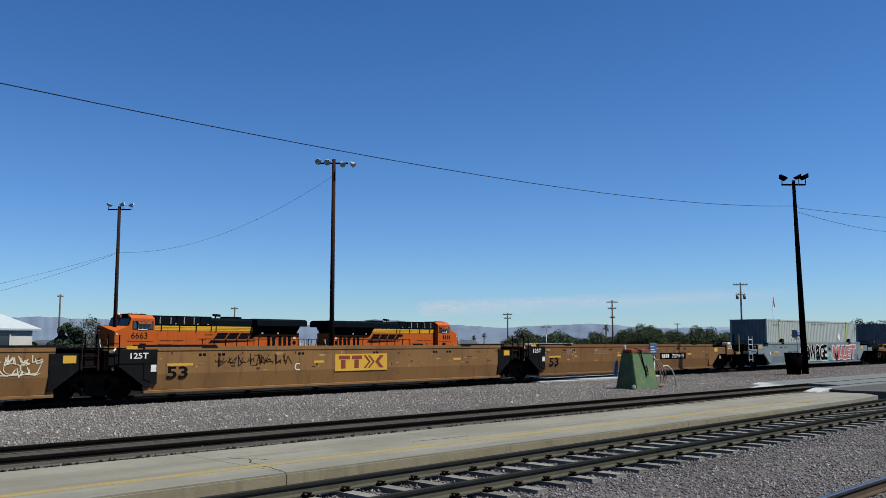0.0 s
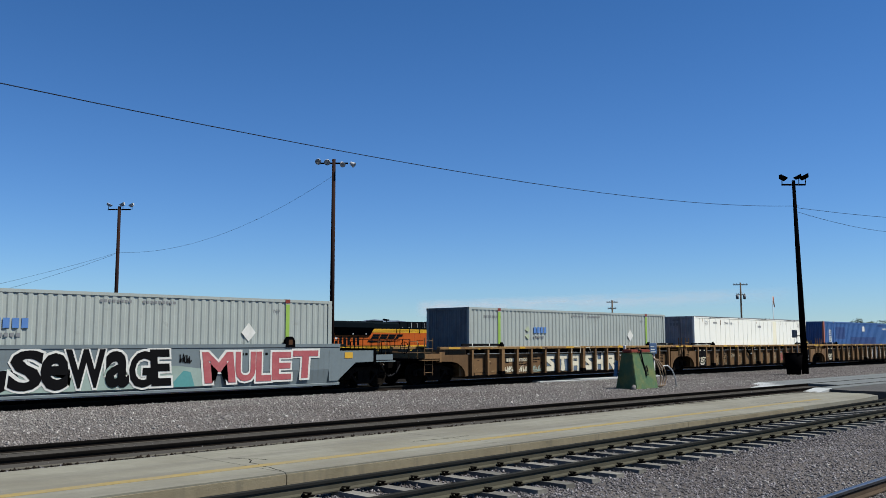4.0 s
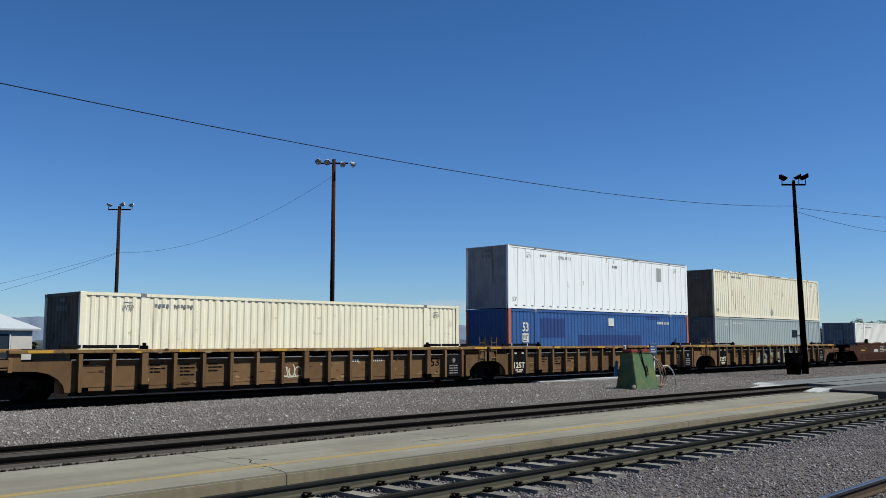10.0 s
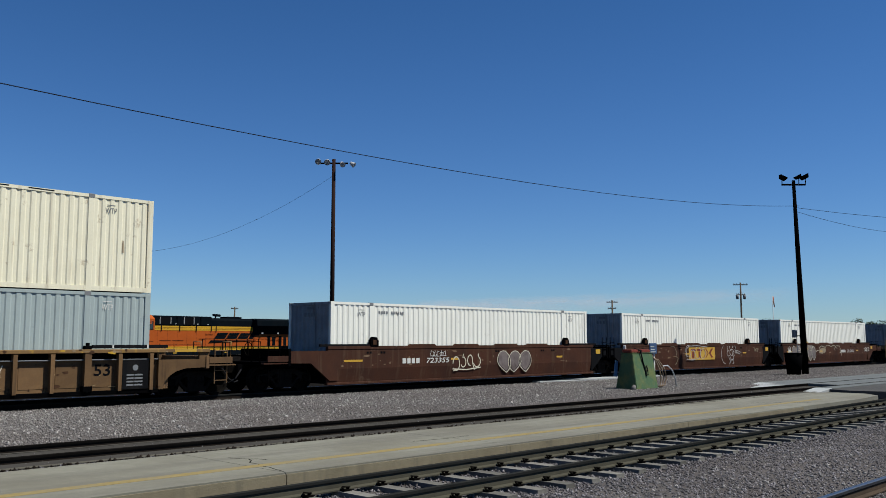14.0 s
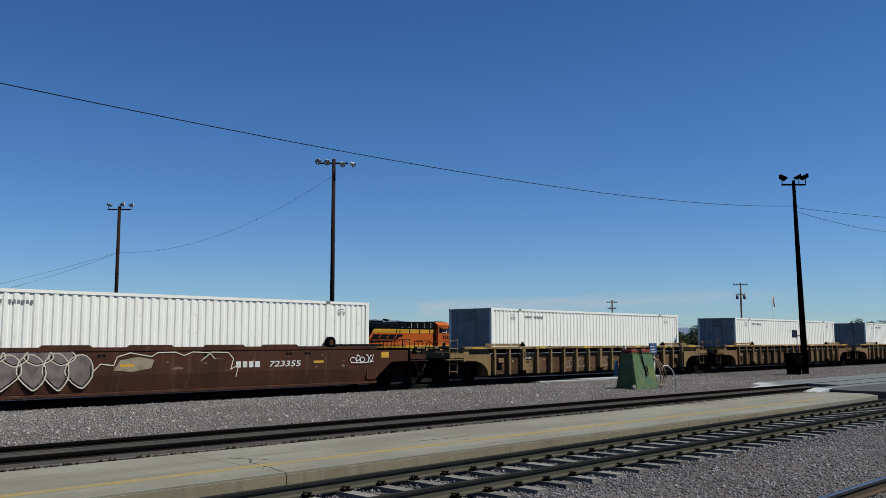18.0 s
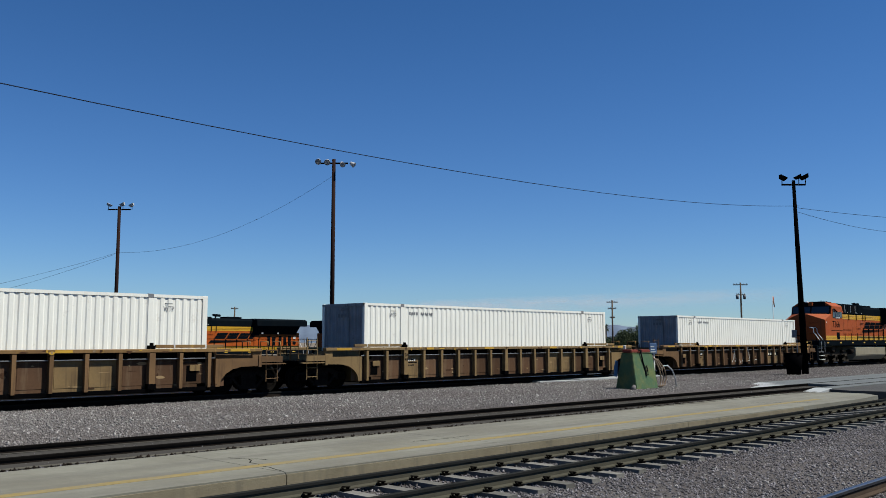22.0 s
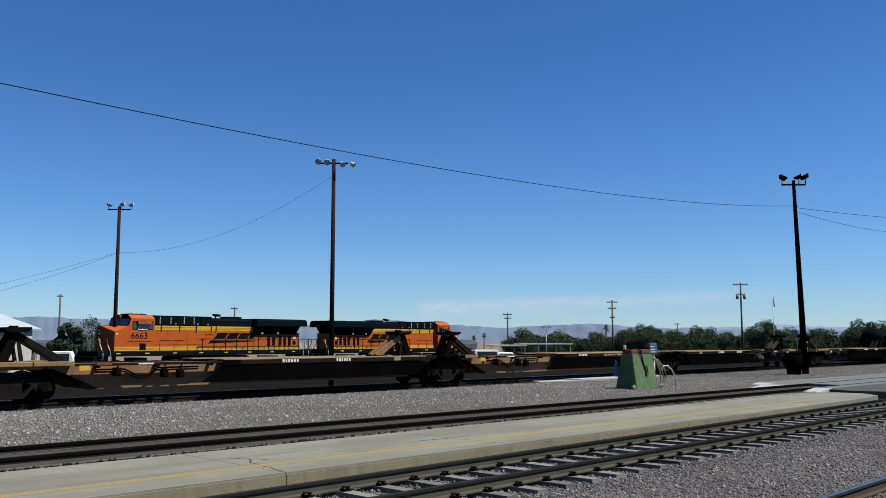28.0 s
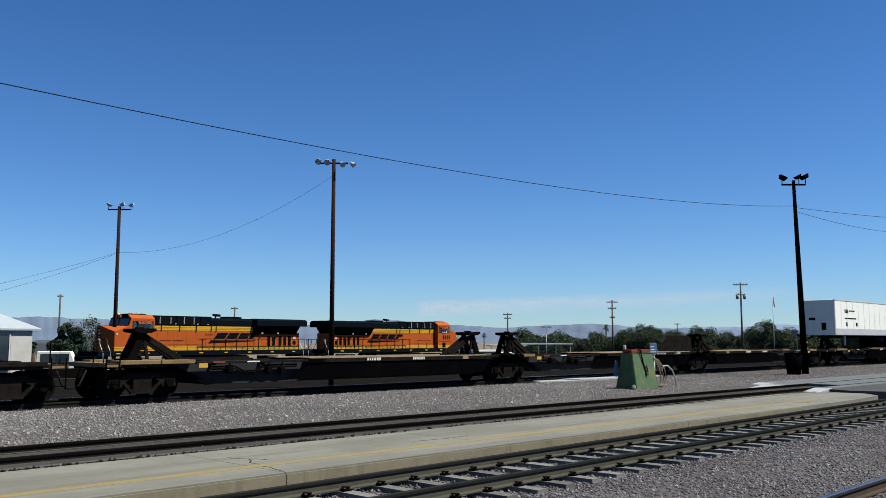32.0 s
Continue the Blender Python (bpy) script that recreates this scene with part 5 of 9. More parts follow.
def well_car(style, left, right, x0, label, loadmark=False, notice=False):
    """One well unit; its container bay runs from 0 to 16.15. left, right: 'c' coupled, 'a' jointed on a shared truck with the next unit."""
    side, chord, panel, ribbed = {"tan": ("tan", "tan_top", "tan", True), "brown": ("brown", "brown", "brown", False), "rust": ("rustbrown", "rustbrown", "rustbrown", False), "grey": ("greycar", "greycar", "greycar", False),
                                  "maroon": ("maroon", "maroon", "maroon", False), "dirty": ("tan", "tan_top", "dirty", True), "ochre": ("ochre", "ochre", "dirty", True)}[style]
    e = place(thing("well_car", label, "railway well car", "well cars of the moving train"), x0)
    xa, xb = -0.25, 16.40
    la = 1.75 if left == "c" else 1.30
    ra = 1.75 if right == "c" else 1.30
    for s in (-1, 1):
        if ribbed:
            y0, y1 = sorted((s * 1.304, s * 1.316))
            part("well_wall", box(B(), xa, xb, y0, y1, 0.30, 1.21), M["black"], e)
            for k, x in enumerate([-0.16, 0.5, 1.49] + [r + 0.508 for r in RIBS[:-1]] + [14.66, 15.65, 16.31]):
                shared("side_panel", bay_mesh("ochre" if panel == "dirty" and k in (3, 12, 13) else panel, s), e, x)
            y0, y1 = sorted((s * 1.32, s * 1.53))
            # black strip paints the shaded gap below the top chord
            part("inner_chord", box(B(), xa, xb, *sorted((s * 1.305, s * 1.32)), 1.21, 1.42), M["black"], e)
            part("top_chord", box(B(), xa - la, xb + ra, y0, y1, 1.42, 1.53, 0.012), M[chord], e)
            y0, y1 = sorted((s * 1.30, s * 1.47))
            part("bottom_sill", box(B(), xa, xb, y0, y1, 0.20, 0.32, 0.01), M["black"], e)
            if s == -1:
                for x in [0.0, 1.0] + RIBS + [15.15, 16.15]:
                    shared("rib", rib_mesh(side), e, x, -1.335, 0)
                for x in (1.98, 8.07, 14.17):
                    part("post", prism(B(), [(x - 0.1, 0.3), (x + 0.1, 0.3), (x + 0.1, 1.41), (x - 0.1, 1.41)], -1.522, -1.34), M[side], e)
                    part("foot_box", box(B(), x - 0.14, x + 0.14, -1.53, -1.34, 0.3, 0.47, 0.01), M["black"], e)
                part("hand_line", rod(B(), (xa, -1.42, 1.225), (xb, -1.42, 1.225), 0.017, 6), M["inkgrey"], e)
                for x, w in ((-1.5, 0.7), (3.1, 0.4), (6.6, 0.6), (11.2, 0.5), (16.9, 0.75)):
                    part("reflector", plate(B(), x, x + w, 1.435, 1.515, -1.531), M["signyellow"], e, "yellow reflector patch")
                part("seam", plate(B(), 8.05, 8.07, 1.42, 1.53, -1.531, 0.004), M["black"], e)
            else:
                for x in RIBS[::2]:
                    shared("rib", rib_mesh(side), e, x, 1.51, 0)
        else:
            y = s * 1.47
            bm = B()
            up = 0.1 if style == "grey" else 0.02
            prof = [(y, 0.76), (y, 1.44 + up), (s * 1.49, 1.46 + up), (s * 1.49, 1.57 + up), (s * 1.34, 1.57 + up), (s * 1.34, 0.30), (s * 1.36, 0.26), (s * 1.40, 0.28)]
            prism(bm, prof, xa, xb, "x")
            part("side_panel", bm, M[panel], e)
            y0, y1 = sorted((s * 1.28, s * 1.47))
            part("bottom_sill", box(B(), xa, xb, y0, y1, 0.18, 0.27, 0.01), M[panel], e)
            for xs in (1.98, 14.17):
                y0, y1 = sorted((s * 1.36, s * 1.50))
                if style in ("brown", "rust"):
                    part("guide", prism(B(), [(xs - 0.3, 1.56), (xs + 0.3, 1.56), (xs + 0.22, 1.66), (xs - 0.22, 1.66)], y0, y1), M["endblack"], e)
                    continue
                part("guide", prism(B(), [(xs - 0.2, 1.56), (xs + 0.2, 1.56), (xs + 0.2, 1.80), (xs + 0.08, 1.93), (xs - 0.08, 1.93), (xs - 0.2, 1.80)], y0, y1), M["black"], e)
                part("guide_pad", plate(B(), xs - 0.08, xs + 0.08, 1.64, 1.82, y0 if s < 0 else y1, 0.01), M["scuffdark"], e)
            if style == "maroon":
                for xs in (4.6, 7.2, 9.8, 12.0):
                    part("guide_pad", prism(B(), [(xs - 0.75, 1.585), (xs + 0.75, 1.585), (xs + 0.66, 1.655), (xs - 0.66, 1.655)], *sorted((s * 1.33, s * 1.47))), M[panel], e)
        for x, d, c in ((xa, -1, left == "c"), (xb, 1, right == "c")):
            part("end_plate", end_plate(B(), x, d, s, c, not ribbed), M["endblack" if style in ("brown", "rust", "maroon") and not c else side], e)
    # floor girders of the well
    for x in (0.5, 2.0, 5.0, 8.07, 11.1, 14.1, 15.6):
        shared("floor_girder", girder_me, e, x)
    for x, d, c in ((xa, -1, left == "c"), (xb, 1, right == "c")):
        L = 1.75 if c else 1.30
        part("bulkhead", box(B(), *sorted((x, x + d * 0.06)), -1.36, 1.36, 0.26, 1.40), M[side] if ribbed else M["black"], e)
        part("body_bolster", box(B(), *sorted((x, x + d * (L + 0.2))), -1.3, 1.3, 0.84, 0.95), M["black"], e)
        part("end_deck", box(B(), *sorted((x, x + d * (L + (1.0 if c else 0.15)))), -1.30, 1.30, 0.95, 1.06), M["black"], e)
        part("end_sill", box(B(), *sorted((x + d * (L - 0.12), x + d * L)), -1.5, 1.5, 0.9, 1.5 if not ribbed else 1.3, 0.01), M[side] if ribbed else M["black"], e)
        if c:
            part("draft_sill", box(B(), *sorted((x, x + d * 3.0)), -0.28, 0.28, 0.62, 0.96, 0.02), M["black"], e)
            bm = B()
            box(bm, *sorted((x + d * 2.9, x + d * 3.28)), -0.10, 0.10, 0.70, 0.92, 0.02)
            box(bm, *sorted((x + d * 3.15, x + d * 3.42)), -0.2 if d < 0 else -0.05, 0.05 if d < 0 else 0.2, 0.66, 0.96, 0.03)
            part("coupler", bm, M["iron"], e)
            hose = [(x + d * 2.9, -0.4, 0.85), (x + d * 3.15, -0.4, 0.5), (x + d * 3.4, -0.35, 0.36), (x + d * 3.6, -0.3, 0.42)]
            part("air_hose", tube(B(), hose, 0.03, 6), M["cable"], e)
            truck(e, x + d * 1.55)
            ladder(e, x + d * 2.25, -1.36, 0.4, 1.5 if d > 0 else 1.9, 0.46, "black" if not ribbed else side)
            for s in (-1, 1):
                part("handrail", tube(B(), [(x + d * 2.72, s * 1.2, 1.06), (x + d * 2.72, s * 1.2, 1.75), (x + d * 2.72, s * 0.7, 1.75), (x + d * 2.72, s * 0.7, 1.06)], 0.022, 6), M["tan_top"] if ribbed else M["black"], e)
            part("running_board", box(B(), *sorted((x + d * L, x + d * 2.75)), -1.48, -0.6, 0.98, 1.02), M[side], e)
            part("step_plate", box(B(), *sorted((x + d * L, x + d * 2.6)), -1.5, -1.44, 1.06, 1.26), M[side], e)
            if d < 0:
                ring = [(x + d * 2.6, -0.3 + 0.24 * math.cos(k * math.tau / 16), 1.5 + 0.24 * math.sin(k * math.tau / 16)) for k in range(17)]
                bw = part("brake_wheel", tube(B(), ring, 0.015, 5), M["iron"], e)
                for k in range(4):
                    a = k * math.tau / 4
                    part("spoke", rod(B(), (x + d * 2.6, -0.3, 1.5), (x + d * 2.6, -0.3 + 0.24 * math.cos(a), 1.5 + 0.24 * math.sin(a)), 0.012, 5), M["iron"], bw)
        else:
            part("joint", rod(B(), (x + d * 1.0, 0, 0.7), (x + d * 1.5, 0, 0.7), 0.3, 10), M["iron"], e)
            if d > 0:
                truck(e, xb + 1.37 + 0.0)
            ladder(e, x + d * 1.0, -1.5, 0.95, 1.95, 0.34, "black" if not ribbed else chord)
            part("walkway", box(B(), *sorted((x + d * 0.3, x + d * 1.25)), -1.25, 1.25, 1.52, 1.56), M[side] if ribbed else M["black"], e)
    # container guides and locks that stand on the chord
    for xs in (1.98, 14.17):
        bm = B()
        box(bm, xs - 0.1, xs + 0.1, -1.5, -1.32, 1.53, 1.64, 0.01)
        box(bm, xs - 0.04, xs + 0.04, -1.47, -1.37, 1.62, 1.72)
        if ribbed:
            part("lock", bm, M["black"], e)
        else:
            bm.free()
    for a, b in ((-0.6, 1.8), (14.3, 16.7)):
        part("hinged_guide", box(B(), a, b, -1.46, -1.38, 1.56, 1.66, 0.008), M["endblack"] if style in ("tan", "maroon", "brown", "rust", "grey") else M[chord], e)
        if ribbed:
            for x in (a + 0.6, a + 1.7):
                part("tick", plate(B(), x, x + 0.05, 1.56, 1.665, -1.461, 0.004), M["inkwhite"], e)
    if ribbed:
        y = -1.346
        if style in ("ochre", "dirty"):
            for x in (0.5, 15.65):
                # no hole is cut: a flat black plate paints its dark inside
                part("opening", plate(B(), x - 0.22, x + 0.14, 0.5, 1.0, -1.334), M["black"], e, "flat black plate painting the shade inside a square hole")
                part("flap", box(B(), x - 0.12, x + 0.24, -1.37, -1.345, 0.82, 1.02, 0.006), M["ochre"], e, "small pale metal flap")
        elif loadmark:
            pl = part("load_plate", box(B(), 0.06, 0.94, -1.50, -1.44, 0.34, 1.30), M["endblack"], e, "black painted load limit panel")
            bm = text_bm(B(), "125T", 0.12, 0.56, -1.506, 0.27, 0.76, 0.03)
            part("load_mark", bm, M["spraycream"], pl, "cream lettering reading 125T")
            bm = bars(B(), 0.22, 0.46, -1.501, 0.05, (0.2, 0.3), 0.6)
            bars(bm, 0.3, 0.38, -1.501, 0.04, (0.35,), 0.6)
            bars(bm, 0.16, 1.2, -1.501, 0.06, (0.14,), 0.6)
            bars(bm, 0.66, 1.2, -1.501, 0.06, (0.14,), 0.6)
            tagged(part("small_print", bm, M["spraycream"], pl), kind="stuff")
        if loadmark or notice:
            nb = part("notice_board", box(B(), 15.22, 16.05, -1.50, -1.44, 0.34, 1.2), M["endblack"], e, "black notice panel")
            bm = rod(B(), (15.63, -1.504, 0.98), (15.63, -1.50, 0.98), 0.09, 12)
            for k in range(4):
                bars(bm, 15.36, 0.74 - k * 0.1, -1.501, 0.045, (0.22, 0.26), 0.6)
            part("notice_print", bm, M["inkgrey"], nb)
        if style == "tan":
            part("size_mark", text_bm(B(), "53", 14.42, 0.75, y + 0.008, 0.34, 0.5, 0.015), M["ink"], e, "black stencilled 53")
            if not (loadmark or notice):
                bm = B()
                for k in range(5):
                    bars(bm, 15.4, 0.95 - k * 0.08, -1.336, 0.04, (0.2, 0.16), 0.5)
                part("notice_print", bm, M["ink"], e)
        if style != "tan":
            for word, z in (("20", 1.17), ("40", 1.0)):
                part("size_mark", text_bm(B(), word, 1.9, z, -1.526, 0.13, 0.16, 0.006), M["ink"], e, "black stencilled size mark")
        bm = B()
        for k, i in enumerate((2, 3, 4) if style == "tan" else (2,)):
            for j in range(3 + k % 2):
                bars(bm, RIBS[i - 2] + 0.25, 1.02 - j * 0.11, -1.336, 0.045, [0.12, 0.2, 0.15][: 2 + j % 2], 0.5)
        tagged(part("stencil", bm, M["ink"], e), kind="stuff")
        bm = B()
        if style == "tan":
            bars(bm, 10.2, 1.0, -1.336, 0.1, (0.07, 0.08, 0.07, 0.08), 0.35)
            bars(bm, 11.2, 1.0, -1.336, 0.1, (0.07,) * 6, 0.35)
        else:
            bars(bm, 2.25, 0.98, -1.336, 0.09, (0.07, 0.08, 0.07, 0.08), 0.35)
        tagged(part("stencil", bm, M["inkwhite"], e), kind="stuff")
    return e


def smooth_marks(e, logo=None, num_at=0.5, ink="inkwhite", plate_mat="black", load=True, warm="signyellow"):
    """Markings of the smooth-sided cars."""
    y = -1.472
    if load:
        lp = part("load_plate", prism(B(), [(-1.2, 1.10), (0.16, 1.10), (0.16, 1.52), (-1.2, 1.52)], y - 0.022, y - 0.012), M["endblack"], e, "black painted end panel")
        part("load_mark", text_bm(B(), "125T", -0.72, 1.24, y - 0.027, 0.18, 0.58, 0.02), M["inkwhite"], lp, "white lettering reading 125T")
        part("end_panel", prism(B(), [(-0.27, 0.62), (0.16, 0.46), (0.16, 1.09), (-0.27, 1.09)], y - 0.020, -1.40), M["endblack"], e, "black painted end panel")
        part("notice_plate", plate(B(), -0.05, 0.13, 0.84, 1.05, y - 0.024), M["inkwhite"], e)
    for x, w in ((0.5, 0.9), (6.2, 0.45), (13.4, 0.45)):
        part("reflector", plate(B(), x, x + w, 1.0, 1.08, y), M[warm], e, "yellow reflector strip")
    part("corner_plate", plate(B(), 16.62, 17.0, 1.14, 1.36, y - 0.008), M["signyellow"], e, "yellow corner plate")
    bm = B()
    for x in (1.6, 2.3, 5.5, 9.0, 12.2, 13.0):
        bars(bm, x, 1.30, y, 0.08, (0.1, 0.1), 0.6)
    tagged(part("stencil", bm, M["ink"], e), kind="stuff")


def brand_panel(e, x, w, z, h, y, back, letters):
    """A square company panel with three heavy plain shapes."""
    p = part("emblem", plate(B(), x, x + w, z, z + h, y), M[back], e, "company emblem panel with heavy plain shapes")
    bm = B()
    yy = y - 0.007
    zb, zt = z + h * 0.16, z + h * 0.9
    for a, b in ((0.11, 0.19), (0.36, 0.44)):
        plate(bm, x + w * a, x + w * b, zb, zt - h * 0.24, yy)
    for a, b in ((0.07, 0.27), (0.31, 0.5)):
        plate(bm, x + w * a, x + w * b, zt - h * 0.2, zt, yy)
    zm = (zb + zt) / 2
    for a in (0.54, 0.62):
        prism(bm, [(x + w * a, zb), (x + w * (a + 0.035), zb), (x + w * (a + 0.13), zm), (x + w * (a + 0.035), zt), (x + w * a, zt), (x + w * (a + 0.095), zm)], yy - 0.006, yy)
    prism(bm, [(x + w * 0.85, zb), (x + w * 0.93, zb), (x + w * 0.83, zm), (x + w * 0.93, zt), (x + w * 0.85, zt), (x + w * 0.76, zm)], yy - 0.006, yy)
    part("emblem_shape", bm, M[letters], p)


# ---- containers ----
def corrugated(bm, x0, x1, z0, z1, y, s, pitch=0.27, depth=0.022):
    n = max(1, round((x1 - x0) / pitch))
    p = (x1 - x0) / n
    xs = []
    for i in range(n):
        a = x0 + i * p
        xs += [(a, 0), (a + p * 0.40, 0), (a + p * 0.54, depth), (a + p * 0.86, depth)]
    xs.append((x1, 0))
    prev = None
    for x, d in xs:
        col = (bm.verts.new((x, y - s * d, z0)), bm.verts.new((x, y - s * d, z1)))
        if prev:
            bm.faces.new((prev[0], col[0], col[1], prev[1]) if s < 0 else (prev[0], prev[1], col[1], col[0]))
        prev = col
    return bm


def corrugated_end(bm, y0, y1, z0, z1, x, s, pitch=0.27, depth=0.04):
    n = max(1, round((y1 - y0) / pitch))
    p = (y1 - y0) / n
    ys = []
    for i in range(n):
        a = y0 + i * p
        ys += [(a, 0), (a + p * 0.28, 0), (a + p * 0.5, depth), (a + p * 0.78, depth)]
    ys.append((y1, 0))
    prev = None
    for y, d in ys:
        col = (bm.verts.new((x - s * d, y, z0)), bm.verts.new((x - s * d, y, z1)))
        if prev:
            bm.faces.new((prev[0], prev[1], col[1], col[0]) if s < 0 else (prev[0], col[0], col[1], prev[1]))
        prev = col
    return bm


def container(paint, x0, level, label, smooth=False, post=None, end=None, deco=None):
    """A 53-foot box. level 0 stands in the well, 1 on another box."""
    L, H, W = 16.15, 2.896, 1.295
    e = thing("container", label, "shipping container", "containers on the moving train")
    TRAIN.append((e, x0))
    zb = 0.335 + level * (H + 0.012)
    post = post or paint
    # end walls default to darker colours with the shade painted in
    end = end or {"white": "shaded_white", "bluewhite": "shaded_white", "cream": "shaded_rusty_cream", "grey": "shaded_grey", "bluegrey": "shaded_grey"}.get(paint, paint)
    e["lift"] = zb
    e.matrix_basis = pose(x0, T_Y, T_Z + zb)
    posts = (0.0, 1.98, 14.17, L)
    for s in (-1, 1):
        yb = s * (W - 0.012)
        for a, b in zip(posts, posts[1:]):
            a2, b2 = a + 0.09, b - 0.09
            if smooth:
                y0, y1 = sorted((yb, yb - s * 0.05))
                n = max(1, round((b2 - a2) / 0.61))
                w = (b2 - a2) / n
                back = part("side_wall", box(B(), a2, b2, *sorted((yb - s * 0.03, yb - s * 0.06)), 0.16, H - 0.12), M["inkgrey"], e)
                me = mesh_of("side_panel", box(B(), 0.012, w - 0.012, y0, y1, 0.16, H - 0.12), M[paint])
                bm = B()
                for i in range(n):
                    shared("side_panel", me, back, a2 + i * w)
                    box(bm, a2 + (i + 0.62) * w, a2 + (i + 0.86) * w, *sorted((s * (W + 0.004), s * (W - 0.01))), 0.13, 0.175)
                part("slot", bm, M["ink"], back, "dark slots along the foot of the side")
            else:
                part("side_panel", corrugated(B(), a2, b2, 0.15, H - 0.1, yb, s), M[paint], e)
        y0, y1 = sorted((s * W, s * (W - 0.09)))
        part("top_rail", box(B(), 0, L, y0, y1, H - 0.1, H - 0.005), M[paint], e)
        part("base_rail", box(B(), 0, L, y0, y1, 0.02, 0.16), M[paint], e)
        if smooth:
            part("roof_edge", box(B(), 0.1, L - 0.1, *sorted((s * (W + 0.006), s * (W - 0.06))), H - 0.035, H + 0.008), M["inkgrey"], e, "dark grey roof edge")
        for i, x in enumerate(posts):
            y0, y1 = sorted((s * (W + 0.002), s * (W - 0.12)))
            xa = min(max(x, 0.09), L - 0.09)
            part("corner_post", box(B(), xa - 0.09, xa + 0.09, y0, y1, 0.0, H, 0.008), M[post if i in (0, 3) else paint], e)
            if i in (1, 2):
                part("corner_casting", box(B(), xa - 0.1, xa + 0.1, *sorted((s * (W + 0.008), s * (W - 0.1))), H - 0.12, H + 0.01, 0.01), M["inkgrey"], e)
    for x, s in ((0.03, -1), (L - 0.03, 1)):
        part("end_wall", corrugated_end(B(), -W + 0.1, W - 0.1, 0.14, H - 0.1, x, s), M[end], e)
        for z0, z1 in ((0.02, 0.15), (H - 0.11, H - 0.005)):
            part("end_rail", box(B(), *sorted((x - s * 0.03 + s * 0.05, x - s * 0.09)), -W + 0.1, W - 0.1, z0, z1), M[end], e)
    bm = B()
    n = 14
    for i in range(n):
        box(bm, i * L / n + 0.02, (i + 1) * L / n - 0.02, -W + 0.1, W - 0.1, H - 0.06, H - 0.025)
    box(bm, 0.05, L - 0.05, -W + 0.1, W - 0.1, H - 0.07, H - 0.045)
    part("roof", bm, M[paint], e)
    part("floor", box(B(), 0.05, L - 0.05, -W + 0.05, W - 0.05, 0.03, 0.12), M["iron"], e)
    if deco:
        deco(e, -W)
    return e


def deco_plain(num="", size=True, faint="inkgrey"):
    def f(e, y):
        bm = B()
        bars(bm, 2.35, 2.48, y + 0.011, 0.11, (0.09, 0.09, 0.09, 0.09), 0.35, 0.003)
        if num:
            part("box_number", text_bm(B(), num, 3.75, 2.46, y + 0.004, 0.15, 1.05, 0.008), M["inkgrey"], e, "dark stencilled number")
            bars(bm, 8.4, 2.30, y + 0.009, 0.13, (0.14, 0.06, 0.16), 0.35, 0.003)
        else:
            bars(bm, 3.0, 2.48, y + 0.011, 0.11, (0.08,) * 6, 0.35, 0.003)
        for x in (1.3, 14.6):
            text_bm(bm, "WTP", x, 2.36, y + 0.009, 0.17, 0.36, 0.01)
            bars(bm, x + 0.05, 2.6, y + 0.011, 0.025, (0.26,), 0.25, 0.003)
        tagged(part("container_mark", bm, M[faint], e), kind="stuff")
        bm = B()
        for k in range(4):
            box(bm, -0.02, -0.012, 0.15 - k * 0.2, 0.27 - k * 0.2, 2.35, 2.5)
        box(bm, -0.02, -0.012, -0.3, 0.1, 2.62, 2.72)
        tagged(part("end_mark", bm, M["inkgrey"], e), kind="stuff")
        if size:
            part("size_mark", text_bm(B(), "53'", 0.3, 0.32, y + 0.009, 0.22, 0.3, 0.01), M[faint], e, "stencilled 53")
    return f


def deco_stripe(e, y):
    for x in (1.98, 14.17):
        part("stripe", plate(B(), x - 0.08, x + 0.08, 0.1, 2.72, y - 0.003), M["lime"], e, "lime green vertical stripe")
        part("stripe_end", plate(B(), x - 0.1, x + 0.1, 2.76, 2.88, y - 0.003), M["red"], e, "red top of the stripe")
    lg = part("logo", plate(B(), 4.42, 4.62, 1.80, 2.08, y + 0.008, 0.014), M["inkblue"], e, "blue and green plain company emblem")
    for k in range(3):
        part("logo_shape", plate(B(), 4.68 + k * 0.25, 4.86 + k * 0.25, 1.80, 2.08, y + 0.008, 0.014), M["inkblue"], lg)
    part("logo_line", bars(B(), 4.40, 1.56, y + 0.008, 0.11, (0.1, 0.12, 0.1, 0.1, 0.12), 0.5, 0.012), M["inkgrey"], lg)
    for z0, z1, sw in ((1.85, 2.12, -1), (1.50, 1.77, 1)):
        part("logo_arrow", prism(B(), [(3.78, z0 + 0.1 if sw < 0 else z1 - 0.1), (4.02, z0), (4.12, (z0 + z1) / 2), (4.02, z1)], y - 0.006, y + 0.01), M["limefaint"], lg)
    bm = B()
    bars(bm, 0.95, 2.45, y + 0.011, 0.11, (0.09,) * 9, 0.4, 0.003)
    bars(bm, 7.4, 2.6, y + 0.011, 0.085, (0.09,) * 8, 0.45, 0.003)
    bars(bm, 8.75, 2.6, y + 0.011, 0.085, (0.09,) * 9, 0.45, 0.003)
    text_bm(bm, "WTP", 13.55, 2.4, y + 0.009, 0.13, 0.3, 0.01)
    tagged(part("container_mark", bm, M["inkgrey"], e), kind="stuff")
    part("size_mark", text_bm(B(), "53", 1.2, 0.32, y + 0.009, 0.24, 0.32, 0.01), M["ink"], e, "black stencilled 53")
    d = B()
    prism(d, [(12.3, 1.72), (12.58, 1.42), (12.86, 1.72), (12.58, 2.05)], y - 0.008, y + 0.01)
    part("placard", d, M["inkwhite"], e, "white diamond placard")


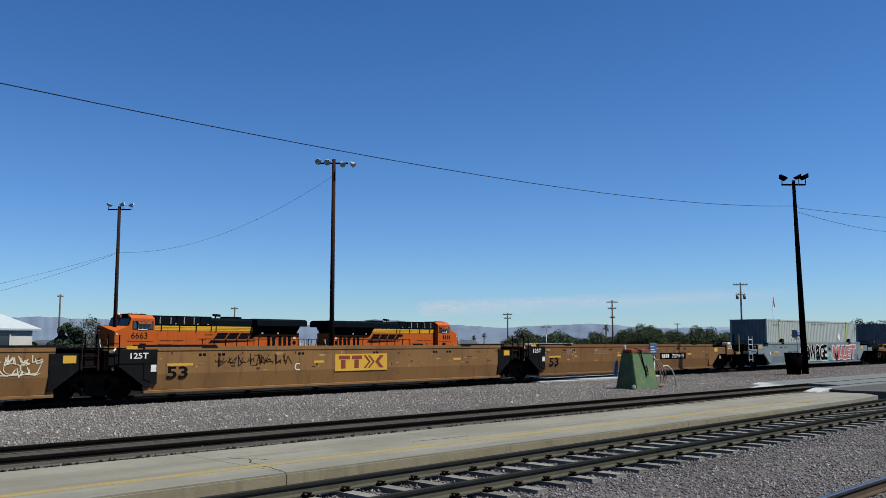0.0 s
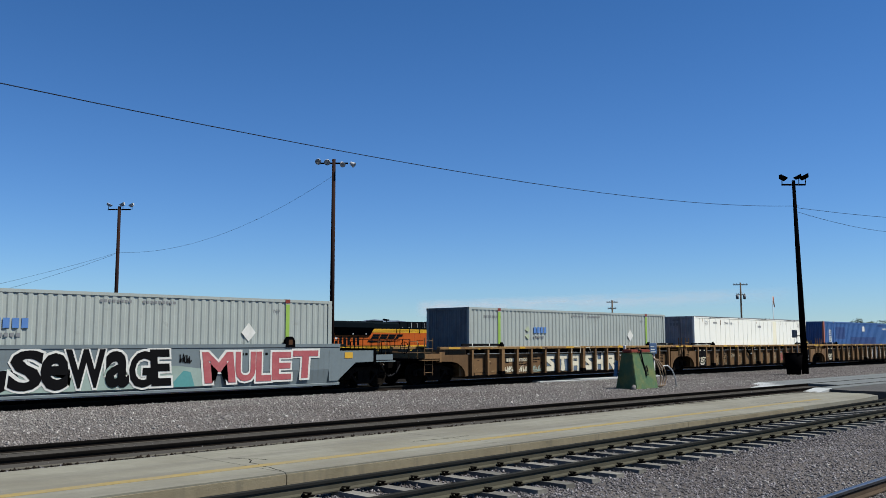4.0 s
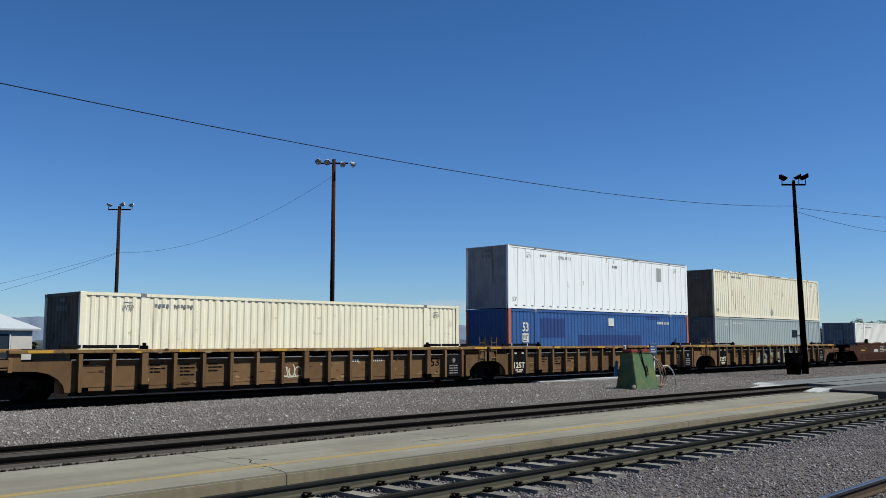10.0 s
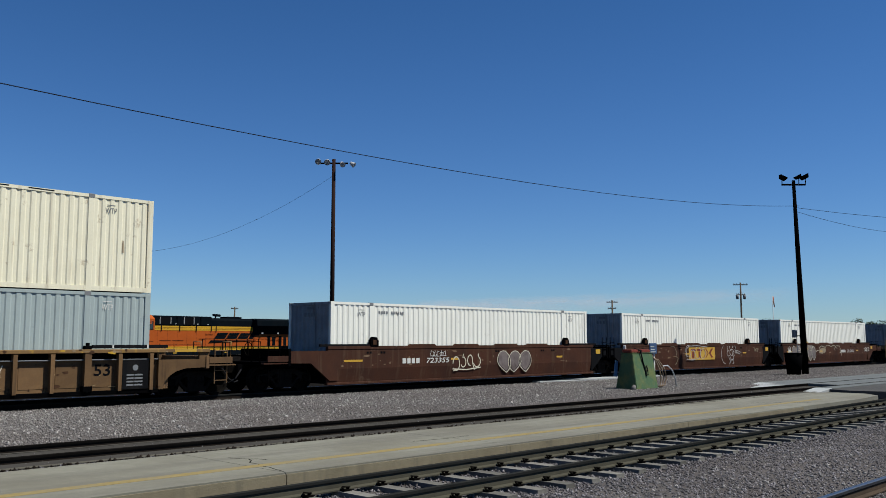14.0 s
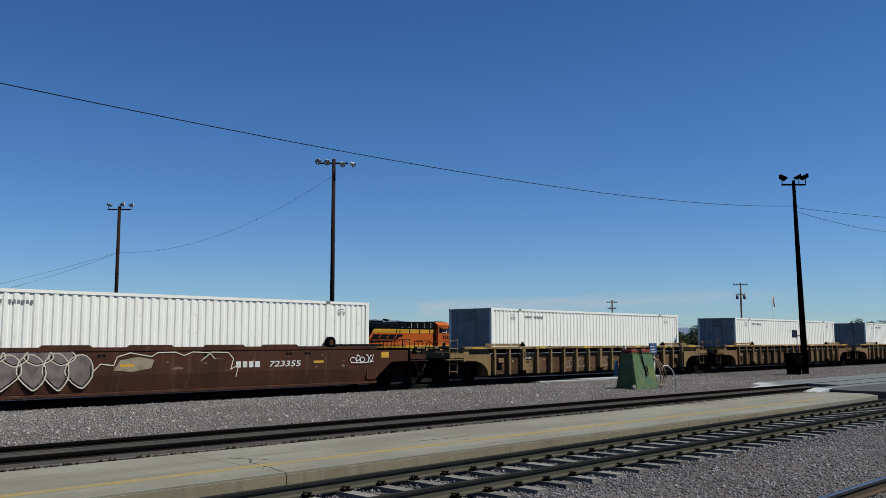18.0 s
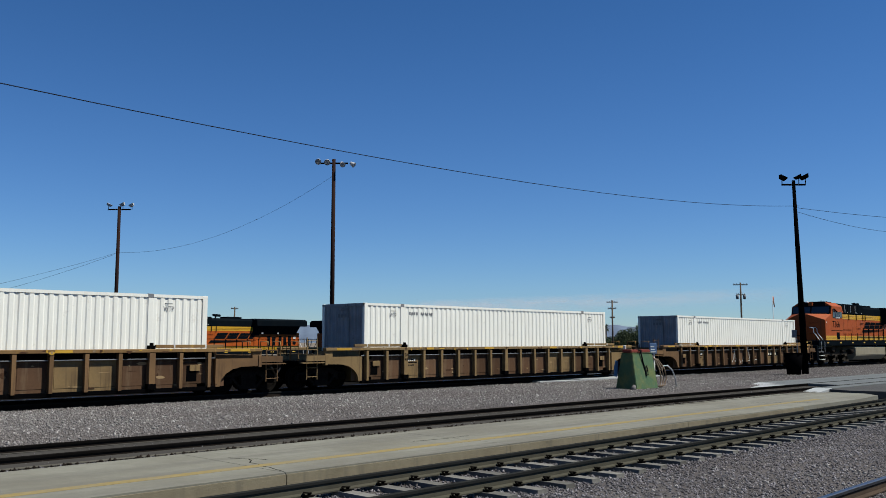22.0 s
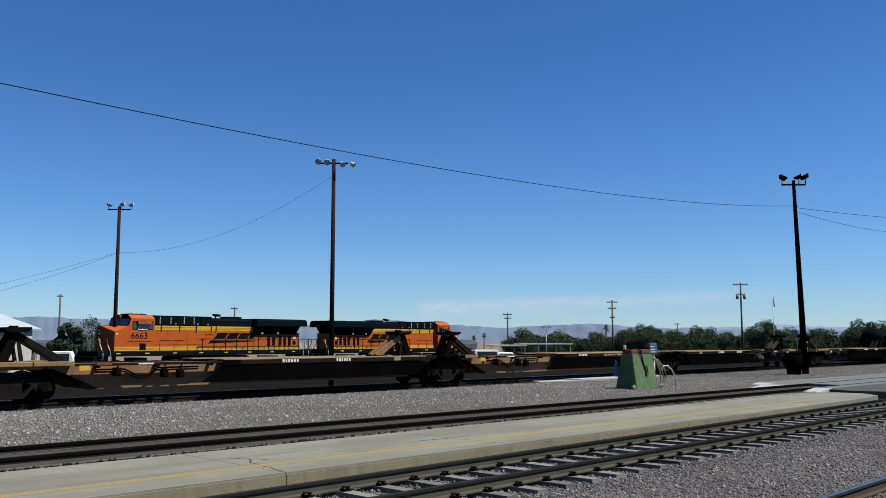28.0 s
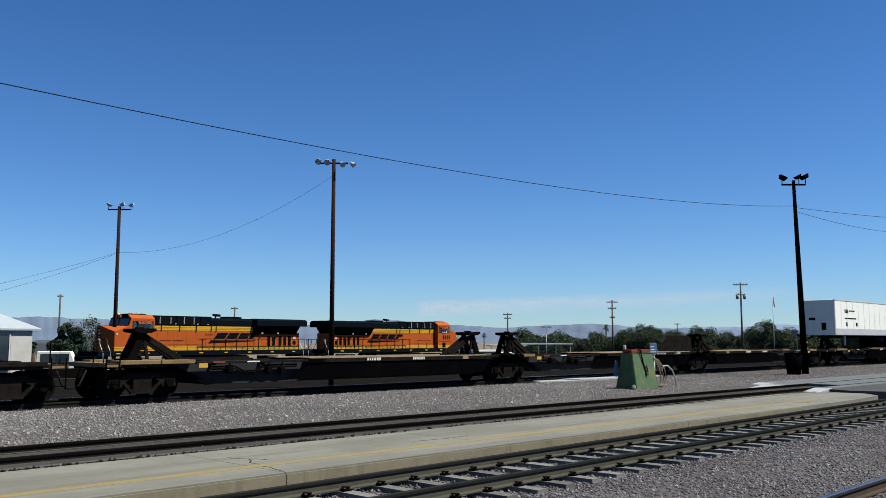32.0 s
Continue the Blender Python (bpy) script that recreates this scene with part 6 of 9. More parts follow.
def deco_blue(e, y):
    part("size_mark", text_bm(B(), "53", 1.0, 1.87, y + 0.005, 0.42, 0.44, 0.03), M["inkwhite"], e, "white stencilled 53")
    h = part("height_plate", plate(B(), 0.98, 1.42, 1.38, 1.79, y - 0.002), M["inkwhite"], e, "white height plate")
    bm = text_bm(B(), "110\"", 1.03, 1.53, y - 0.012, 0.2, 0.32, 0.01)
    bars(bm, 1.03, 1.44, y - 0.008, 0.04, (0.1, 0.14), 0.4)
    part("height_mark", bm, M["ink"], h)
    p = (14.08 - 2.07) / 44
    for k0, k1, z0, z1 in ((1, 8, 1.6, 2.5), (12, 33, 1.16, 1.74), (35, 40, 2.6, 2.79)):
        part("patch", corrugated(B(), 2.07 + k0 * p, 2.07 + k1 * p, z0, z1, y + 0.008, -1, p), M["darkblue"], e, "darker blue repainted patch")
    part("white_patch", plate(B(), 7.95, 8.45, 2.2, 2.6, y + 0.002, 0.01), M["inkwhite"], e, "white square placard")
    bm = B()
    bars(bm, 12.75, 2.35, y + 0.011, 0.14, (0.12, 0.12, 0.12, 0.12), 0.3, 0.003)
    bars(bm, 13.5, 2.35, y + 0.011, 0.14, (0.08,) * 4, 0.35, 0.003)
    tagged(part("container_mark", bm, M["inkwhite"], e), kind="stuff")
    bm = B()
    for k in range(3):
        box(bm, -0.02, -0.012, 0.1 - k * 0.25, 0.27 - k * 0.25, 1.2, 1.5)
    tagged(part("end_mark", bm, M["inkgrey"], e), kind="stuff")


def emblem_on(e, x0, hw=1.02):
    """Company lettering as four heavy slanted shapes, each split by a slit, over a long wedge."""
    z0, h, sl = 2.83, 0.47, 0.62
    lg = None
    for k, (a, w) in enumerate(((0.0, 1.10), (1.22, 1.08), (2.42, 1.06), (3.60, 0.92))):
        for lo, hi, cut_r in ((0.0, 0.42, 0.0 if k != 3 else 0.45), (0.54, 1.0, 0.0)):
            x1, x2 = x0 + a, x0 + a + w - cut_r
            pts = [(x1 + sl * lo * h * 1.2, z0 + lo * h), (x2 + sl * lo * h * 1.2, z0 + lo * h), (x2 + sl * hi * h * 1.2, z0 + hi * h), (x1 + sl * hi * h * 1.2, z0 + hi * h)]
            gb = part("emblem_block", prism(B(), pts, -hw - 0.046, -hw - 0.036), M["eblack"], e, "heavy black slanted company shape")
            lg = lg or gb
    part("swoosh", prism(B(), [(x0 - 0.35, 2.68), (x0 + 4.4, 2.66), (x0 + 4.4, 2.64), (x0 - 0.55, 2.47)], -hw - 0.046, -hw - 0.036), M["eblack"], lg)
    part("flourish", prism(B(), [(x0 - 0.9, 3.20), (x0 - 0.15, 3.20), (x0 - 0.15, 3.16), (x0 - 0.9, 3.16)], -hw - 0.046, -hw - 0.036), M["eblack"], lg)
    part("flourish", prism(B(), [(x0 - 1.5, 2.80), (x0 - 0.9, 2.80), (x0 - 0.9, 2.77), (x0 - 1.5, 2.77)], -hw - 0.046, -hw - 0.036), M["eblack"], lg)


# ---- the parked engines and the engine in the train ----
def engine(label, number, emblem=10.95, paint="orange", tank="casting"):
    """A six-axle road engine, nose towards -x; its deck runs from 0 to 22."""
    e = thing("locomotive", label, "locomotive", "orange and black locomotives")
    # frame
    part("frame", box(B(), 0.3, 21.7, -1.5, 1.5, 1.42, 1.82, 0.02), M["eblack"], e)
    for x in [1.8 + 2.5 * k for k in range(8)]:
        part("reflector", plate(B(), x, x + 0.36, 1.60, 1.69, -1.5, 0.006), M["signyellow"], e)
    # nose: full width at the cab, coming to a blunt point in plan and highest at its middle
    bm = B()
    plan = [(1.62, -1.5, 3.33), (1.12, -0.22, 3.80), (1.12, 0.22, 3.80), (1.62, 1.5, 3.33)]
    lo = [bm.verts.new((x, y, 1.82)) for x, y, z in plan] + [bm.verts.new((2.8, 1.5, 1.82)), bm.verts.new((2.8, -1.5, 1.82))]
    hi = [bm.verts.new(p) for p in plan] + [bm.verts.new((2.8, 1.5, 3.78)), bm.verts.new((2.8, -1.5, 3.78))]
    for k in range(6):
        bm.faces.new((lo[k], hi[k], hi[(k + 1) % 6], lo[(k + 1) % 6]))
    for f in ((0, 5, 1), (1, 5, 4, 2), (2, 4, 3)):
        bm.faces.new([hi[k] for k in f])
    bm.faces.new(lo[::-1])
    bmesh.ops.recalc_face_normals(bm, faces=bm.faces)
    nose = part("nose", bm, M[paint], e)
    # black anti-glare sheet a little proud of the nose top, inside a painted lip
    bm = B()
    top = [Vector(p) for p in ((1.74, -1.36, 3.42), (1.22, -0.22, 3.825), (1.22, 0.22, 3.825), (1.74, 1.36, 3.42), (2.77, 1.42, 3.80), (2.77, -1.42, 3.80))]
    tv = [bm.verts.new(p) for p in top]
    for f in ((0, 5, 1), (1, 5, 4, 2), (2, 4, 3)):
        bm.faces.new([tv[k] for k in f])
    bmesh.ops.recalc_face_normals(bm, faces=bm.faces)
    bmesh.ops.solidify(bm, geom=bm.faces[:], thickness=0.02)
    part("dash_plate", bm, M["eblack"], nose, "black anti-glare nose top")
    part("nose_door", prism(B(), [(1.20, 0.42), (1.52, 1.22), (1.48, 1.24), (1.16, 0.44)], 1.9, 3.2, "z"), M[paint], nose)
    for z in (2.95, 3.18, 3.42):
        part("headlight", rod(B(), (1.04, -0.16, z), (1.13, -0.16, z), 0.075, 10), M["galv"], nose)
    part("lamp_panel", box(B(), 1.085, 1.118, -0.26, 0.10, 2.8, 3.6, 0.01), M["eblack"], nose)
    for z in (2.35, 2.75, 3.15):
        part("grab_iron", tube(B(), [(1.24, -0.48, z), (1.16, -0.5, z - 0.05), (1.38, -1.0, z - 0.05), (1.44, -0.98, z)], 0.016, 5), M["casting"], nose)
    # cab
    bm = B()
    prism(bm, [(2.78, 1.82), (5.05, 1.82), (5.05, 4.38), (2.98, 4.38), (2.79, 3.78)], -1.5, 1.5)
    prism(bm, [(-1.5, 4.38), (-1.0, 4.68), (1.0, 4.68), (1.5, 4.38)], 2.98, 5.05, "x")
    cab = part("cab", bm, M[paint], e)
    # windshield leaning back, in two wide panes with a post
    ws = part("windshield_surround", prism(B(), [(2.74, 3.80), (2.80, 3.80), (2.99, 4.42), (2.93, 4.42)], -1.44, 1.44), M["eblack"], cab)
    for y0, y1 in ((-1.36, -0.06), (0.06, 1.36)):
        part("windshield", prism(B(), [(2.735, 3.86), (2.76, 3.86), (2.91, 4.36), (2.885, 4.36)], y0, y1), M["glass"], ws)
    sw = part("window_frame", box(B(), 3.1, 4.92, -1.512, -1.50, 3.5, 4.16), M["eblack"], cab)
    for a, b in ((3.16, 3.50), (3.62, 4.34), (4.46, 4.86)):
        part("window_pane", box(B(), a, b, -1.522, -1.513, 3.54, 4.12), M["glass"], sw)
    for a, b, c, d in ((3.58, 3.64, 3.52, 4.02), (4.32, 4.38, 3.52, 4.02), (3.58, 4.38, 3.48, 3.54), (3.94, 4.0, 3.54, 3.96)):
        part("sash", box(B(), a, b, -1.54, -1.52, c, d), M["rail_white"], sw)
    bm = B()
    q = [bm.verts.new(p) for p in ((3.36, -1.505, 4.24), (4.84, -1.505, 4.24), (4.62, -1.74, 3.94), (3.56, -1.74, 3.94))]
    bm.faces.new(q)
    bmesh.ops.solidify(bm, geom=bm.faces[:], thickness=0.02)
    part("sunshade", bm, M["orange_dark"], cab)
    part("roof_gear", box(B(), 3.1, 4.7, -0.85, 0.85, 4.685, 4.76, 0.02), M["eblack"], cab)
    for x in (3.3, 3.5, 3.9, 4.4):
        part("antenna", rod(B(), (x, -0.6, 4.74), (x, -0.6, 4.84), 0.02, 5), M["eblack"], cab)
    part("antenna_dome", rod(B(), (2.9, 0.3, 4.66), (2.9, 0.3, 4.78), 0.16, 12, 0.1), M["galv"], cab)
    nb = part("number_box", prism(B(), [(2.90, 4.42), (3.0, 4.42), (3.0, 4.68), (2.96, 4.68)], -1.02, 1.02), M["eblack"], cab)
    for y in (-0.15, 0.55):
        part("light_hood", box(B(), 2.80, 2.96, y, y + 0.34, 4.42, 4.68, 0.02), M[paint], nb)
    part("cab_number", text_bm(B(), number, 3.0, 2.78, -1.506, 0.5, 1.42, 0.008) if number else bars(B(), 3.0, 2.78, -1.5, 0.45, (0.2, 0.2, 0.2, 0.2), 0.3), M["eblack"], cab, "black cab number")
    part("stripe", plate(B(), 1.64, 5.04, 1.84, 2.16, -1.502), M["yellow"], cab)
    for z in (1.93, 2.04):
        part("stripe_line", plate(B(), 1.64, 5.04, z, z + 0.016, -1.509, 0.004), M["eblack"], cab)
    part("grille", plate(B(), 3.75, 4.3, 1.9, 2.42, -1.508, 0.012), M["eblack"], cab)
    part("seam", plate(B(), 2.7, 4.95, 2.55, 2.58, -1.502), M["eblack"], cab)
    part("lamp", plate(B(), 1.75, 1.88, 3.1, 3.2, -1.5, 0.03), M["rail_white"], cab)
    # hood
    hw = 1.02
    part("hood", box(B(), 5.05, 15.2, -hw, hw, 1.82, 3.62, 0.03), M[paint], e)
    part("hood_top", prism(B(), [(-hw, 3.62), (-hw, 4.36), (-hw + 0.22, 4.56), (hw - 0.22, 4.56), (hw, 4.36), (hw, 3.62)], 5.07, 15.2, "x"), M["eblack"], e)
    part("upper_stripe", plate(B(), 5.1, 15.1, 3.48, 3.85, -hw - 0.004, 0.01), M["yellow"], e)
    part("lower_stripe", plate(B(), 5.05, 20.4, 1.84, 2.16, -hw - 0.034, 0.01), M["yellow"], e)
    for z in (3.59, 3.70, 1.94, 2.05):
        part("stripe_line", plate(B(), 5.1 if z > 3 else 5.05, 15.05 if z > 3 else 20.3, z, z + 0.018, -hw - (0.014 if z > 3 else 0.044), 0.004), M["eblack"], e)
    for x in (5.9, 7.6, 9.2, 10.7, 11.2):
        part("bracket", plate(B(), x, x + 0.07, 3.42, 3.84, -hw - 0.01, 0.05), M["eblack"], e)
    x = 5.6
    while x < 15.0:
        part("door_seam", plate(B(), x, x + 0.012, 2.2, 3.45, -hw, 0.006), M["orange_seam"], e)
        x += 0.92
    for x in (5.8, 7.0):
        part("door_handle", plate(B(), x, x + 1.05, 2.62, 2.66, -hw, 0.02), M["eblack"], e)
    # inertial filter boxes, dynamic brake, stacks
    for x0, x1 in ((5.12, 7.3), (7.36, 9.6), (9.66, 10.75)):
        part("filter_box", box(B(), x0, x1, -hw - 0.06, hw + 0.06, 3.88, 4.66, 0.04), M["eblack"], e)
    for x in (5.75, 6.75, 8.0, 8.95):
        part("filter_frame", plate(B(), x, x + 0.05, 3.98, 4.56, -hw - 0.06, 0.012), M["galv"], e)
    for x in (6.2, 8.4):
        part("filter_screen", plate(B(), x - 0.38, x + 0.5, 4.0, 4.54, -hw - 0.06, 0.006), M["ink"], e)
    for x in (7.2, 9.3, 10.3):
        part("lamp", plate(B(), x, x + 0.1, 3.98, 4.04, -hw - 0.062, 0.02), M["rail_white"], e)
    part("exhaust_duct", box(B(), 12.7, 14.3, -0.5, 0.5, 4.56, 4.72, 0.03), M["eblack"], e)
    bm = B()
    rod(bm, (11.5, -0.2, 4.80), (12.2, -0.2, 4.80), 0.07, 8, 0.12)
    rod(bm, (11.6, 0.05, 4.86), (12.1, 0.05, 4.86), 0.06, 8, 0.1)
    rod(bm, (11.8, -0.1, 4.5), (11.8, -0.1, 4.8), 0.06, 6)
    part("horn", bm, M["eblack"], e)
    # radiator section with its wide wings
    part("radiator_base", box(B(), 15.2, 20.5, -1.05, 1.05, 1.82, 3.35, 0.03), M[paint], e)
    bm = B()
    prism(bm, [(-1.05, 3.2), (-1.62, 3.95), (-1.62, 4.42), (-1.3, 4.58), (1.3, 4.58), (1.62, 4.42), (1.62, 3.95), (1.05, 3.2)], 15.15, 20.1, "x")
    prism(bm, [(-1.62, 3.95), (-1.62, 4.42), (-1.3, 4.58), (1.3, 4.58), (1.62, 4.42), (1.62, 3.95)], 20.1, 20.95, "x")
    part("radiator", bm, M["eblack"], e)
    for x, z in ((16.75, 3.05), (17.3, 2.95), (18.05, 3.05), (18.6, 2.95), (19.15, 3.05)):
        part("louvre", plate(B(), x, x + 0.34, 2.2, z, -1.052, 0.012), M["eblack"], e)
    for x in (15.3, 16.6, 17.9, 19.65, 20.3):
        part("door_seam", plate(B(), x, x + 0.014, 2.2, 3.2, -1.052, 0.006), M["orange_seam"], e)
    part("notice_plate", plate(B(), 19.75, 20.05, 2.75, 3.0, -1.052, 0.008), M["inkwhite"], e)
    part("louvre", rod(B(), (19.9, -1.062, 2.45), (19.9, -1.05, 2.45), 0.2, 14), M["eblack"], e, "round black vent")
    for x in (15.9, 17.7):
        part("lamp", plate(B(), x, x + 0.2, 3.26, 3.36, -1.24, 0.05), M["galv"], e)
    if emblem:
        emblem_on(e, emblem)
    # walkway handrails
    for s in (-1, 1):
        bm = B()
        y = s * 1.44
        rod(bm, (9.6, y, 2.78), (21.3, y, 2.78), 0.03, 6)
        x = 9.6
        while x < 21.4:
            rod(bm, (x, y, 1.82), (x, y, 2.8), 0.042, 6)
            x += 1.17
        part("handrail", bm, M["eblack"], e)
        bm = B()
        rod(bm, (5.0, s * 1.46, 2.3), (9.6, s * 1.46, 2.3), 0.018, 6)
        for x in (5.6, 6.9, 8.2):
            rod(bm, (x, s * 1.44, 1.82), (x, s * 1.44, 2.4), 0.022, 6)
        part("handrail", bm, M["eblack"], e)
    # steps at both ends
    for xs, d in ((0.62, 1), (20.62, 1)):
        for s in (-1, 1):
            bm = B()
            for k in range(5):
                box(bm, xs, xs + 0.75, *sorted((s * (1.22 - k * 0.05), s * (1.5 - k * 0.05))), 0.42 + k * 0.27, 0.45 + k * 0.27)
            part("step", bm, M["rail_white"], e)
            o = 1 if xs < 5 else -1
            for x in ((0.72, 1.35) if xs < 5 else (20.65, 21.28)):
                t = tube(B(), [(x, s * 1.5, 0.95), (x, s * 1.5, 1.7), (x, s * 1.24, 2.05), (x, s * 0.98, 2.4), (x, s * 0.96, 2.72), (x - 0.04 * o, s * 0.86, 2.76), (x - 0.06 * o, s * 0.7, 2.74)], 0.026, 6)
                part("grab_rail", t, M["rail_white"], e)
            part("step_well", box(B(), xs - 0.05, xs + 0.85, *sorted((s * 0.9, s * 0.96)), 0.4, 1.45), M["eblack"], e)
    for x0, x1 in ((0.0, 0.32), (21.68, 22.0)):
        part("pilot", box(B(), x0, x1, -1.45, 1.45, 0.35, 1.45, 0.03), M["eblack"], e)
    for x in (0.35, 21.65):
        for s in (-1, 1):
            part("end_rail", tube(B(), [(x, s * 1.3, 1.82), (x, s * 1.3, 2.8), (x, s * 0.5, 2.8), (x, s * 0.5, 1.82)], 0.02, 6), M["eblack"], e)
        bm = B()
        d = -1 if x < 5 else 1
        box(bm, *sorted((x + d * 0.3, x + d * 0.75)), -0.12, 0.12, 0.7, 0.95, 0.02)
        box(bm, *sorted((x + d * 0.65, x + d * 0.95)), -0.2, 0.2, 0.66, 0.98, 0.03)
        part("coupler", bm, M["iron"], e)
        bm = B()
        for y in (-0.7, -0.5, 0.5, 0.7):
            tube(bm, [(x + d * 0.3, y, 1.2), (x + d * 0.55, y, 0.8), (x + d * 0.6, y, 0.5)], 0.03, 5)
        part("air_hose", bm, M["cable"], e)
    # fuel tank
    bm = B()
    prism(bm, [(-1.45, 0.65), (-1.45, 1.28), (-1.1, 1.38), (1.1, 1.38), (1.45, 1.28), (1.45, 0.65), (1.15, 0.28), (-1.15, 0.28)], 7.6, 14.5, "x")
    bmesh.ops.bevel(bm, geom=bm.edges[:], offset=0.04, segments=2, affect="EDGES")
    part("fuel_tank", bm, M[tank], e)
    # air reservoir and three-axle trucks
    part("air_tank", rod(B(), (6.7, -1.25, 0.95), (7.35, -1.25, 0.95), 0.2, 12), M["casting"], e)
    for xc in (4.35, 17.65):
        fr = B()
        for s in (-1, 1):
            y0, y1 = sorted((s * 1.0, s * 1.16))
            prism(fr, [(-2.5, 0.62), (-2.4, 0.95), (2.4, 0.95), (2.5, 0.62), (2.1, 0.62), (2.0, 0.74), (1.4, 0.74), (1.2, 0.68), (0.6, 0.68), (0.4, 0.74), (-0.4, 0.74), (-0.6, 0.68), (-1.2, 0.68), (-1.4, 0.74), (-2.0, 0.74), (-2.1, 0.62)], y0, y1)
            for a in (-1.97, 0.0, 1.97):
                prism(fr, [(a - 0.22, 0.76), (a - 0.2, 0.5), (a - 0.5, 0.34), (a - 0.48, 0.24), (a + 0.48, 0.24), (a + 0.5, 0.34), (a + 0.2, 0.5), (a + 0.22, 0.76)], y0 + 0.01 * s, y1 + 0.012 * s)
        box(fr, -0.4, 0.4, -1.0, 1.0, 0.7, 1.3)
        tr = part("truck", fr, M["dusty"], e, "grimy six-wheel engine truck")
        tr.location = (xc, 0, 0)
        for a in (-1.97, 0.0, 1.97):
            wheelset(tr, a, 0, 0.44)
            for s in (-1, 1):
                shared("bearing_cap", _adm, tr, a, s * 1.12, 0.46)
                bm = B()
                for dx in (-0.35, 0.35):
                    tube(bm, [(a + dx + 0.07 * math.cos(k), s * 1.08 + 0.07 * math.sin(k), 0.5 + k * 0.012) for k in range(26)], 0.018, 4)
                part("spring", bm, M["iron"], tr)
        for a in (-0.95, 0.95):
            for s in (-1, 1):
                part("brake_cylinder", rod(B(), (a - 0.2, s * 1.25, 0.98), (a + 0.25, s * 1.25, 0.98), 0.11, 10), M["casting"], tr)
    return e


# ---- spine cars ----
def hitch(e, xs, d, strut):
    """A raised trailer hitch: a leaning two-legged stand under a tilted plate, and a long strut that rakes down towards d."""
    h = part("hitch", box(B(), xs - 0.3, xs + 0.3, -0.36, 0.36, 1.14, 1.22, 0.01), M["iron"], e, "raised trailer hitch stand")
    top = xs + d * 0.36
    for y in (-0.3, 0.2):
        leg = [(xs - 0.16, 1.18), (xs + 0.14, 1.18), (top + 0.10, 2.05), (top - 0.12, 2.05)]
        part("hitch_side", prism(B(), leg, y, y + 0.10), M["iron"], h)
        part("hitch_side", prism(B(), [(top - 0.02, 2.0), (top + 0.06, 2.0), (xs + d * 0.52 + 0.06, 1.2), (xs + d * 0.52 - 0.05, 1.2)], y + 0.02, y + 0.08), M["casting"], h)
    for z in (1.42, 1.78):
        f = (z - 1.18) / 0.87
        part("hitch_tie", box(B(), xs + d * 0.36 * f - 0.07, xs + d * 0.36 * f + 0.07, -0.22, 0.22, z, z + 0.1), M["iron"], h)
    pl = prism(B(), [(top - 0.36, 2.08), (top - 0.18, 2.03), (top + 0.2, 2.03), (top + 0.38, 2.10), (top + 0.36, 2.18), (top - 0.34, 2.17)], -0.42, 0.42)
    part("hitch_plate", pl, M["iron"], h)
    part("hitch_jaw", box(B(), top - 0.1, top + 0.1, -0.12, 0.12, 2.17, 2.22, 0.01), M["iron"], h)
    for y in (-0.16, 0.16):
        part("hitch_strut", prism(B(), [(top + d * 0.04, 1.86), (top + d * 0.1, 2.02), (xs + d * 1.78, 1.26), (xs + d * 1.72, 1.15), (xs + d * 1.55, 1.15)][::d], y - 0.07, y + 0.07), M[strut], h)
    part("strut_foot", box(B(), *sorted((xs + d * 1.5, xs + d * 1.9)), -0.26, 0.26, 1.13, 1.21, 0.01), M["casting"], h)


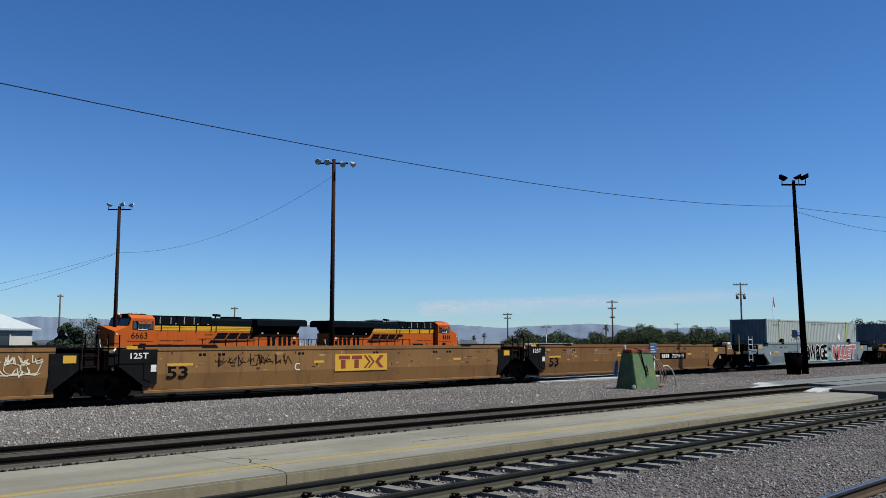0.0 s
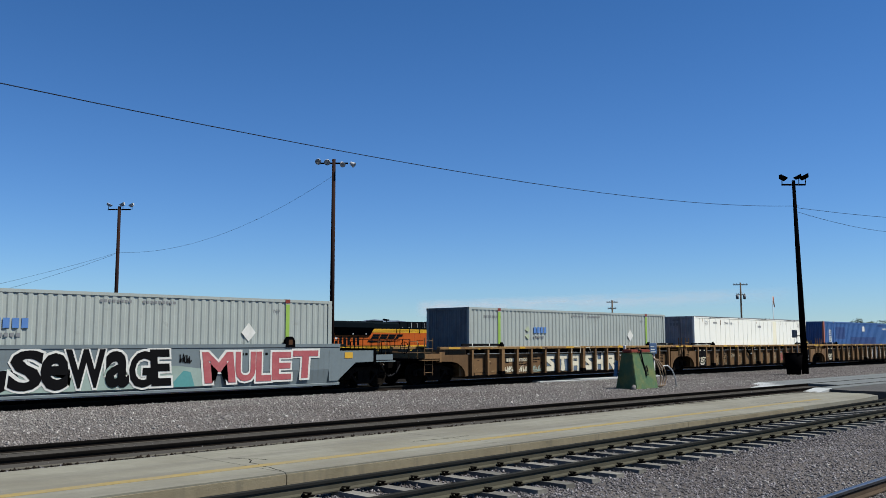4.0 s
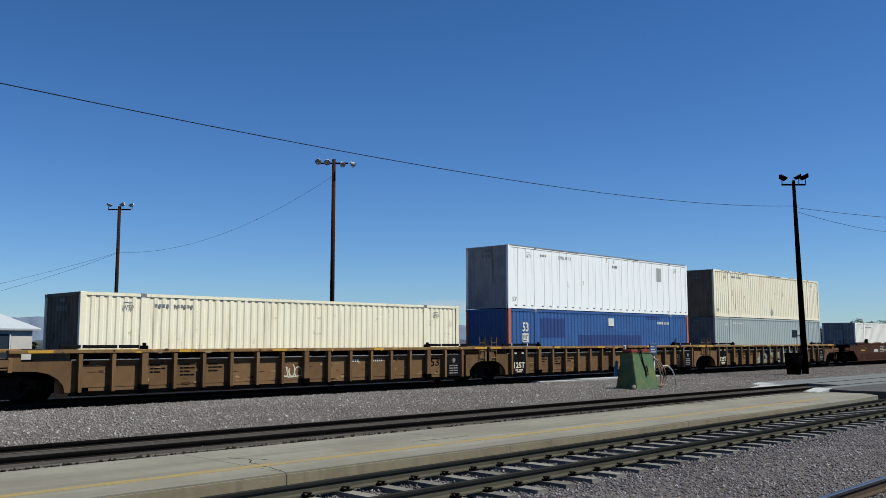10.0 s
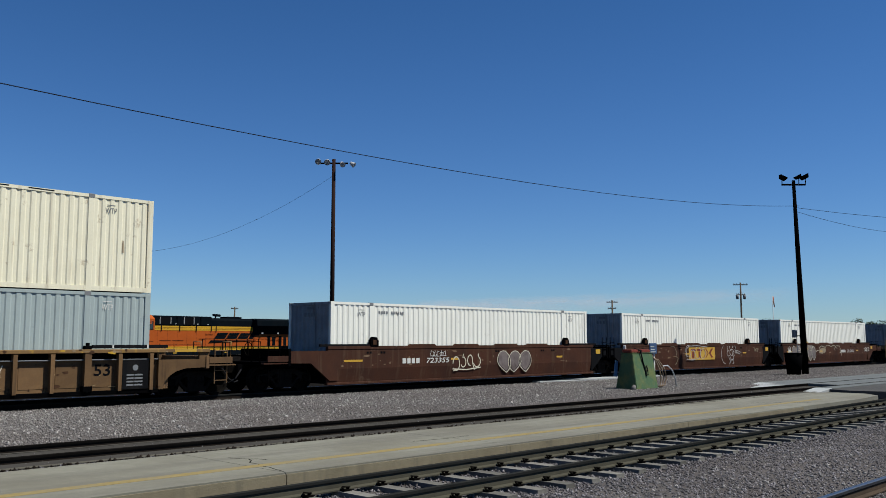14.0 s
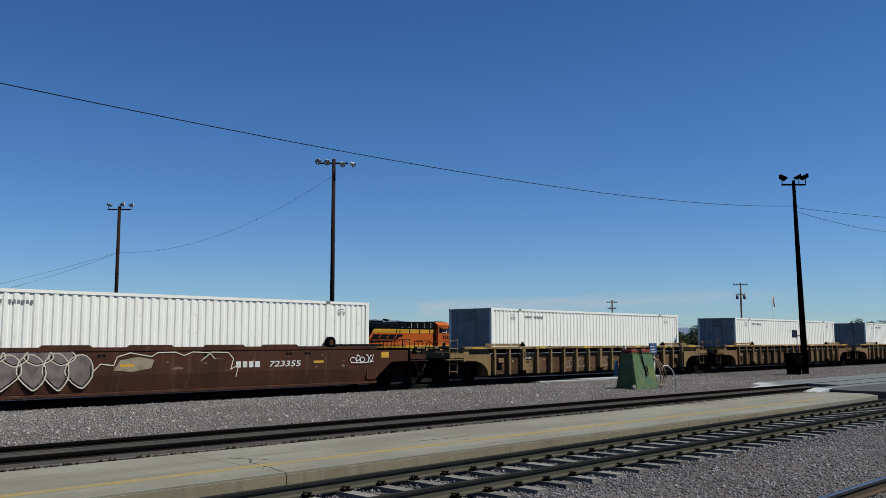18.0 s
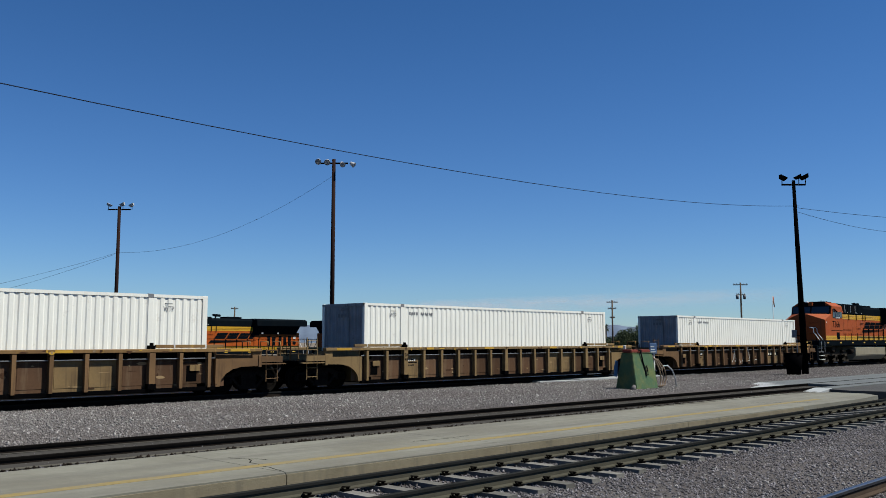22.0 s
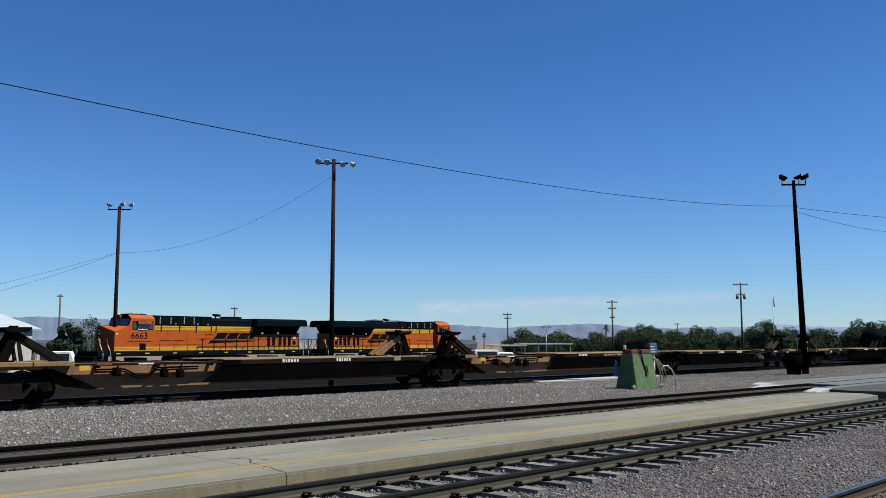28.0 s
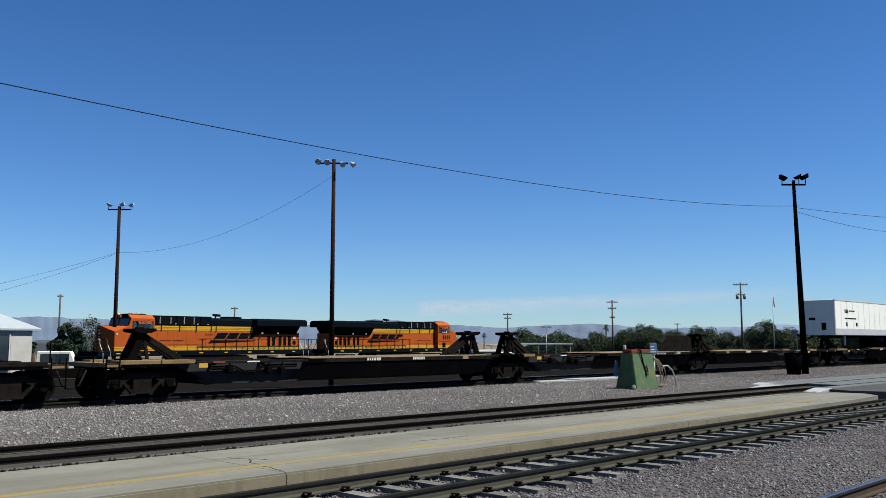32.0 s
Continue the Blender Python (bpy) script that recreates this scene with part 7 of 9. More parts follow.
def spine(x0, label, left, right, L, hitches, beam, flip=False, girder=6.0, tank=False, words=""):
    """One skeleton unit; truck centres at 0 and L. left or right 'c': its end truck carries a coupler. flip: the low beam lies at its other end."""
    e = place(thing("spine_car", label, "railway spine car", "spine cars of the moving train"), x0)

    def X(u):
        return L - u if flip else u

    def span(a, b):
        return sorted((X(a), X(b)))
    face = "rustbeam" if beam == "rust" else "greybeam"
    bm = prism(B(), [(X(a), z) for a, z in ((-0.9, 0.96), (1.0, 0.96), (2.25, 0.36), (L - 2.25, 0.36), (L - 1.0, 0.96), (L + 0.9, 0.96), (L + 0.9, 1.08), (-0.9, 1.08))], -0.95, 0.95)
    part("spine_beam", bm, M[face], e)
    part("end_gusset", prism(B(), [(X(a), z) for a, z in ((0.8, 0.97), (1.15, 0.97), (2.5, 0.37), (2.2, 0.34))], -1.02, -0.96), M["black"], e, "black raking edge of the beam")
    # black side girders with a rolled top flange
    for s in (-1, 1):
        part("side_girder", prism(B(), [(X(a), z) for a, z in ((girder, 0.44), (L - 2.0, 0.44), (L - 1.45, 0.96), (girder + 0.75, 0.96))], *sorted((s * 1.18, s * 1.27))), M["black"], e, "deep black side girder")
        y0, y1 = sorted((s * 0.9, s * 1.31))
        part("top_flange", box(B(), *span(girder + 0.7, L - 1.5), y0, y1, 1.0, 1.15, 0.012), M["casting"], e)
        part("deck_edge", box(B(), *span(girder + 0.7, L - 1.5), *sorted((s * 0.7, s * 1.31)), 1.155, 1.185), M["paletan"], e, "pale tan top strip of the girder")
        part("flange_end", box(B(), *span(girder + 0.72, girder + 1.35), *sorted((s * 1.30, s * 1.325)), 1.01, 1.15), M["black"], e)
        part("flange_patch", box(B(), *span(L - 3.3, L - 2.95), *sorted((s * 1.31, s * 1.325)), 1.02, 1.15), M["paletan"], e, "worn tan plate on the girder")
        # the thin rail over the low beam and the plates over the trucks
        part("deck_rail", box(B(), *span(1.7, girder + 0.75), *sorted((s * 1.12, s * 1.28)), 1.04, 1.12, 0.008), M["casting"], e)
        for a, b, m in ((-0.9, 0.5, "ochre" if left == "c" else "casting"), (0.5, 1.7, "ochre"), (L - 1.45, L - 0.2, "casting"), (L - 0.2, L + 0.9, "ochre" if right == "c" else "casting")):
            part("deck_plate", box(B(), *span(a, b - 0.04), *sorted((s * 0.7, s * 1.28)), 1.06, 1.18, 0.008), M[m], e)
    k = 2.4
    while k < L - 1:
        part("cross_bearer", box(B(), X(k) - 0.05, X(k) + 0.05, -1.2, 1.2, 0.98, 1.08), M["black"], e)
        k += 1.9
    part("reflector", box(B(), *span(1.78, 2.1), -1.30, -1.283, 0.92, 1.06), M["signyellow"], e, "yellow reflector patch")
    part("reflector", box(B(), *span(2.3, 2.75), -1.29, -1.283, 1.06, 1.12), M["red"], e, "red reflector strip")
    part("reflector", box(B(), *span(3.6, 4.1), -1.29, -1.283, 1.065, 1.11), M["inkwhite"], e, "white reflector strip")
    # brake gear slung before the low beam
    for z, dz in ((0.93, 0.2), (0.86, 0.2)):
        y = -1.16 - (z - 0.8) * 0.3
        part("brake_pipe", tube(B(), [(X(2.3), y, z), (X(3.2), y, z), (X(3.6), y - 0.02, z - dz), (X(3.95), y - 0.02, z - dz), (X(4.25), y, z + 0.02), (X(5.7), y, z + 0.03)], 0.028, 6), M["iron"], e)
    for a, z in ((3.0, 0.72), (4.55, 0.66), (5.1, 0.62)):
        part("brake_valve", box(B(), *span(a - 0.1, a + 0.1), -1.24, -1.0, z, z + 0.26, 0.03), M["iron"], e)
        part("pipe_hanger", rod(B(), (X(a), -1.1, z + 0.2), (X(a) + 0.05, -1.1, 1.05), 0.025, 5), M["iron"], e)
    if tank:
        t = part("air_reservoir", rod(B(), (X(girder - 1.3), -1.1, 0.66), (X(girder - 0.45), -1.1, 0.66), 0.19, 14), M["dusty"], e, "dusty tan air reservoir")
        for a in (girder - 1.34, girder - 0.41):
            part("tank_end", rod(B(), (X(a) - 0.05, -1.1, 0.66), (X(a) + 0.05, -1.1, 0.66), 0.12, 12), M["casting"], t)
        part("tank_bracket", prism(B(), [(X(a), z) for a, z in ((girder - 0.3, 0.95), (girder + 0.1, 0.95), (girder + 0.1, 0.42), (girder - 0.25, 0.42))], -1.2, -1.0), M["iron"], e)
    for u, d, strut in hitches:
        hitch(e, u, d, strut)
    bm = B()
    bars(bm, 9.0 if words else X(9.2) - 0.3, 1.04, -1.31, 0.105, (0.09, 0.05, 0.08, 0.09, 0.09, 0.07), 0.4, 0.004)
    bars(bm, 14.2 if words else X(11.6) - 0.3, 1.04, -1.31, 0.105, (0.075,) * 6, 0.4, 0.004)
    tagged(part("stencil", bm, M["inkwhite"], e), kind="stuff")
    if words:
        for k, word in enumerate(words.split()):
            part("car_lettering", text_bm(B(), word, 11.1 + (0.0, 0.42, 1.18, 1.78)[k], 1.04, -1.316, 0.085, (0.34, 0.68, 0.52, 0.38)[k], 0.004, 0.25), M["inkwhite"], e, "white lettering on the girder")
    truck(e, 0)
    if right == "c":
        truck(e, L)
    for x, d, c in ((0, -1, left == "c"), (L, 1, right == "c")):
        if c:
            part("coupler", box(B(), *sorted((x + d * 0.8, x + d * 1.96)), -0.2, 0.2, 0.66, 0.95, 0.02), M["iron"], e)
            part("end_platform", box(B(), *sorted((x + d * 0.9, x + d * 1.4)), -1.4, 1.4, 1.0, 1.12), M["ochre"], e)
            ladder(e, x + d * 1.15, -1.42, 0.4, 1.3, 0.42, "black")
            part("handrail", tube(B(), [(x + d * 1.3, -1.1, 1.1), (x + d * 1.3, -1.1, 1.75), (x + d * 1.3, -0.4, 1.75), (x + d * 1.3, -0.4, 1.1)], 0.02, 6), M["iron"], e)
            part("air_hose", tube(B(), [(x + d * 1.5, -0.4, 0.9), (x + d * 1.7, -0.4, 0.45), (x + d * 1.95, -0.35, 0.36), (x + d * 2.1, -0.3, 0.4)], 0.03, 6), M["cable"], e)
        else:
            part("joint", rod(B(), (x, 0, 0.75), (x, 0, 1.0), 0.32, 12), M["iron"], e)
    return e


def trailer(x0, label):
    e = thing("semi_trailer", label, "trailer")
    TRAIN.append((e, x0))
    e["lift"] = 1.17
    e.matrix_basis = pose(x0, T_Y, T_Z + 1.17)
    L = 16.15
    body = part("box_body", box(B(), 0, L, -1.29, 1.29, 1.05, 3.76, 0.03), M["white"], e)
    for x in [0.05 + 1.22 * k for k in range(14)]:
        part("side_post", plate(B(), x, x + 0.03, 1.3, 3.7, -1.29, 0.012), M["white"], body)
    part("lower_band", plate(B(), 0.05, L - 0.05, 1.08, 1.55, -1.292, 0.014), M["galv"], body, "grey lower side band")
    part("top_rail", box(B(), -0.01, L + 0.01, -1.31, -1.2, 3.68, 3.78, 0.01), M["galv"], body)
    bm = B()
    bars(bm, 2.0, 2.75, -1.292, 0.3, (0.18, 0.18, 0.18), 0.3, 0.006)
    bars(bm, 2.9, 2.9, -1.292, 0.09, (1.2,), 0.3, 0.006)
    bars(bm, 2.0, 2.3, -1.292, 0.1, (2.4,), 0.3, 0.006)
    bars(bm, 2.2, 1.75, -1.292, 0.3, (0.3,), 0.3, 0.006)
    bars(bm, 4.3, 1.75, -1.292, 0.3, (0.35,), 0.3, 0.006)
    part("lettering", bm, M["ink"], body)
    part("front_mark", box(B(), -0.008, 0, 0.2, 0.7, 2.2, 2.4), M["ink"], body)
    part("front_panel", box(B(), -0.008, 0, -0.6, -0.25, 1.45, 2.0), M["ink"], body)
    part("chassis", box(B(), 2.5, L - 0.2, -0.5, 0.5, 0.85, 1.05), M["black"], e)
    for x in (12.6, 13.9):
        for s in (-1, 1):
            y0, y1 = sorted((s * 0.75, s * 1.25))
            w = part("tyre", rod(B(), (x, y0, 0.5), (x, y1, 0.5), 0.5, 20), M["black"], e)
            part("hub", rod(B(), (x, s * 1.25, 0.5), (x, s * 1.27, 0.5), 0.22, 12), M["galv"], w)
    for s in (-1, 1):
        part("landing_leg", box(B(), 3.6, 3.72, s * 0.6 - 0.06, s * 0.6 + 0.06, 0.25, 1.0), M["galv"], e)
    return e


# ---- sprayed writing on the cars ----
def sprayed(e, lines, y, wide, mat, label, name="sprayed_stroke"):
    """Each sprayed line a stroke of its own, under the first one."""
    first = None
    for k, ln in enumerate(lines):
        o = part(name if first is None else "stroke", strokes(B(), [ln], 0, 0, y - 0.0003 * k, 1.0, wide), M[mat], e if first is None else first, label if first is None else "")
        first = first or o
    return first


def scrawl(e, x, z, w, h, y, mat, seed, loops=7, wide=0.03, label="sprayed scrawl"):
    """A loose tangle of sprayed loops and hooks that fills w by h."""
    r = random.Random(seed)
    lines = []
    step = w / loops
    for i in range(loops):
        cx = x + (i + 0.5) * step
        cz = z + h * r.uniform(0.35, 0.6)
        a0 = r.uniform(0, 360)
        ln = arc(cx, cz, step * r.uniform(0.35, 0.6), a0, a0 + r.choice((-1, 1)) * r.uniform(150, 330), 9, h * r.uniform(0.25, 0.45))
        ln += [(ln[-1][0] + r.uniform(-0.3, 0.5) * step, z + h * r.choice((0.0, 0.1, 0.9, 1.0)))]
        lines.append(ln)
    lines.append([(x, z + h * 0.1), (x + w * 0.5, z + h * 0.04), (x + w, z + h * 0.14)])
    return sprayed(e, lines, y, wide, mat, label, "scrawl")


def jagged(e, x, z, w, h, y, mat, seed, n=6, wide=0.025, label="sprayed scrawl"):
    """A row of hasty angular sprayed marks that fills w by h; they spell nothing."""
    r = random.Random(seed)
    step = w / n
    lines = []
    for i in range(n):
        a = x + i * step
        for k in range(r.choice((2, 2, 3))):
            p = [(a + step * r.uniform(0.05, 0.4), z + h * r.uniform(0.6, 1.05)), (a + step * r.uniform(0.0, 0.5), z + h * r.uniform(-0.1, 0.35)),
                 (a + step * r.uniform(0.5, 0.95), z + h * r.uniform(0.0, 0.9))]
            if r.random() < 0.5:
                p.append((a + step * r.uniform(0.6, 1.1), z + h * r.uniform(-0.05, 0.3)))
            lines.append(p)
    return sprayed(e, lines, y, wide, mat, label, "scrawl")


def bubbles(e, x, z, w, h, y, n, fill, edge, seed):
    """Fat sprayed drop shapes, round above and pointed below, with an outline and streaks."""
    r = random.Random(seed)
    step = w / n
    for i in range(n):
        cx, cz = x + (i + 0.5) * step, z + h / 2
        pts = []
        ph = r.uniform(0, 6)
        tip = r.uniform(-0.25, 0.25)
        for k in range(18):
            a = k * math.tau / 18
            q = 1 + 0.06 * math.sin(2 * a + ph)
            low = max(0.0, -math.sin(a))
            pts.append((cx + step * 0.6 * q * math.cos(a) * (1 - 0.55 * low ** 2) + tip * step * low, cz + h * 0.5 * q * math.sin(a)))
        bm = B()
        f = bm.faces.new([bm.verts.new((a, y - 0.004 - 0.0006 * (i % 2), b)) for a, b in pts])
        f.normal_update()
        if f.normal.y > 0:
            f.normal_flip()
        bb = part("bubble_shape", bm, M[fill], e, "fat streaky sprayed drop shape")
        part("outline", strokes(B(), [pts + pts[:1]], 0, 0, y - 0.006, 1.0, 0.03), M[edge], bb)
        part("outline", strokes(B(), [[(cx + (a - cx) * 0.86, cz + (b - cz) * 0.86) for a, b in pts[8:] + pts[:2]]], 0, 0, y - 0.007, 1.0, 0.022), M["ink"], bb)


def patch(e, name, pts, y, mat, label=""):
    """A flat sprayed shape on a side that faces -y."""
    bm = B()
    f = bm.faces.new([bm.verts.new((a, y - 0.003, b)) for a, b in pts])
    f.normal_update()
    if f.normal.y > 0:
        f.normal_flip()
    return part(name, bm, M[mat], e, label)


def fat_word(e, letters, z, h, y, fill, edge, label):
    """Sprayed letters of uneven size that crowd each other: (letter, x, width, lean, drop, extra height)."""
    for k, (ch, x, w, lean, drop, up) in enumerate(letters):
        b = part("sprayed_outline", text_bm(B(), ch, x - 0.07, z - drop - 0.07, y - 0.004 - 0.0008 * k, h + up + 0.14, w + 0.14, 0.085, lean), M[edge], e)
        part("sprayed_letter", text_bm(B(), ch, x, z - drop, y - 0.012 - 0.0008 * k, h + up, w, 0.035, lean), M[fill], b, label)


def weather(e, y, x0, x1, z0, z1, n, seed, mats):
    """Scrapes and rust patches of uneven shape scattered over a side."""
    r = random.Random(seed)
    for mat in mats:
        bm = B()
        for k in range(n):
            cx, cz = r.uniform(x0, x1), r.uniform(z0, z1)
            a, b = r.choice((0.04, 0.07, 0.12, 0.22)), r.choice((0.015, 0.03, 0.06))
            ring = [(cx + a * r.uniform(0.5, 1.0) * math.cos(q * math.tau / 7), cz + b * r.uniform(0.5, 1.0) * math.sin(q * math.tau / 7)) for q in range(7)]
            f = bm.faces.new([bm.verts.new((p, y - 0.002 - 0.00004 * k, q)) for p, q in ring])
            f.normal_update()
            if f.normal.y > 0:
                f.normal_flip()
        tagged(part("scuff", bm, M[mat], e, "scraped and rusted paint"), kind="stuff")


# ---- the train, from its head to its tail ----
OFF = dict(A=-216.95, Bx=-197.6, C=-178.2, D=-153.88, gr=-130.29, wA=-110.84, bl=-91.45, be=-68.18, wt=-48.78, bt=-29.39, w1=-6.15, w2=13.16, w3=32.66,
           v1=55.9, v2=79.13, x1=102.0, x2=125.42, loco=144.92)

CARS = {}
for key, l, r, lab in (("A", "c", "a", "empty tan-brown smooth-sided well car with pale scrawls"),
                       ("Bx", "a", "a", "empty tan-brown smooth-sided well car with a yellow emblem"),
                       ("C", "a", "c", "empty tan-brown smooth-sided well car with white numbers")):
    w = CARS[key] = well_car("rust" if key == "C" else "brown", l, r, OFF[key], lab)
    smooth_marks(w, load=key != "A")
    part("size_mark", text_bm(B(), "53", 0.5, 0.62, -1.476, 0.36, 0.72, 0.02), M["ink"], w, "black stencilled 53")
    if key == "Bx":
        brand_panel(w, 7.15, 2.55, 0.68, 0.62, -1.473, "signyellow", "red")
        part("letter_mark", text_bm(B(), "C", 5.35, 0.75, -1.476, 0.26), M["inkwhite"], w)
    if key == "C":
        part("number_panel", plate(B(), 10.42, 13.2, 0.78, 1.12, -1.471), M["black"], w, "black number panel")
        tagged(part("stencil", bars(B(), 10.6, 0.85, -1.478, 0.2, (0.15, 0.13, 0.13, 0.15), 0.3), M["inkwhite"], w), kind="stuff")
        bx = part("corner_box", box(B(), 18.16, 18.9, -1.49, -1.15, 0.94, 1.54, 0.02), M["rustbrown"], w)
        fr = B()
        for a, b, c, d in ((18.33, 18.84, 1.17, 1.20), (18.33, 18.84, 1.45, 1.48), (18.33, 18.36, 1.2, 1.45), (18.81, 18.84, 1.2, 1.45), (18.36, 18.81, 1.31, 1.335), (18.56, 18.58, 1.2, 1.45)):
            plate(fr, a, b, c, d, -1.491)
        part("notice_frame", fr, M["inkwhite"], bx, "white ruled notice frame")
        part("top_plate", box(B(), 18.4, 18.82, -1.45, -1.1, 1.545, 1.68, 0.02), M["spraycream"], bx, "pale worn plate on the corner box")
        for a, b, c, d in ((16.95, 17.5, 1.16, 1.19), (16.95, 17.5, 1.36, 1.38), (17.2, 17.42, 0.72, 0.9)):
            part("notice_plate", plate(B(), a, b, c, d, -1.478), M["paletan"], w, "faded tan notice plate")
        part("end_step", box(B(), 19.58, 20.14, -1.42, -1.05, 0.94, 1.10, 0.015), M["ochre"], w, "tan end step")
        part("end_beam", box(B(), 18.9, 20.14, -1.3, 1.3, 0.97, 1.03), M["black"], w)
        part("end_post", rod(B(), (19.56, -1.3, 0.98), (19.56, -1.3, 2.18), 0.03, 6), M["black"], w)
        part("end_post", rod(B(), (20.1, -1.36, 1.0), (20.1, -1.36, 2.19), 0.028, 6), M["signyellow"], w, "yellow grab post")
        part("end_rail", tube(B(), [(18.92, -1.25, 1.35), (19.5, -1.25, 1.35), (20.08, -1.3, 1.35)], 0.022, 6), M["black"], w)
        part("letter_mark", text_bm(B(), "A", 9.75, 0.82, -1.476, 0.26), M["ink"], w)
        part("car_number", text_bm(B(), "727445", 11.65, 0.85, -1.482, 0.2, 1.3, 0.012, 0.2), M["inkwhite"], w, "white stencilled car number")

w = CARS["D"] = well_car("grey", "c", "c", OFF["D"], "grey smooth-sided well car with large sprayed letters")
smooth_marks(w, load=False)
ladder(w, -2.83, -1.46, 0.48, 2.06, 0.52, "rail_white")
bx = part("corner_box", box(B(), -1.86, -1.08, -1.495, -1.2, 0.9, 1.54, 0.02), M["greycar"], w)
part("corner_plate", plate(B(), -1.73, -1.21, 1.29, 1.50, -1.496), M["signyellow"], bx, "yellow corner plate")
part("end_step", box(B(), -3.16, -2.12, -1.50, -1.1, 0.95, 1.13, 0.015), M["greycar"], w, "grey end step")
part("end_beam", box(B(), -3.16, -2.0, -1.1, 1.1, 0.98, 1.06), M["black"], w)
part("grab_rail", tube(B(), [(-2.37, -1.45, 1.12), (-2.36, -1.46, 1.42), (-2.2, -1.47, 1.45), (-2.06, -1.47, 1.2), (-1.95, -1.46, 0.95), (-1.86, -1.45, 0.92)], 0.025, 6), M["greycar"], w, "bent grey grab rail")
for _x in (-2.7, -2.3, -2.05):
    part("brake_fitting", box(B(), _x - 0.1, _x + 0.12, -1.0, -0.7, 1.06, 1.5 + 0.1 * math.sin(_x * 9), 0.03), M["iron"], w)
part("car_number", text_bm(B(), "AOK  73623", 2.76, 0.87, -1.481, 0.2, 1.75, 0.012), M["ink"], w, "black stencilled car number")

for key, l, r, st, lab in (("gr", "c", "a", "tan", "tan ribbed well car with cream sprayed letters on its panels"),
                           ("wA", "a", "a", "tan", "tan ribbed well car with faint pale scrawls"),
                           ("bl", "a", "c", "tan", "tan ribbed well car with white sprayed letters"),
                           ("be", "c", "a", "tan", "tan ribbed weathered well car"),
                           ("wt", "a", "a", "tan", "tan ribbed weathered well car"),
                           ("bt", "a", "c", "tan", "tan ribbed well car with pale teal sprayed panels"),
                           ("w1", "c", "a", "maroon", "oxide-red smooth-sided well car"),
                           ("w2", "a", "a", "maroon", "oxide-red smooth-sided well car with a faded yellow emblem"),
                           ("w3", "a", "c", "maroon", "oxide-red smooth-sided well car with grey scrawls"),
                           ("v1", "c", "c", "ochre", "ochre and brown ribbed single well car"),
                           ("v2", "c", "c", "dirty", "ochre and brown ribbed single well car"),
                           ("x1", "c", "c", "ochre", "ochre and brown ribbed single well car"),
                           ("x2", "c", "c", "dirty", "grimy ochre and brown ribbed single well car with white scrawls")):
    w = CARS[key] = well_car(st, l, r, OFF[key], lab, loadmark=key in ("wA", "bl", "wt", "bt"), notice=key == "be")
    if st == "maroon":
        smooth_marks(w, load=False)
        if key == "w2":
            brand_panel(w, 6.6, 3.1, 0.68, 0.72, -1.473, "signyellow", "red")

container("grey", OFF["D"], 0, "grey corrugated container with lime green stripes", deco=deco_stripe)
container("grey", OFF["gr"], 0, "grey corrugated container with lime green stripes", deco=deco_stripe)
c_wa = container("white", OFF["wA"], 0, "white smooth-sided container with narrow panels", smooth=True, deco=deco_plain("286 116"))
container("blue", OFF["bl"], 0, "blue corrugated container with faded red corner posts", post="salmon", deco=deco_blue)
container("cream", OFF["be"], 0, "cream corrugated container in a tan well car", deco=deco_plain())
container("blue", OFF["wt"], 0, "blue corrugated container under a white one", post="salmon", deco=deco_blue)
c_wt = container("bluewhite", OFF["wt"], 1, "white smooth-sided container stacked on a blue one", smooth=True, deco=deco_plain("295 013"))
container("bluegrey", OFF["bt"], 0, "blue-grey corrugated container under a cream one", deco=deco_plain(faint="inkwhite", size=False))
c_bt = container("cream", OFF["bt"], 1, "stained cream corrugated container stacked on a blue-grey one", deco=deco_plain())
for key in ("w1", "w2", "w3", "v1", "v2", "x1", "x2"):
    container("white", OFF[key], 0, "white corrugated container in a well car", deco=deco_plain(size=False))

# wear: a grey patch, a yellowed panel, rust scuffs, a placard
part("worn_patch", plate(B(), 12.78, 13.28, 1.8, 2.55, -1.284, 0.003), M["grey"], c_wt, "grey worn patch")
part("rust_patch", plate(B(), 3.22, 3.30, 2.42, 2.70, -1.29, 0.004), M["rustmark"], c_wa, "rusty rectangle near the roof")
part("yellowed_panel", plate(B(), 10.68, 11.2, 0.18, 2.74, -1.284, 0.003), M["cream"], c_wa, "yellowed side panel")
_r = random.Random(5)
for box_thing, n in ((c_bt, 9), (c_wa, 7), (c_wt, 5)):
    lines = []
    for k in range(n):
        x, z = _r.uniform(0.3, 15.8), _r.choice((_r.uniform(0.3, 2.0), 2.55))
        lines.append([(x, z), (x + _r.uniform(-0.02, 0.02), z + _r.uniform(0.1, 0.35))])
    tagged(part("rust_scuff", strokes(B(), lines, 0, 0, -1.282, 1.0, 0.04, 0.0, 0.002), M["paleruns"], box_thing, "rust scuffs and runs"), kind="stuff")
    lines = []
    for k in range(n):
        x = _r.uniform(0.2, 13.0)
        lines.append([(x, 2.86), (x + _r.uniform(0.2, 1.6), 2.86 + _r.uniform(-0.02, 0.01))])
    tagged(part("roof_scuff", strokes(B(), lines, 0, 0, -1.296, 1.0, 0.03, 0.0, 0.002), M["ink"], box_thing, "black scuffs along the roof edge"), kind="stuff")
part("placard", prism(B(), [(7.85, 0.44), (8.1, 0.2), (8.35, 0.44), (8.1, 0.7)], -1.29, -1.284), M["grey"], c_bt, "grey diamond placard")

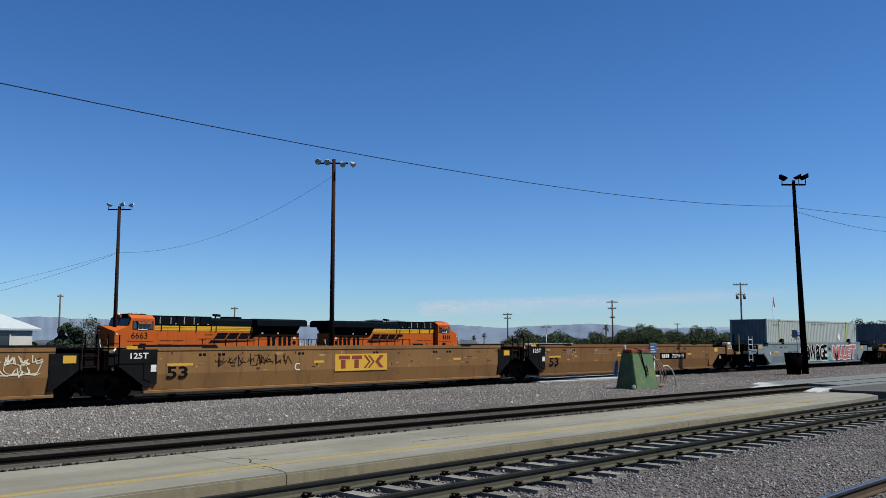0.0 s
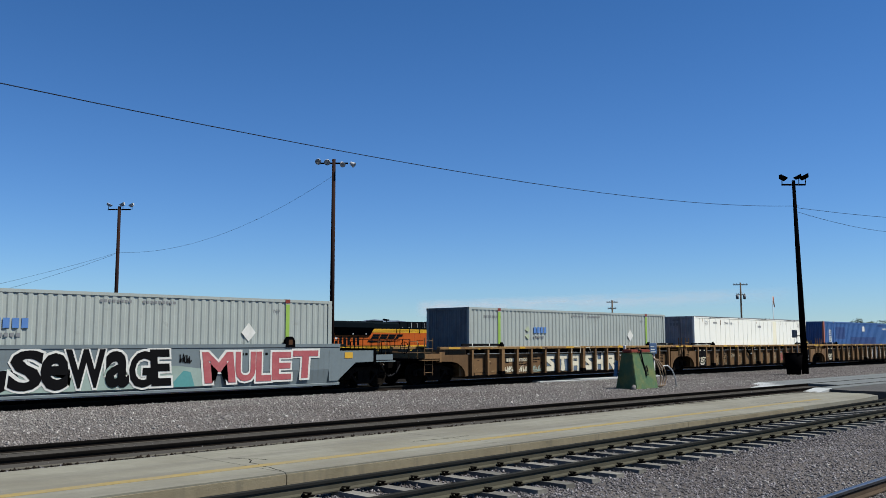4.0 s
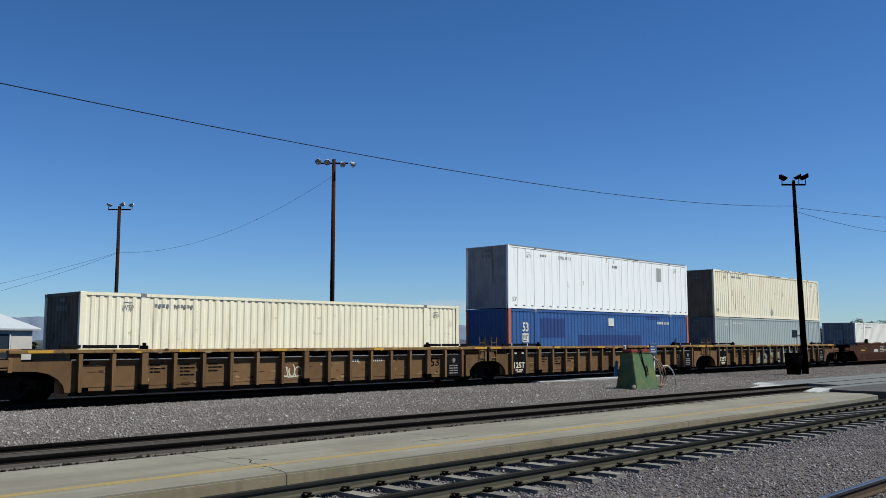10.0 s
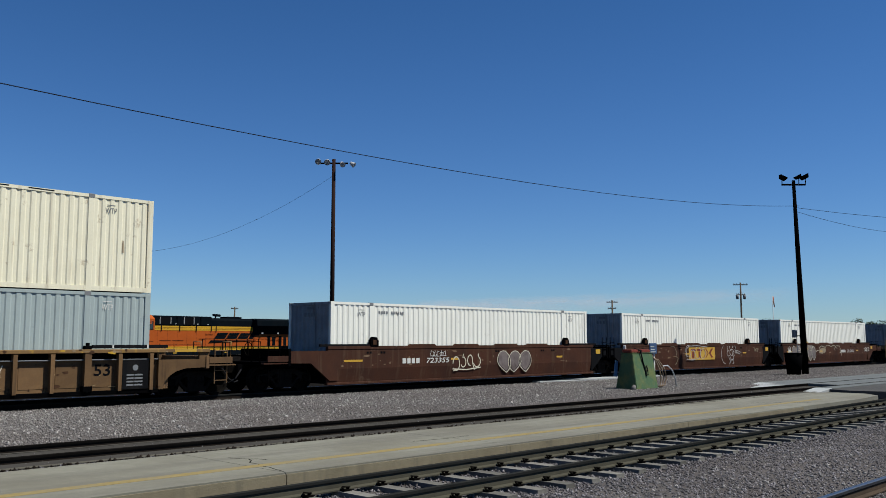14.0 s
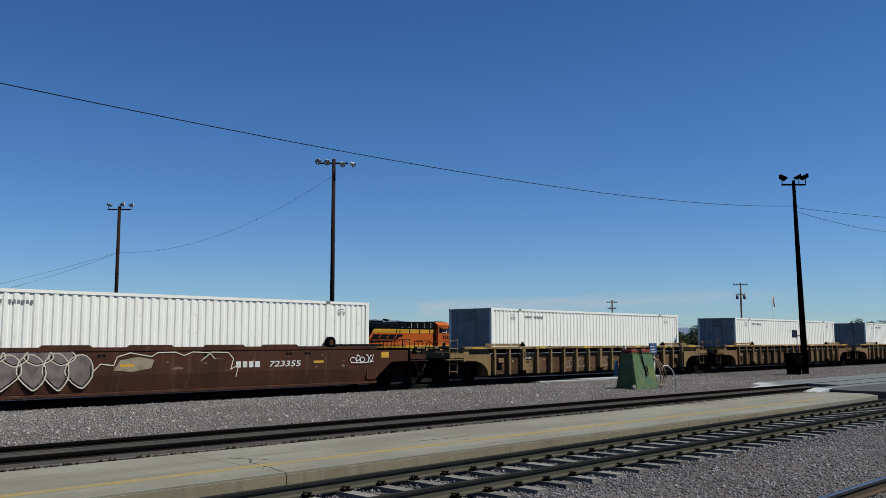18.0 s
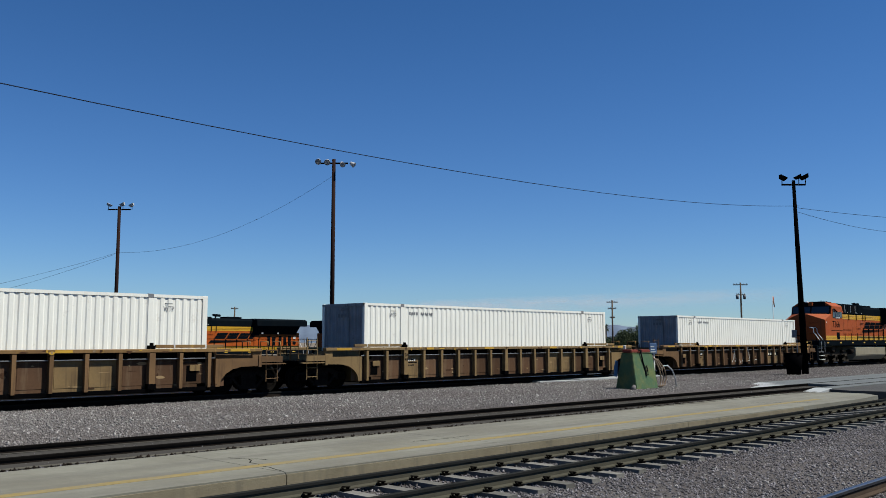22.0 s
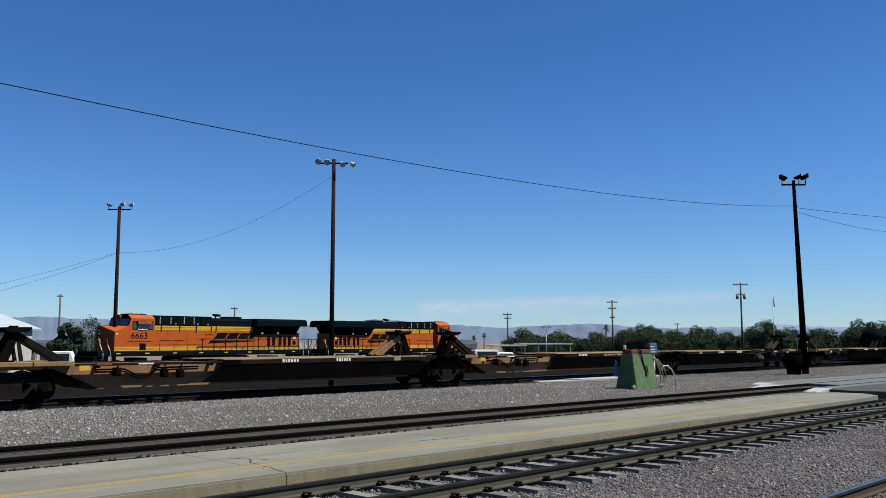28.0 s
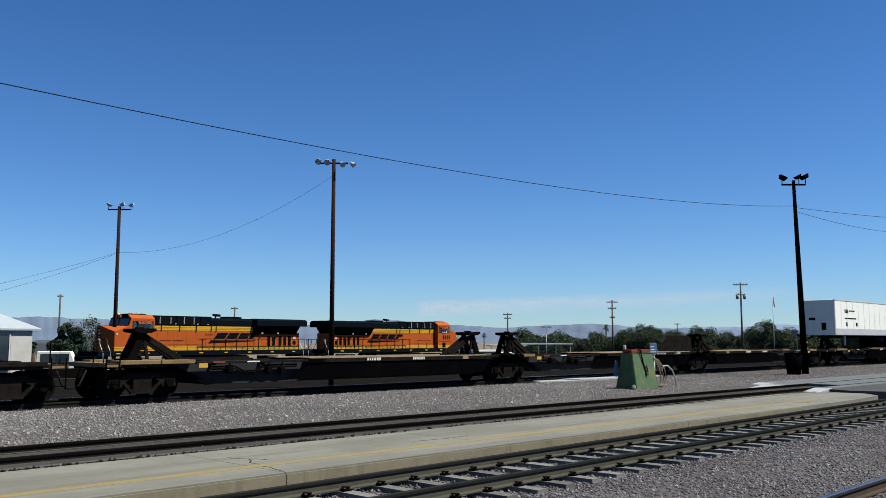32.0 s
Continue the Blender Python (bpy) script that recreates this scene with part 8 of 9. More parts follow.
# worn chords and panels of the ribbed cars
for k, key in enumerate(("gr", "wA", "bl", "be", "wt", "bt", "v1", "v2", "x1", "x2")):
    weather(CARS[key], -1.531, -1.0, 17.4, 1.43, 1.52, 16, 400 + k, ("signyellow", "scuffdark", "paletan"))
    weather(CARS[key], -1.3345, 0.1, 16.1, 0.4, 1.1, 36, 420 + k, ("scuffdark", "scuffpale"))
# scrapes on the smooth cars
for k, (key, y, mats) in enumerate((("A", -1.471, ("scuffpale", "scuffdark")), ("Bx", -1.471, ("scuffpale", "scuffdark")), ("C", -1.471, ("scuffpale", "scuffdark")), ("w1", -1.471, ("scuffdark", "rustmark")), ("w2", -1.471, ("scuffdark", "rustmark")),
                                    ("w3", -1.471, ("scuffdark", "rustmark")), ("D", -1.471, ("inkgrey",)))):
    weather(CARS[key], y, 0.2, 16.2, 0.8, 1.4, 34 if key != "D" else 10, 300 + k, mats)
# writing sprayed on the cars
Y_S, Y_R = -1.474, -1.337
for k, (xs, zs, ws) in enumerate(((13.2, 1.12, 2.9), (13.0, 0.80, 3.0))):
    jagged(CARS["A"], xs, zs, ws, 0.26, Y_S, "spraycream", 21 + k, 8, 0.028, "thin white sprayed scrawl")
scrawl(CARS["A"], 13.0, 0.8, 3.0, 0.45, Y_S - 0.003, "spraycream", 2, 6, 0.02, "thin white sprayed scrawl")
jagged(CARS["Bx"], 2.3, 0.98, 2.9, 0.36, Y_S, "ink", 31, 8, 0.022, "thin black sprayed scrawl")
for key in ("A", "Bx"):
    ladder(CARS[key], 17.38, -1.53, 0.92, 2.05, 0.48, "pole")
for key in ("Bx", "C"):
    part("air_hose", tube(B(), [(-1.05, -1.2, 1.55), (-1.22, -1.36, 1.42), (-1.14, -1.42, 1.2), (-1.24, -1.4, 1.02), (-1.16, -1.3, 0.9)], 0.035, 6), M["spraycream"], CARS[key], "pale yellow hose hanging at the joint")
    part("corner_plate", plate(B(), -0.85, -0.5, 1.53, 1.62, -1.49), M["signyellow"], CARS[key], "yellow corner plate")
scrawl(CARS["C"], 1.6, 1.08, 0.8, 0.34, Y_S, "spraytan", 4, 5, 0.018, "faint pale sprayed scrawl")
scrawl(CARS["C"], 4.1, 1.12, 1.3, 0.26, Y_S, "spraytan", 9, 6, 0.016, "faint pale sprayed scrawl")
w = CARS["D"]
patch(w, "spray_cloud", [(3.9, 0.33), (4.6, 0.95), (5.2, 1.1), (9.9, 1.0), (10.7, 0.9), (10.8, 0.34)], Y_S, "sprayteal", "pale teal sprayed ground")
patch(w, "spray_cloud", [(3.85, 0.33), (4.1, 0.62), (4.4, 0.5), (4.3, 0.33)], Y_S - 0.002, "sprayaqua", "aqua sprayed ground")
patch(w, "spray_cloud", [(9.75, 0.5), (10.1, 0.85), (10.35, 0.8), (10.5, 0.34), (9.8, 0.34)], Y_S - 0.002, "sprayaqua", "aqua sprayed ground")
patch(w, "spray_tail", [(3.95, 0.36), (4.35, 0.95), (5.0, 0.98), (5.3, 0.36), (4.9, 0.5), (4.6, 0.36)], Y_S - 0.004, "ink", "black sprayed tail")
fat_word(w, (("S", 4.78, 0.92, 0.10, 0.0, 0.06), ("e", 5.68, 0.80, 0.0, 0.02, 0.0), ("W", 6.42, 1.18, -0.05, -0.02, 0.06), ("a", 7.55, 0.74, 0.0, 0.0, 0.02), ("G", 8.26, 0.76, 0.05, 0.03, 0.04), ("E", 9.02, 0.66, -0.08, 0.0, 0.06)),
         0.40, 1.06, Y_S - 0.006, "ink", "inkwhite", "fat black sprayed letter edged in white")
fat_word(w, (("M", 10.85, 1.15, -0.12, 0.0, 0.02), ("U", 11.98, 0.78, 0.0, -0.02, 0.0), ("L", 12.78, 0.62, 0.0, 0.0, 0.02), ("E", 13.42, 0.80, 0.0, -0.03, -0.03), ("T", 14.24, 1.1, 0.06, -0.06, -0.02)),
         0.42, 0.98, Y_S - 0.006, "spraypink", "inkwhite", "fat pink-red sprayed letter edged in white")
jagged(w, 9.95, 1.1, 0.42, 0.26, Y_S - 0.004, "ink", 44, 4, 0.03, "small black sprayed scrawl")
part("notice_plate", plate(B(), -0.12, 0.1, 0.88, 1.05, Y_S - 0.02), M["inkwhite"], w)
part("notice_plate", plate(B(), 0.16, 0.36, 0.95, 1.06, Y_S), M["red"], w, "small red plate")
bm = B()
for k in range(5):
    bars(bm, 0.9, 0.62 - k * 0.06, -1.44 + k * 0.012, 0.03, (0.3, 0.22, 0.36), 0.6, 0.004)
bars(bm, 2.65, 1.36, Y_S, 0.13, (0.06, 0.1), 0.3)
bars(bm, 2.95, 1.38, Y_S, 0.03, (0.4,), 0.3)
bars(bm, 0.62, 1.38, Y_S, 0.12, (0.04, 0.08, 0.08), 0.25)
tagged(part("stencil", bm, M["inkgrey"], w), kind="stuff")
w = CARS["gr"]
GLYPH = {"S": [[(0.95, 0.86), (0.14, 0.86), (0.14, 0.76), (0.88, 0.34), (0.88, 0.14), (0.05, 0.14)]], "T": [[(0.04, 0.86), (0.96, 0.86)], [(0.5, 0.86), (0.5, 0.4), (0.42, 0.1)], [(0.5, 0.5), (0.58, 0.1)]],
         "A": [[(0.16, 0.04), (0.16, 0.86), (0.84, 0.86), (0.84, 0.04)], [(0.16, 0.42), (0.84, 0.42)]], "H": [[(0.16, 0.04), (0.16, 0.98)], [(0.84, 0.04), (0.84, 0.98)], [(0.16, 0.48), (0.84, 0.48)]],
         "R": [[(0.16, 0.04), (0.16, 0.86), (0.8, 0.86), (0.8, 0.5), (0.16, 0.5)], [(0.45, 0.5), (0.86, 0.06)]]}
for ch, i in zip("STASHR", (3, 4, 5, 6, 7, 8)):
    x = RIBS[i] + 0.12
    ground_p = part("sprayed_patch", plate(B(), x - 0.04, x + 0.84, 0.36, 1.14, Y_R + 0.004), M["sprayblue"], w, "grey-blue sprayed ground")
    b = part("sprayed_outline", strokes(B(), GLYPH[ch], x, 0.37, Y_R - 0.004, 0.78, 0.27), M["ink"], ground_p, "dark sprayed edge")
    part("sprayed_letter", strokes(B(), GLYPH[ch], x, 0.37, Y_R - 0.010, 0.78, 0.22), M["spraycream"], ground_p, "blocky cream sprayed letter")
jagged(w, RIBS[0] + 0.15, 0.40, 0.75, 0.26, Y_R - 0.004, "spraycream", 52, 5, 0.035, "cream sprayed scrawl")
jagged(w, RIBS[1] + 0.15, 0.40, 0.75, 0.26, Y_R - 0.004, "spraycream", 53, 4, 0.035, "cream sprayed scrawl")
scrawl(w, RIBS[2] + 0.12, 0.38, 0.75, 0.28, Y_R - 0.004, "sprayteal", 54, 4, 0.04, "grey sprayed scrawl")
scrawl(w, RIBS[9] + 0.2, 0.45, 0.55, 0.6, Y_R - 0.004, "ink", 55, 4, 0.03, "dark sprayed scrawl")
part("sprayed_stroke", strokes(B(), [[(0, 0), (0.05, 0.22), (0.3, 0.3), (0.72, 0.3), (0.74, 0.0)], [(1.2, 0.22), (1.5, 0.26), (1.55, 0.1)]], RIBS[5] - 0.05, 1.22, -1.532, 1.0, 0.03), M["spraycream"], w, "cream sprayed stroke over the top chord")
part("number_panel", plate(B(), RIBS[0] + 0.3, RIBS[0] + 0.98, 0.84, 1.02, Y_R), M["grimebrown"], w, "dark number panel")
part("car_number", text_bm(B(), "787000", RIBS[1] + 0.14, 0.86, Y_R - 0.012, 0.15, 0.7, 0.006, 0.2), M["spraycream"], w, "pale stencilled car number")
bars(bm := B(), RIBS[0] + 0.42, 0.86, Y_R - 0.008, 0.14, (0.1, 0.1, 0.1, 0.1), 0.25)
tagged(part("stencil", bm, M["spraycream"], w), kind="stuff")
w = CARS["wA"]
part("sprayed_stroke", strokes(B(), [[(0.0, 0.55)] + arc(0.22, 0.3, 0.2, 190, 350, 6, 0.26) + [(0.44, 0.72)] + arc(0.64, 0.3, 0.2, 190, 350, 6, 0.28) + [(0.9, 0.8)],
                                     [(1.06, 0.92), (1.16, 1.0), (1.36, 0.72)] + arc(1.5, 0.28, 0.2, 100, 330, 8, 0.26) + [(1.7, 0.4), (1.95, 0.6), (1.62, 0.55), (1.9, 0.3)],
                                     [(2.1, 0.5), (2.35, 0.72), (2.6, 0.45), (2.2, 0.42), (2.7, 0.62)], arc(2.45, 0.24, 0.34, -10, 200, 9, 0.34),
                                     [(3.62, 0.82), (3.16, 0.8), (3.14, 0.5)] + arc(3.36, 0.26, 0.26, 120, -150, 9, 0.25)], RIBS[0] + 0.2, 0.36, Y_R - 0.004, 1.0, 0.035), M["spraytan"], w, "thin tan sprayed loops")
part("sprayed_stroke", strokes(B(), [[(0, 0), (0.12, 0.6), (0.3, 0.02)], [(0.05, 0.25), (0.26, 0.25)], [(0.75, 0.6), (0.78, 0.0), (0.98, 0.04)], [(1.5, 0.6), (1.3, 0.32), (1.55, 0.02)], [(1.75, 0.5), (1.85, 0.28), (2.0, 0.5), (1.82, -0.05)], [(2.2, 0.55), (2.28, 0.0)]],
                               RIBS[5] + 0.5, 0.42, Y_R - 0.004, 1.0, 0.035), M["spraytan"], w, "thin tan sprayed letters")
for i in (8, 9, 10, 11):
    jagged(w, RIBS[i] + 0.15, 0.42, 0.72, 0.6, Y_R, "spraypink" if i > 8 else "spraytan", 60 + i, 2, 0.045, "faint pinkish sprayed strokes")
part("hanging_strap", tube(B(), [(6.42, -1.40, 1.34), (6.62, -1.42, 1.08), (6.86, -1.43, 0.92), (7.02, -1.43, 0.92), (7.2, -1.42, 1.08), (7.4, -1.40, 1.34)], 0.05, 6), M["black"], w, "black strap hanging in a loop")
for x, z in ((6.43, 1.34), (7.4, 1.34), (6.86, 0.97), (7.02, 0.97)):
    part("strap_buckle", box(B(), x - 0.04, x + 0.04, -1.5, -1.45, z - 0.03, z + 0.03, 0.01), M["inkwhite"], w)
# white sprayed outlines and two words
w = CARS["bl"]
part("sprayed_outlines", strokes(B(), [[(0.0, 0.06), (0.1, 0.98), (0.42, 0.94), (0.36, 0.46), (0.68, 0.42), (0.68, 0.04), (0.0, 0.06)],
                                       arc(1.0, 0.4, 0.27, 60, 400, 12, 0.38), arc(1.0, 0.45, 0.08, 0, 360, 8), [(1.42, 0.82), (1.4, 0.36), (1.62, 0.3), (1.7, 0.84)], [(1.3, 0.78), (1.28, 0.1), (1.5, -0.06), (1.84, 0.06), (1.9, 0.95), (1.7, 0.84)],
                                       [(1.98, 0.98), (2.02, 0.06), (2.26, 0.04), (2.3, 1.0), (1.98, 0.98)], [(2.1, 0.82), (2.12, 0.24)], [(2.78, 0.92), (2.46, 0.86), (2.48, 0.62), (2.7, 0.6), (2.46, 0.4), (2.52, 0.16), (2.74, 0.06)]],
                                    RIBS[6] + 0.62, 0.38, Y_R - 0.004, 0.92, 0.045), M["inkwhite"], w, "broad white sprayed letter outlines")
scrawl(w, RIBS[5] + 0.1, 0.36, 1.5, 0.8, Y_R, "spraytan", 48, 3, 0.03, "faded tan sprayed loops")
part("sprayed_word", text_bm(B(), "EVIL", RIBS[9] + 0.18, 0.78, Y_R - 0.004, 0.3, 0.66), M["inkwhite"], w, "white sprayed word")
part("sprayed_word", text_bm(B(), "EMF", RIBS[9] + 0.14, 0.42, Y_R - 0.004, 0.28, 0.62), M["inkwhite"], w, "white sprayed word")
for i in (2, 5, 10):
    scrawl(CARS["bl"], RIBS[i] + 0.1, 0.5, 0.82, 0.6, Y_R, "spraycream", 40 + i, 3, 0.025, "white sprayed scrawl")
scrawl(CARS["be"], RIBS[5] + 0.1, 0.5, 0.8, 0.5, Y_R, "spraycream", 60, 3, 0.035, "pale sprayed scrawl")
w = CARS["bt"]
x = RIBS[3]
patch(w, "sprayed_ground", [(x + 0.96, 0.36), (x + 0.42, 0.36), (x + 0.72, 0.52), (x + 0.4, 0.6), (x + 0.78, 0.8), (x + 0.7, 1.14), (x + 0.96, 0.9)], Y_R, "sprayteal", "jagged pale teal sprayed shape")
for i, mat in ((4, "spraypale"), (5, "spraypale"), (6, "spraypale"), (7, "spraypale"), (8, "sprayteal")):
    part("sprayed_ground", plate(B(), RIBS[i] + 0.06, RIBS[i] + 0.95, 0.36, 1.15, Y_R), M[mat], w, "pale sprayed panel")
Y_B = Y_R - 0.008
x = RIBS[4]
patch(w, "sprayed_shape", [(x + 0.4, 0.62), (x + 0.94, 0.62), (x + 0.94, 1.14), (x + 0.4, 1.12)], Y_B, "ink", "black sprayed shape")
patch(w, "sprayed_shape", [(x + 0.66, 0.64), (x + 0.92, 0.64), (x + 0.92, 1.0)], Y_B - 0.004, "sprayteal", "teal sprayed shape")
part("sprayed_stroke", strokes(B(), [[(0.45, 0.98), (0.66, 0.72)], [(0.48, 1.1), (0.7, 0.85)]], x, 0.0, Y_B - 0.006, 1.0, 0.04), M["inkwhite"], w)
x = RIBS[5]
part("sprayed_stroke", strokes(B(), [[(0.9, 1.12), (0.2, 0.98), (0.75, 0.36)], [(0.24, 0.96), (0.9, 0.5)], [(0.86, 0.36), (0.86, 0.62)]], x, 0.0, Y_B, 1.0, 0.07), M["ink"], w, "black sprayed strokes")
x = RIBS[6]
patch(w, "sprayed_shape", [(x + 0.2, 0.5), (x + 0.9, 0.52), (x + 0.9, 1.14), (x + 0.2, 1.12)], Y_B, "ink", "black sprayed frame")
patch(w, "sprayed_shape", [(x + 0.3, 0.62), (x + 0.74, 0.63), (x + 0.76, 1.06), (x + 0.3, 1.05)], Y_B - 0.004, "spraypale", "pale sprayed square")
part("sprayed_stroke", strokes(B(), [[(0.1, 0.5), (0.3, 0.4), (0.16, 0.36)], [(0.82, 0.58), (0.84, 1.1)]], x, 0.0, Y_B - 0.004, 1.0, 0.04), M["inkwhite"], w)
x = RIBS[7]
part("sprayed_stroke", strokes(B(), [[(0.2, 1.12), (0.2, 0.38)], [(0.2, 0.9), (0.5, 0.7)], [(0.9, 0.5), (0.9, 1.1)]], x, 0.0, Y_B, 1.0, 0.06), M["ink"], w, "black sprayed strokes")
x = RIBS[8]
patch(w, "sprayed_shape", [(x + 0.1, 0.62), (x + 0.5, 0.6), (x + 0.46, 1.1), (x + 0.1, 1.12)], Y_B, "ink", "black sprayed shape")
patch(w, "sprayed_shape", [(x + 0.62, 0.36), (x + 0.9, 0.36), (x + 0.9, 0.66)], Y_B, "ink", "black sprayed shape")
part("sprayed_stroke", strokes(B(), [[(0.14, 0.8), (0.4, 0.98)], [(0.14, 0.95), (0.34, 1.08)], [(0.66, 0.5), (0.86, 0.42)]], x, 0.0, Y_B - 0.004, 1.0, 0.04), M["inkwhite"], w)
for i in (5, 6, 7, 8):
    part("sprayed_rib", plate(B(), RIBS[i] - 0.05, RIBS[i] + 0.05, 0.9 if i % 2 else 0.35, 1.4, -1.516), M["sprayteal"], w, "pale sprayed paint on a rib")
part("sprayed_stroke", strokes(B(), [[(0, 0.06), (0.3, 0.02), (0.6, 0.07), (0.9, 0.02), (1.3, 0.06)], [(5.2, 0.02), (5.5, 0.07), (5.9, 0.02), (6.2, 0.06)]], RIBS[1], 1.44, -1.532, 1.0, 0.025), M["spraycream"], w, "pale scrawl along the top chord")
scrawl(w, RIBS[9] + 0.1, 0.4, 0.6, 0.7, Y_R, "spraycream", 81, 3, 0.03, "pale sprayed scrawl")
scrawl(CARS["w1"], 6.3, 0.55, 1.7, 0.75, Y_S, "spraycream", 82, 4, 0.045, "cream sprayed outlines")
scrawl(CARS["w1"], 5.0, 1.15, 0.9, 0.25, Y_S, "inkwhite", 88, 5, 0.02, "thin white sprayed scrawl")
bubbles(CARS["w1"], 9.2, 0.4, 2.2, 0.95, Y_S, 3, "spraysilver", "spraycream", 83)
for key, x, words in (("w1", 3.45, "723355"), ("w3", 10.2, "723355")):
    tagged(part("stencil", bars(B(), x, 0.90, Y_S - 0.002, 0.2, (0.19, 0.17, 0.17, 0.19), 0.35), M["inkwhite"], CARS[key]), kind="stuff")
    part("car_number", text_bm(B(), words, x + 1.3, 0.90, Y_S - 0.008, 0.2, 1.3, 0.012, 0.25), M["inkwhite"], CARS[key], "white stencilled car number")
scrawl(CARS["w3"], 15.1, 0.95, 1.1, 0.35, Y_S - 0.02, "inkwhite", 89, 5, 0.03, "white sprayed scrawl")
w = CARS["w2"]
loops = [arc(6.5, 1.2, 0.3, 60, 330, 10, 0.34), arc(7.0, 0.98, 0.3, 20, 380, 14, 0.28), arc(7.6, 1.1, 0.36, 100, 420, 14, 0.34), arc(8.2, 1.05, 0.3, 60, 400, 14, 0.3), [(6.35, 0.7), (6.25, 1.3), (6.6, 1.48), (7.6, 1.5), (8.72, 1.42)], [(6.3, 0.72), (7.0, 0.68), (7.4, 0.74)]]
sprayed(w, loops, Y_S - 0.02, 0.036, "sprayhaze", "looping white sprayed outlines over the emblem")
# a big open curve, then a lumpy head of crowded loops with a tail of small loops
tag = [arc(11.05, 0.98, 0.53, 95, 265, 12, 0.58), arc(11.45, 1.34, 0.16, 0, 250, 8, 0.18), arc(11.8, 1.4, 0.2, -20, 200, 8, 0.14), arc(12.2, 1.36, 0.18, -60, 170, 8, 0.16),
       arc(11.45, 1.02, 0.2, 60, 300, 10, 0.16), arc(11.85, 1.08, 0.24, 0, 340, 12, 0.2), arc(12.1, 1.0, 0.14, 30, 330, 9, 0.16), arc(11.75, 0.82, 0.3, 170, 380, 10, 0.22),
       arc(11.9, 0.76, 0.2, 150, 400, 10, 0.16), [(11.6, 0.62), (11.66, 0.48), (11.5, 0.36)], [(12.0, 0.6), (12.06, 0.45), (11.96, 0.36)], [(11.7, 1.2), (11.95, 1.26), (12.1, 1.15)]]
sprayed(w, tag, Y_S - 0.004, 0.032, "sprayhaze", "tangled pale sprayed outlines")
tail = [arc(12.4 + 0.17 * k, 1.1 - 0.02 * k, 0.075, 60 + 40 * k, 330 + 35 * k, 8, 0.07) for k in range(4)] + [[(12.3, 1.22), (12.75, 1.16), (13.14, 1.06)]]
sprayed(w, tail, Y_S - 0.004, 0.03, "sprayhaze", "small pale sprayed loops")
sprayed(w, [[(4.3, 1.5), (5.0, 1.45), (5.26, 1.1), (5.1, 0.92), (5.36, 0.8), (5.2, 0.55), (5.0, 0.45)]], Y_S - 0.004, 0.03, "spraytan", "thin tan sprayed curve")
jagged(w, 15.0, 1.1, 0.6, 0.24, Y_S - 0.004, "spraytan", 95, 4, 0.025, "faint tan sprayed scrawl")
w = CARS["w3"]
bubbles(w, 1.3, 0.40, 4.0, 1.0, Y_S, 6, "spraysilver", "spraycream", 86)
bubbles(w, 2.2, 1.08, 2.6, 0.48, Y_S + 0.003, 4, "spraysilver", "spraycream", 87)
jagged(w, 0.66, 0.95, 0.5, 0.42, Y_S - 0.004, "inkwhite", 96, 4, 0.03, "small white sprayed scrawl")
sprayed(w, [[(5.4, 0.9), (5.6, 1.1), (6.0, 1.05), (6.1, 1.3), (6.5, 1.42), (7.2, 1.3), (7.4, 1.42), (8.0, 1.43), (8.3, 1.32), (8.6, 1.43), (9.2, 1.4), (9.4, 1.2)], [(8.9, 1.15), (9.3, 1.42), (9.9, 1.4), (10.1, 1.2), (10.0, 0.85), (10.3, 1.0), (10.2, 0.6)]], Y_S - 0.004, 0.03, "spraycream", "thin cream sprayed cloud outline")
patch(w, "spray_cloud", [(6.0, 0.9), (6.2, 1.2), (6.8, 1.3), (7.3, 1.2), (7.2, 0.95), (6.6, 0.85)], Y_S, "spraytan", "faint tan sprayed cloud")
for i in (3, 4, 6, 7, 8):
    scrawl(CARS["v1"], RIBS[i] + 0.12, 0.5, 0.75, 0.5, Y_R, "spraytan", 90 + i, 3, 0.03, "faint pale sprayed scrawl")
part("sprayed_stroke", strokes(B(), [[(0, 0), (0.25, 0.3), (0.35, 0.75), (0.4, 0.1), (0.6, 0.35), (0.7, 0.1), (0.9, 0.3), (1.0, 0.05)], [(1.2, 0.1), (1.35, 0.3), (1.45, 0.8), (1.5, 0.05)],
                                     [(1.65, 0.1), (1.9, 0.85), (2.1, 0.15), (1.6, 0.12)], [(2.5, 0.15), (2.95, 0.2)]], RIBS[4] + 0.3, 0.36, Y_R - 0.004, 1.2, 0.035), M["inkwhite"], CARS["x2"], "long white sprayed signature strokes")
part("emblem", plate(B(), RIBS[9] + 0.1, RIBS[11] - 0.1, 0.8, 1.06, Y_R), M["ink"], CARS["x2"], "dark company emblem panel")
part("emblem_shape", bars(B(), RIBS[9] + 0.2, 0.85, Y_R - 0.008, 0.15, (0.4, 0.4, 0.4), 0.8), M["spraycream"], CARS["x2"])

loco = engine("orange and black locomotive coupled in the train", "7366", paint="orange_dark", tank="tank")
place(loco, OFF["loco"])

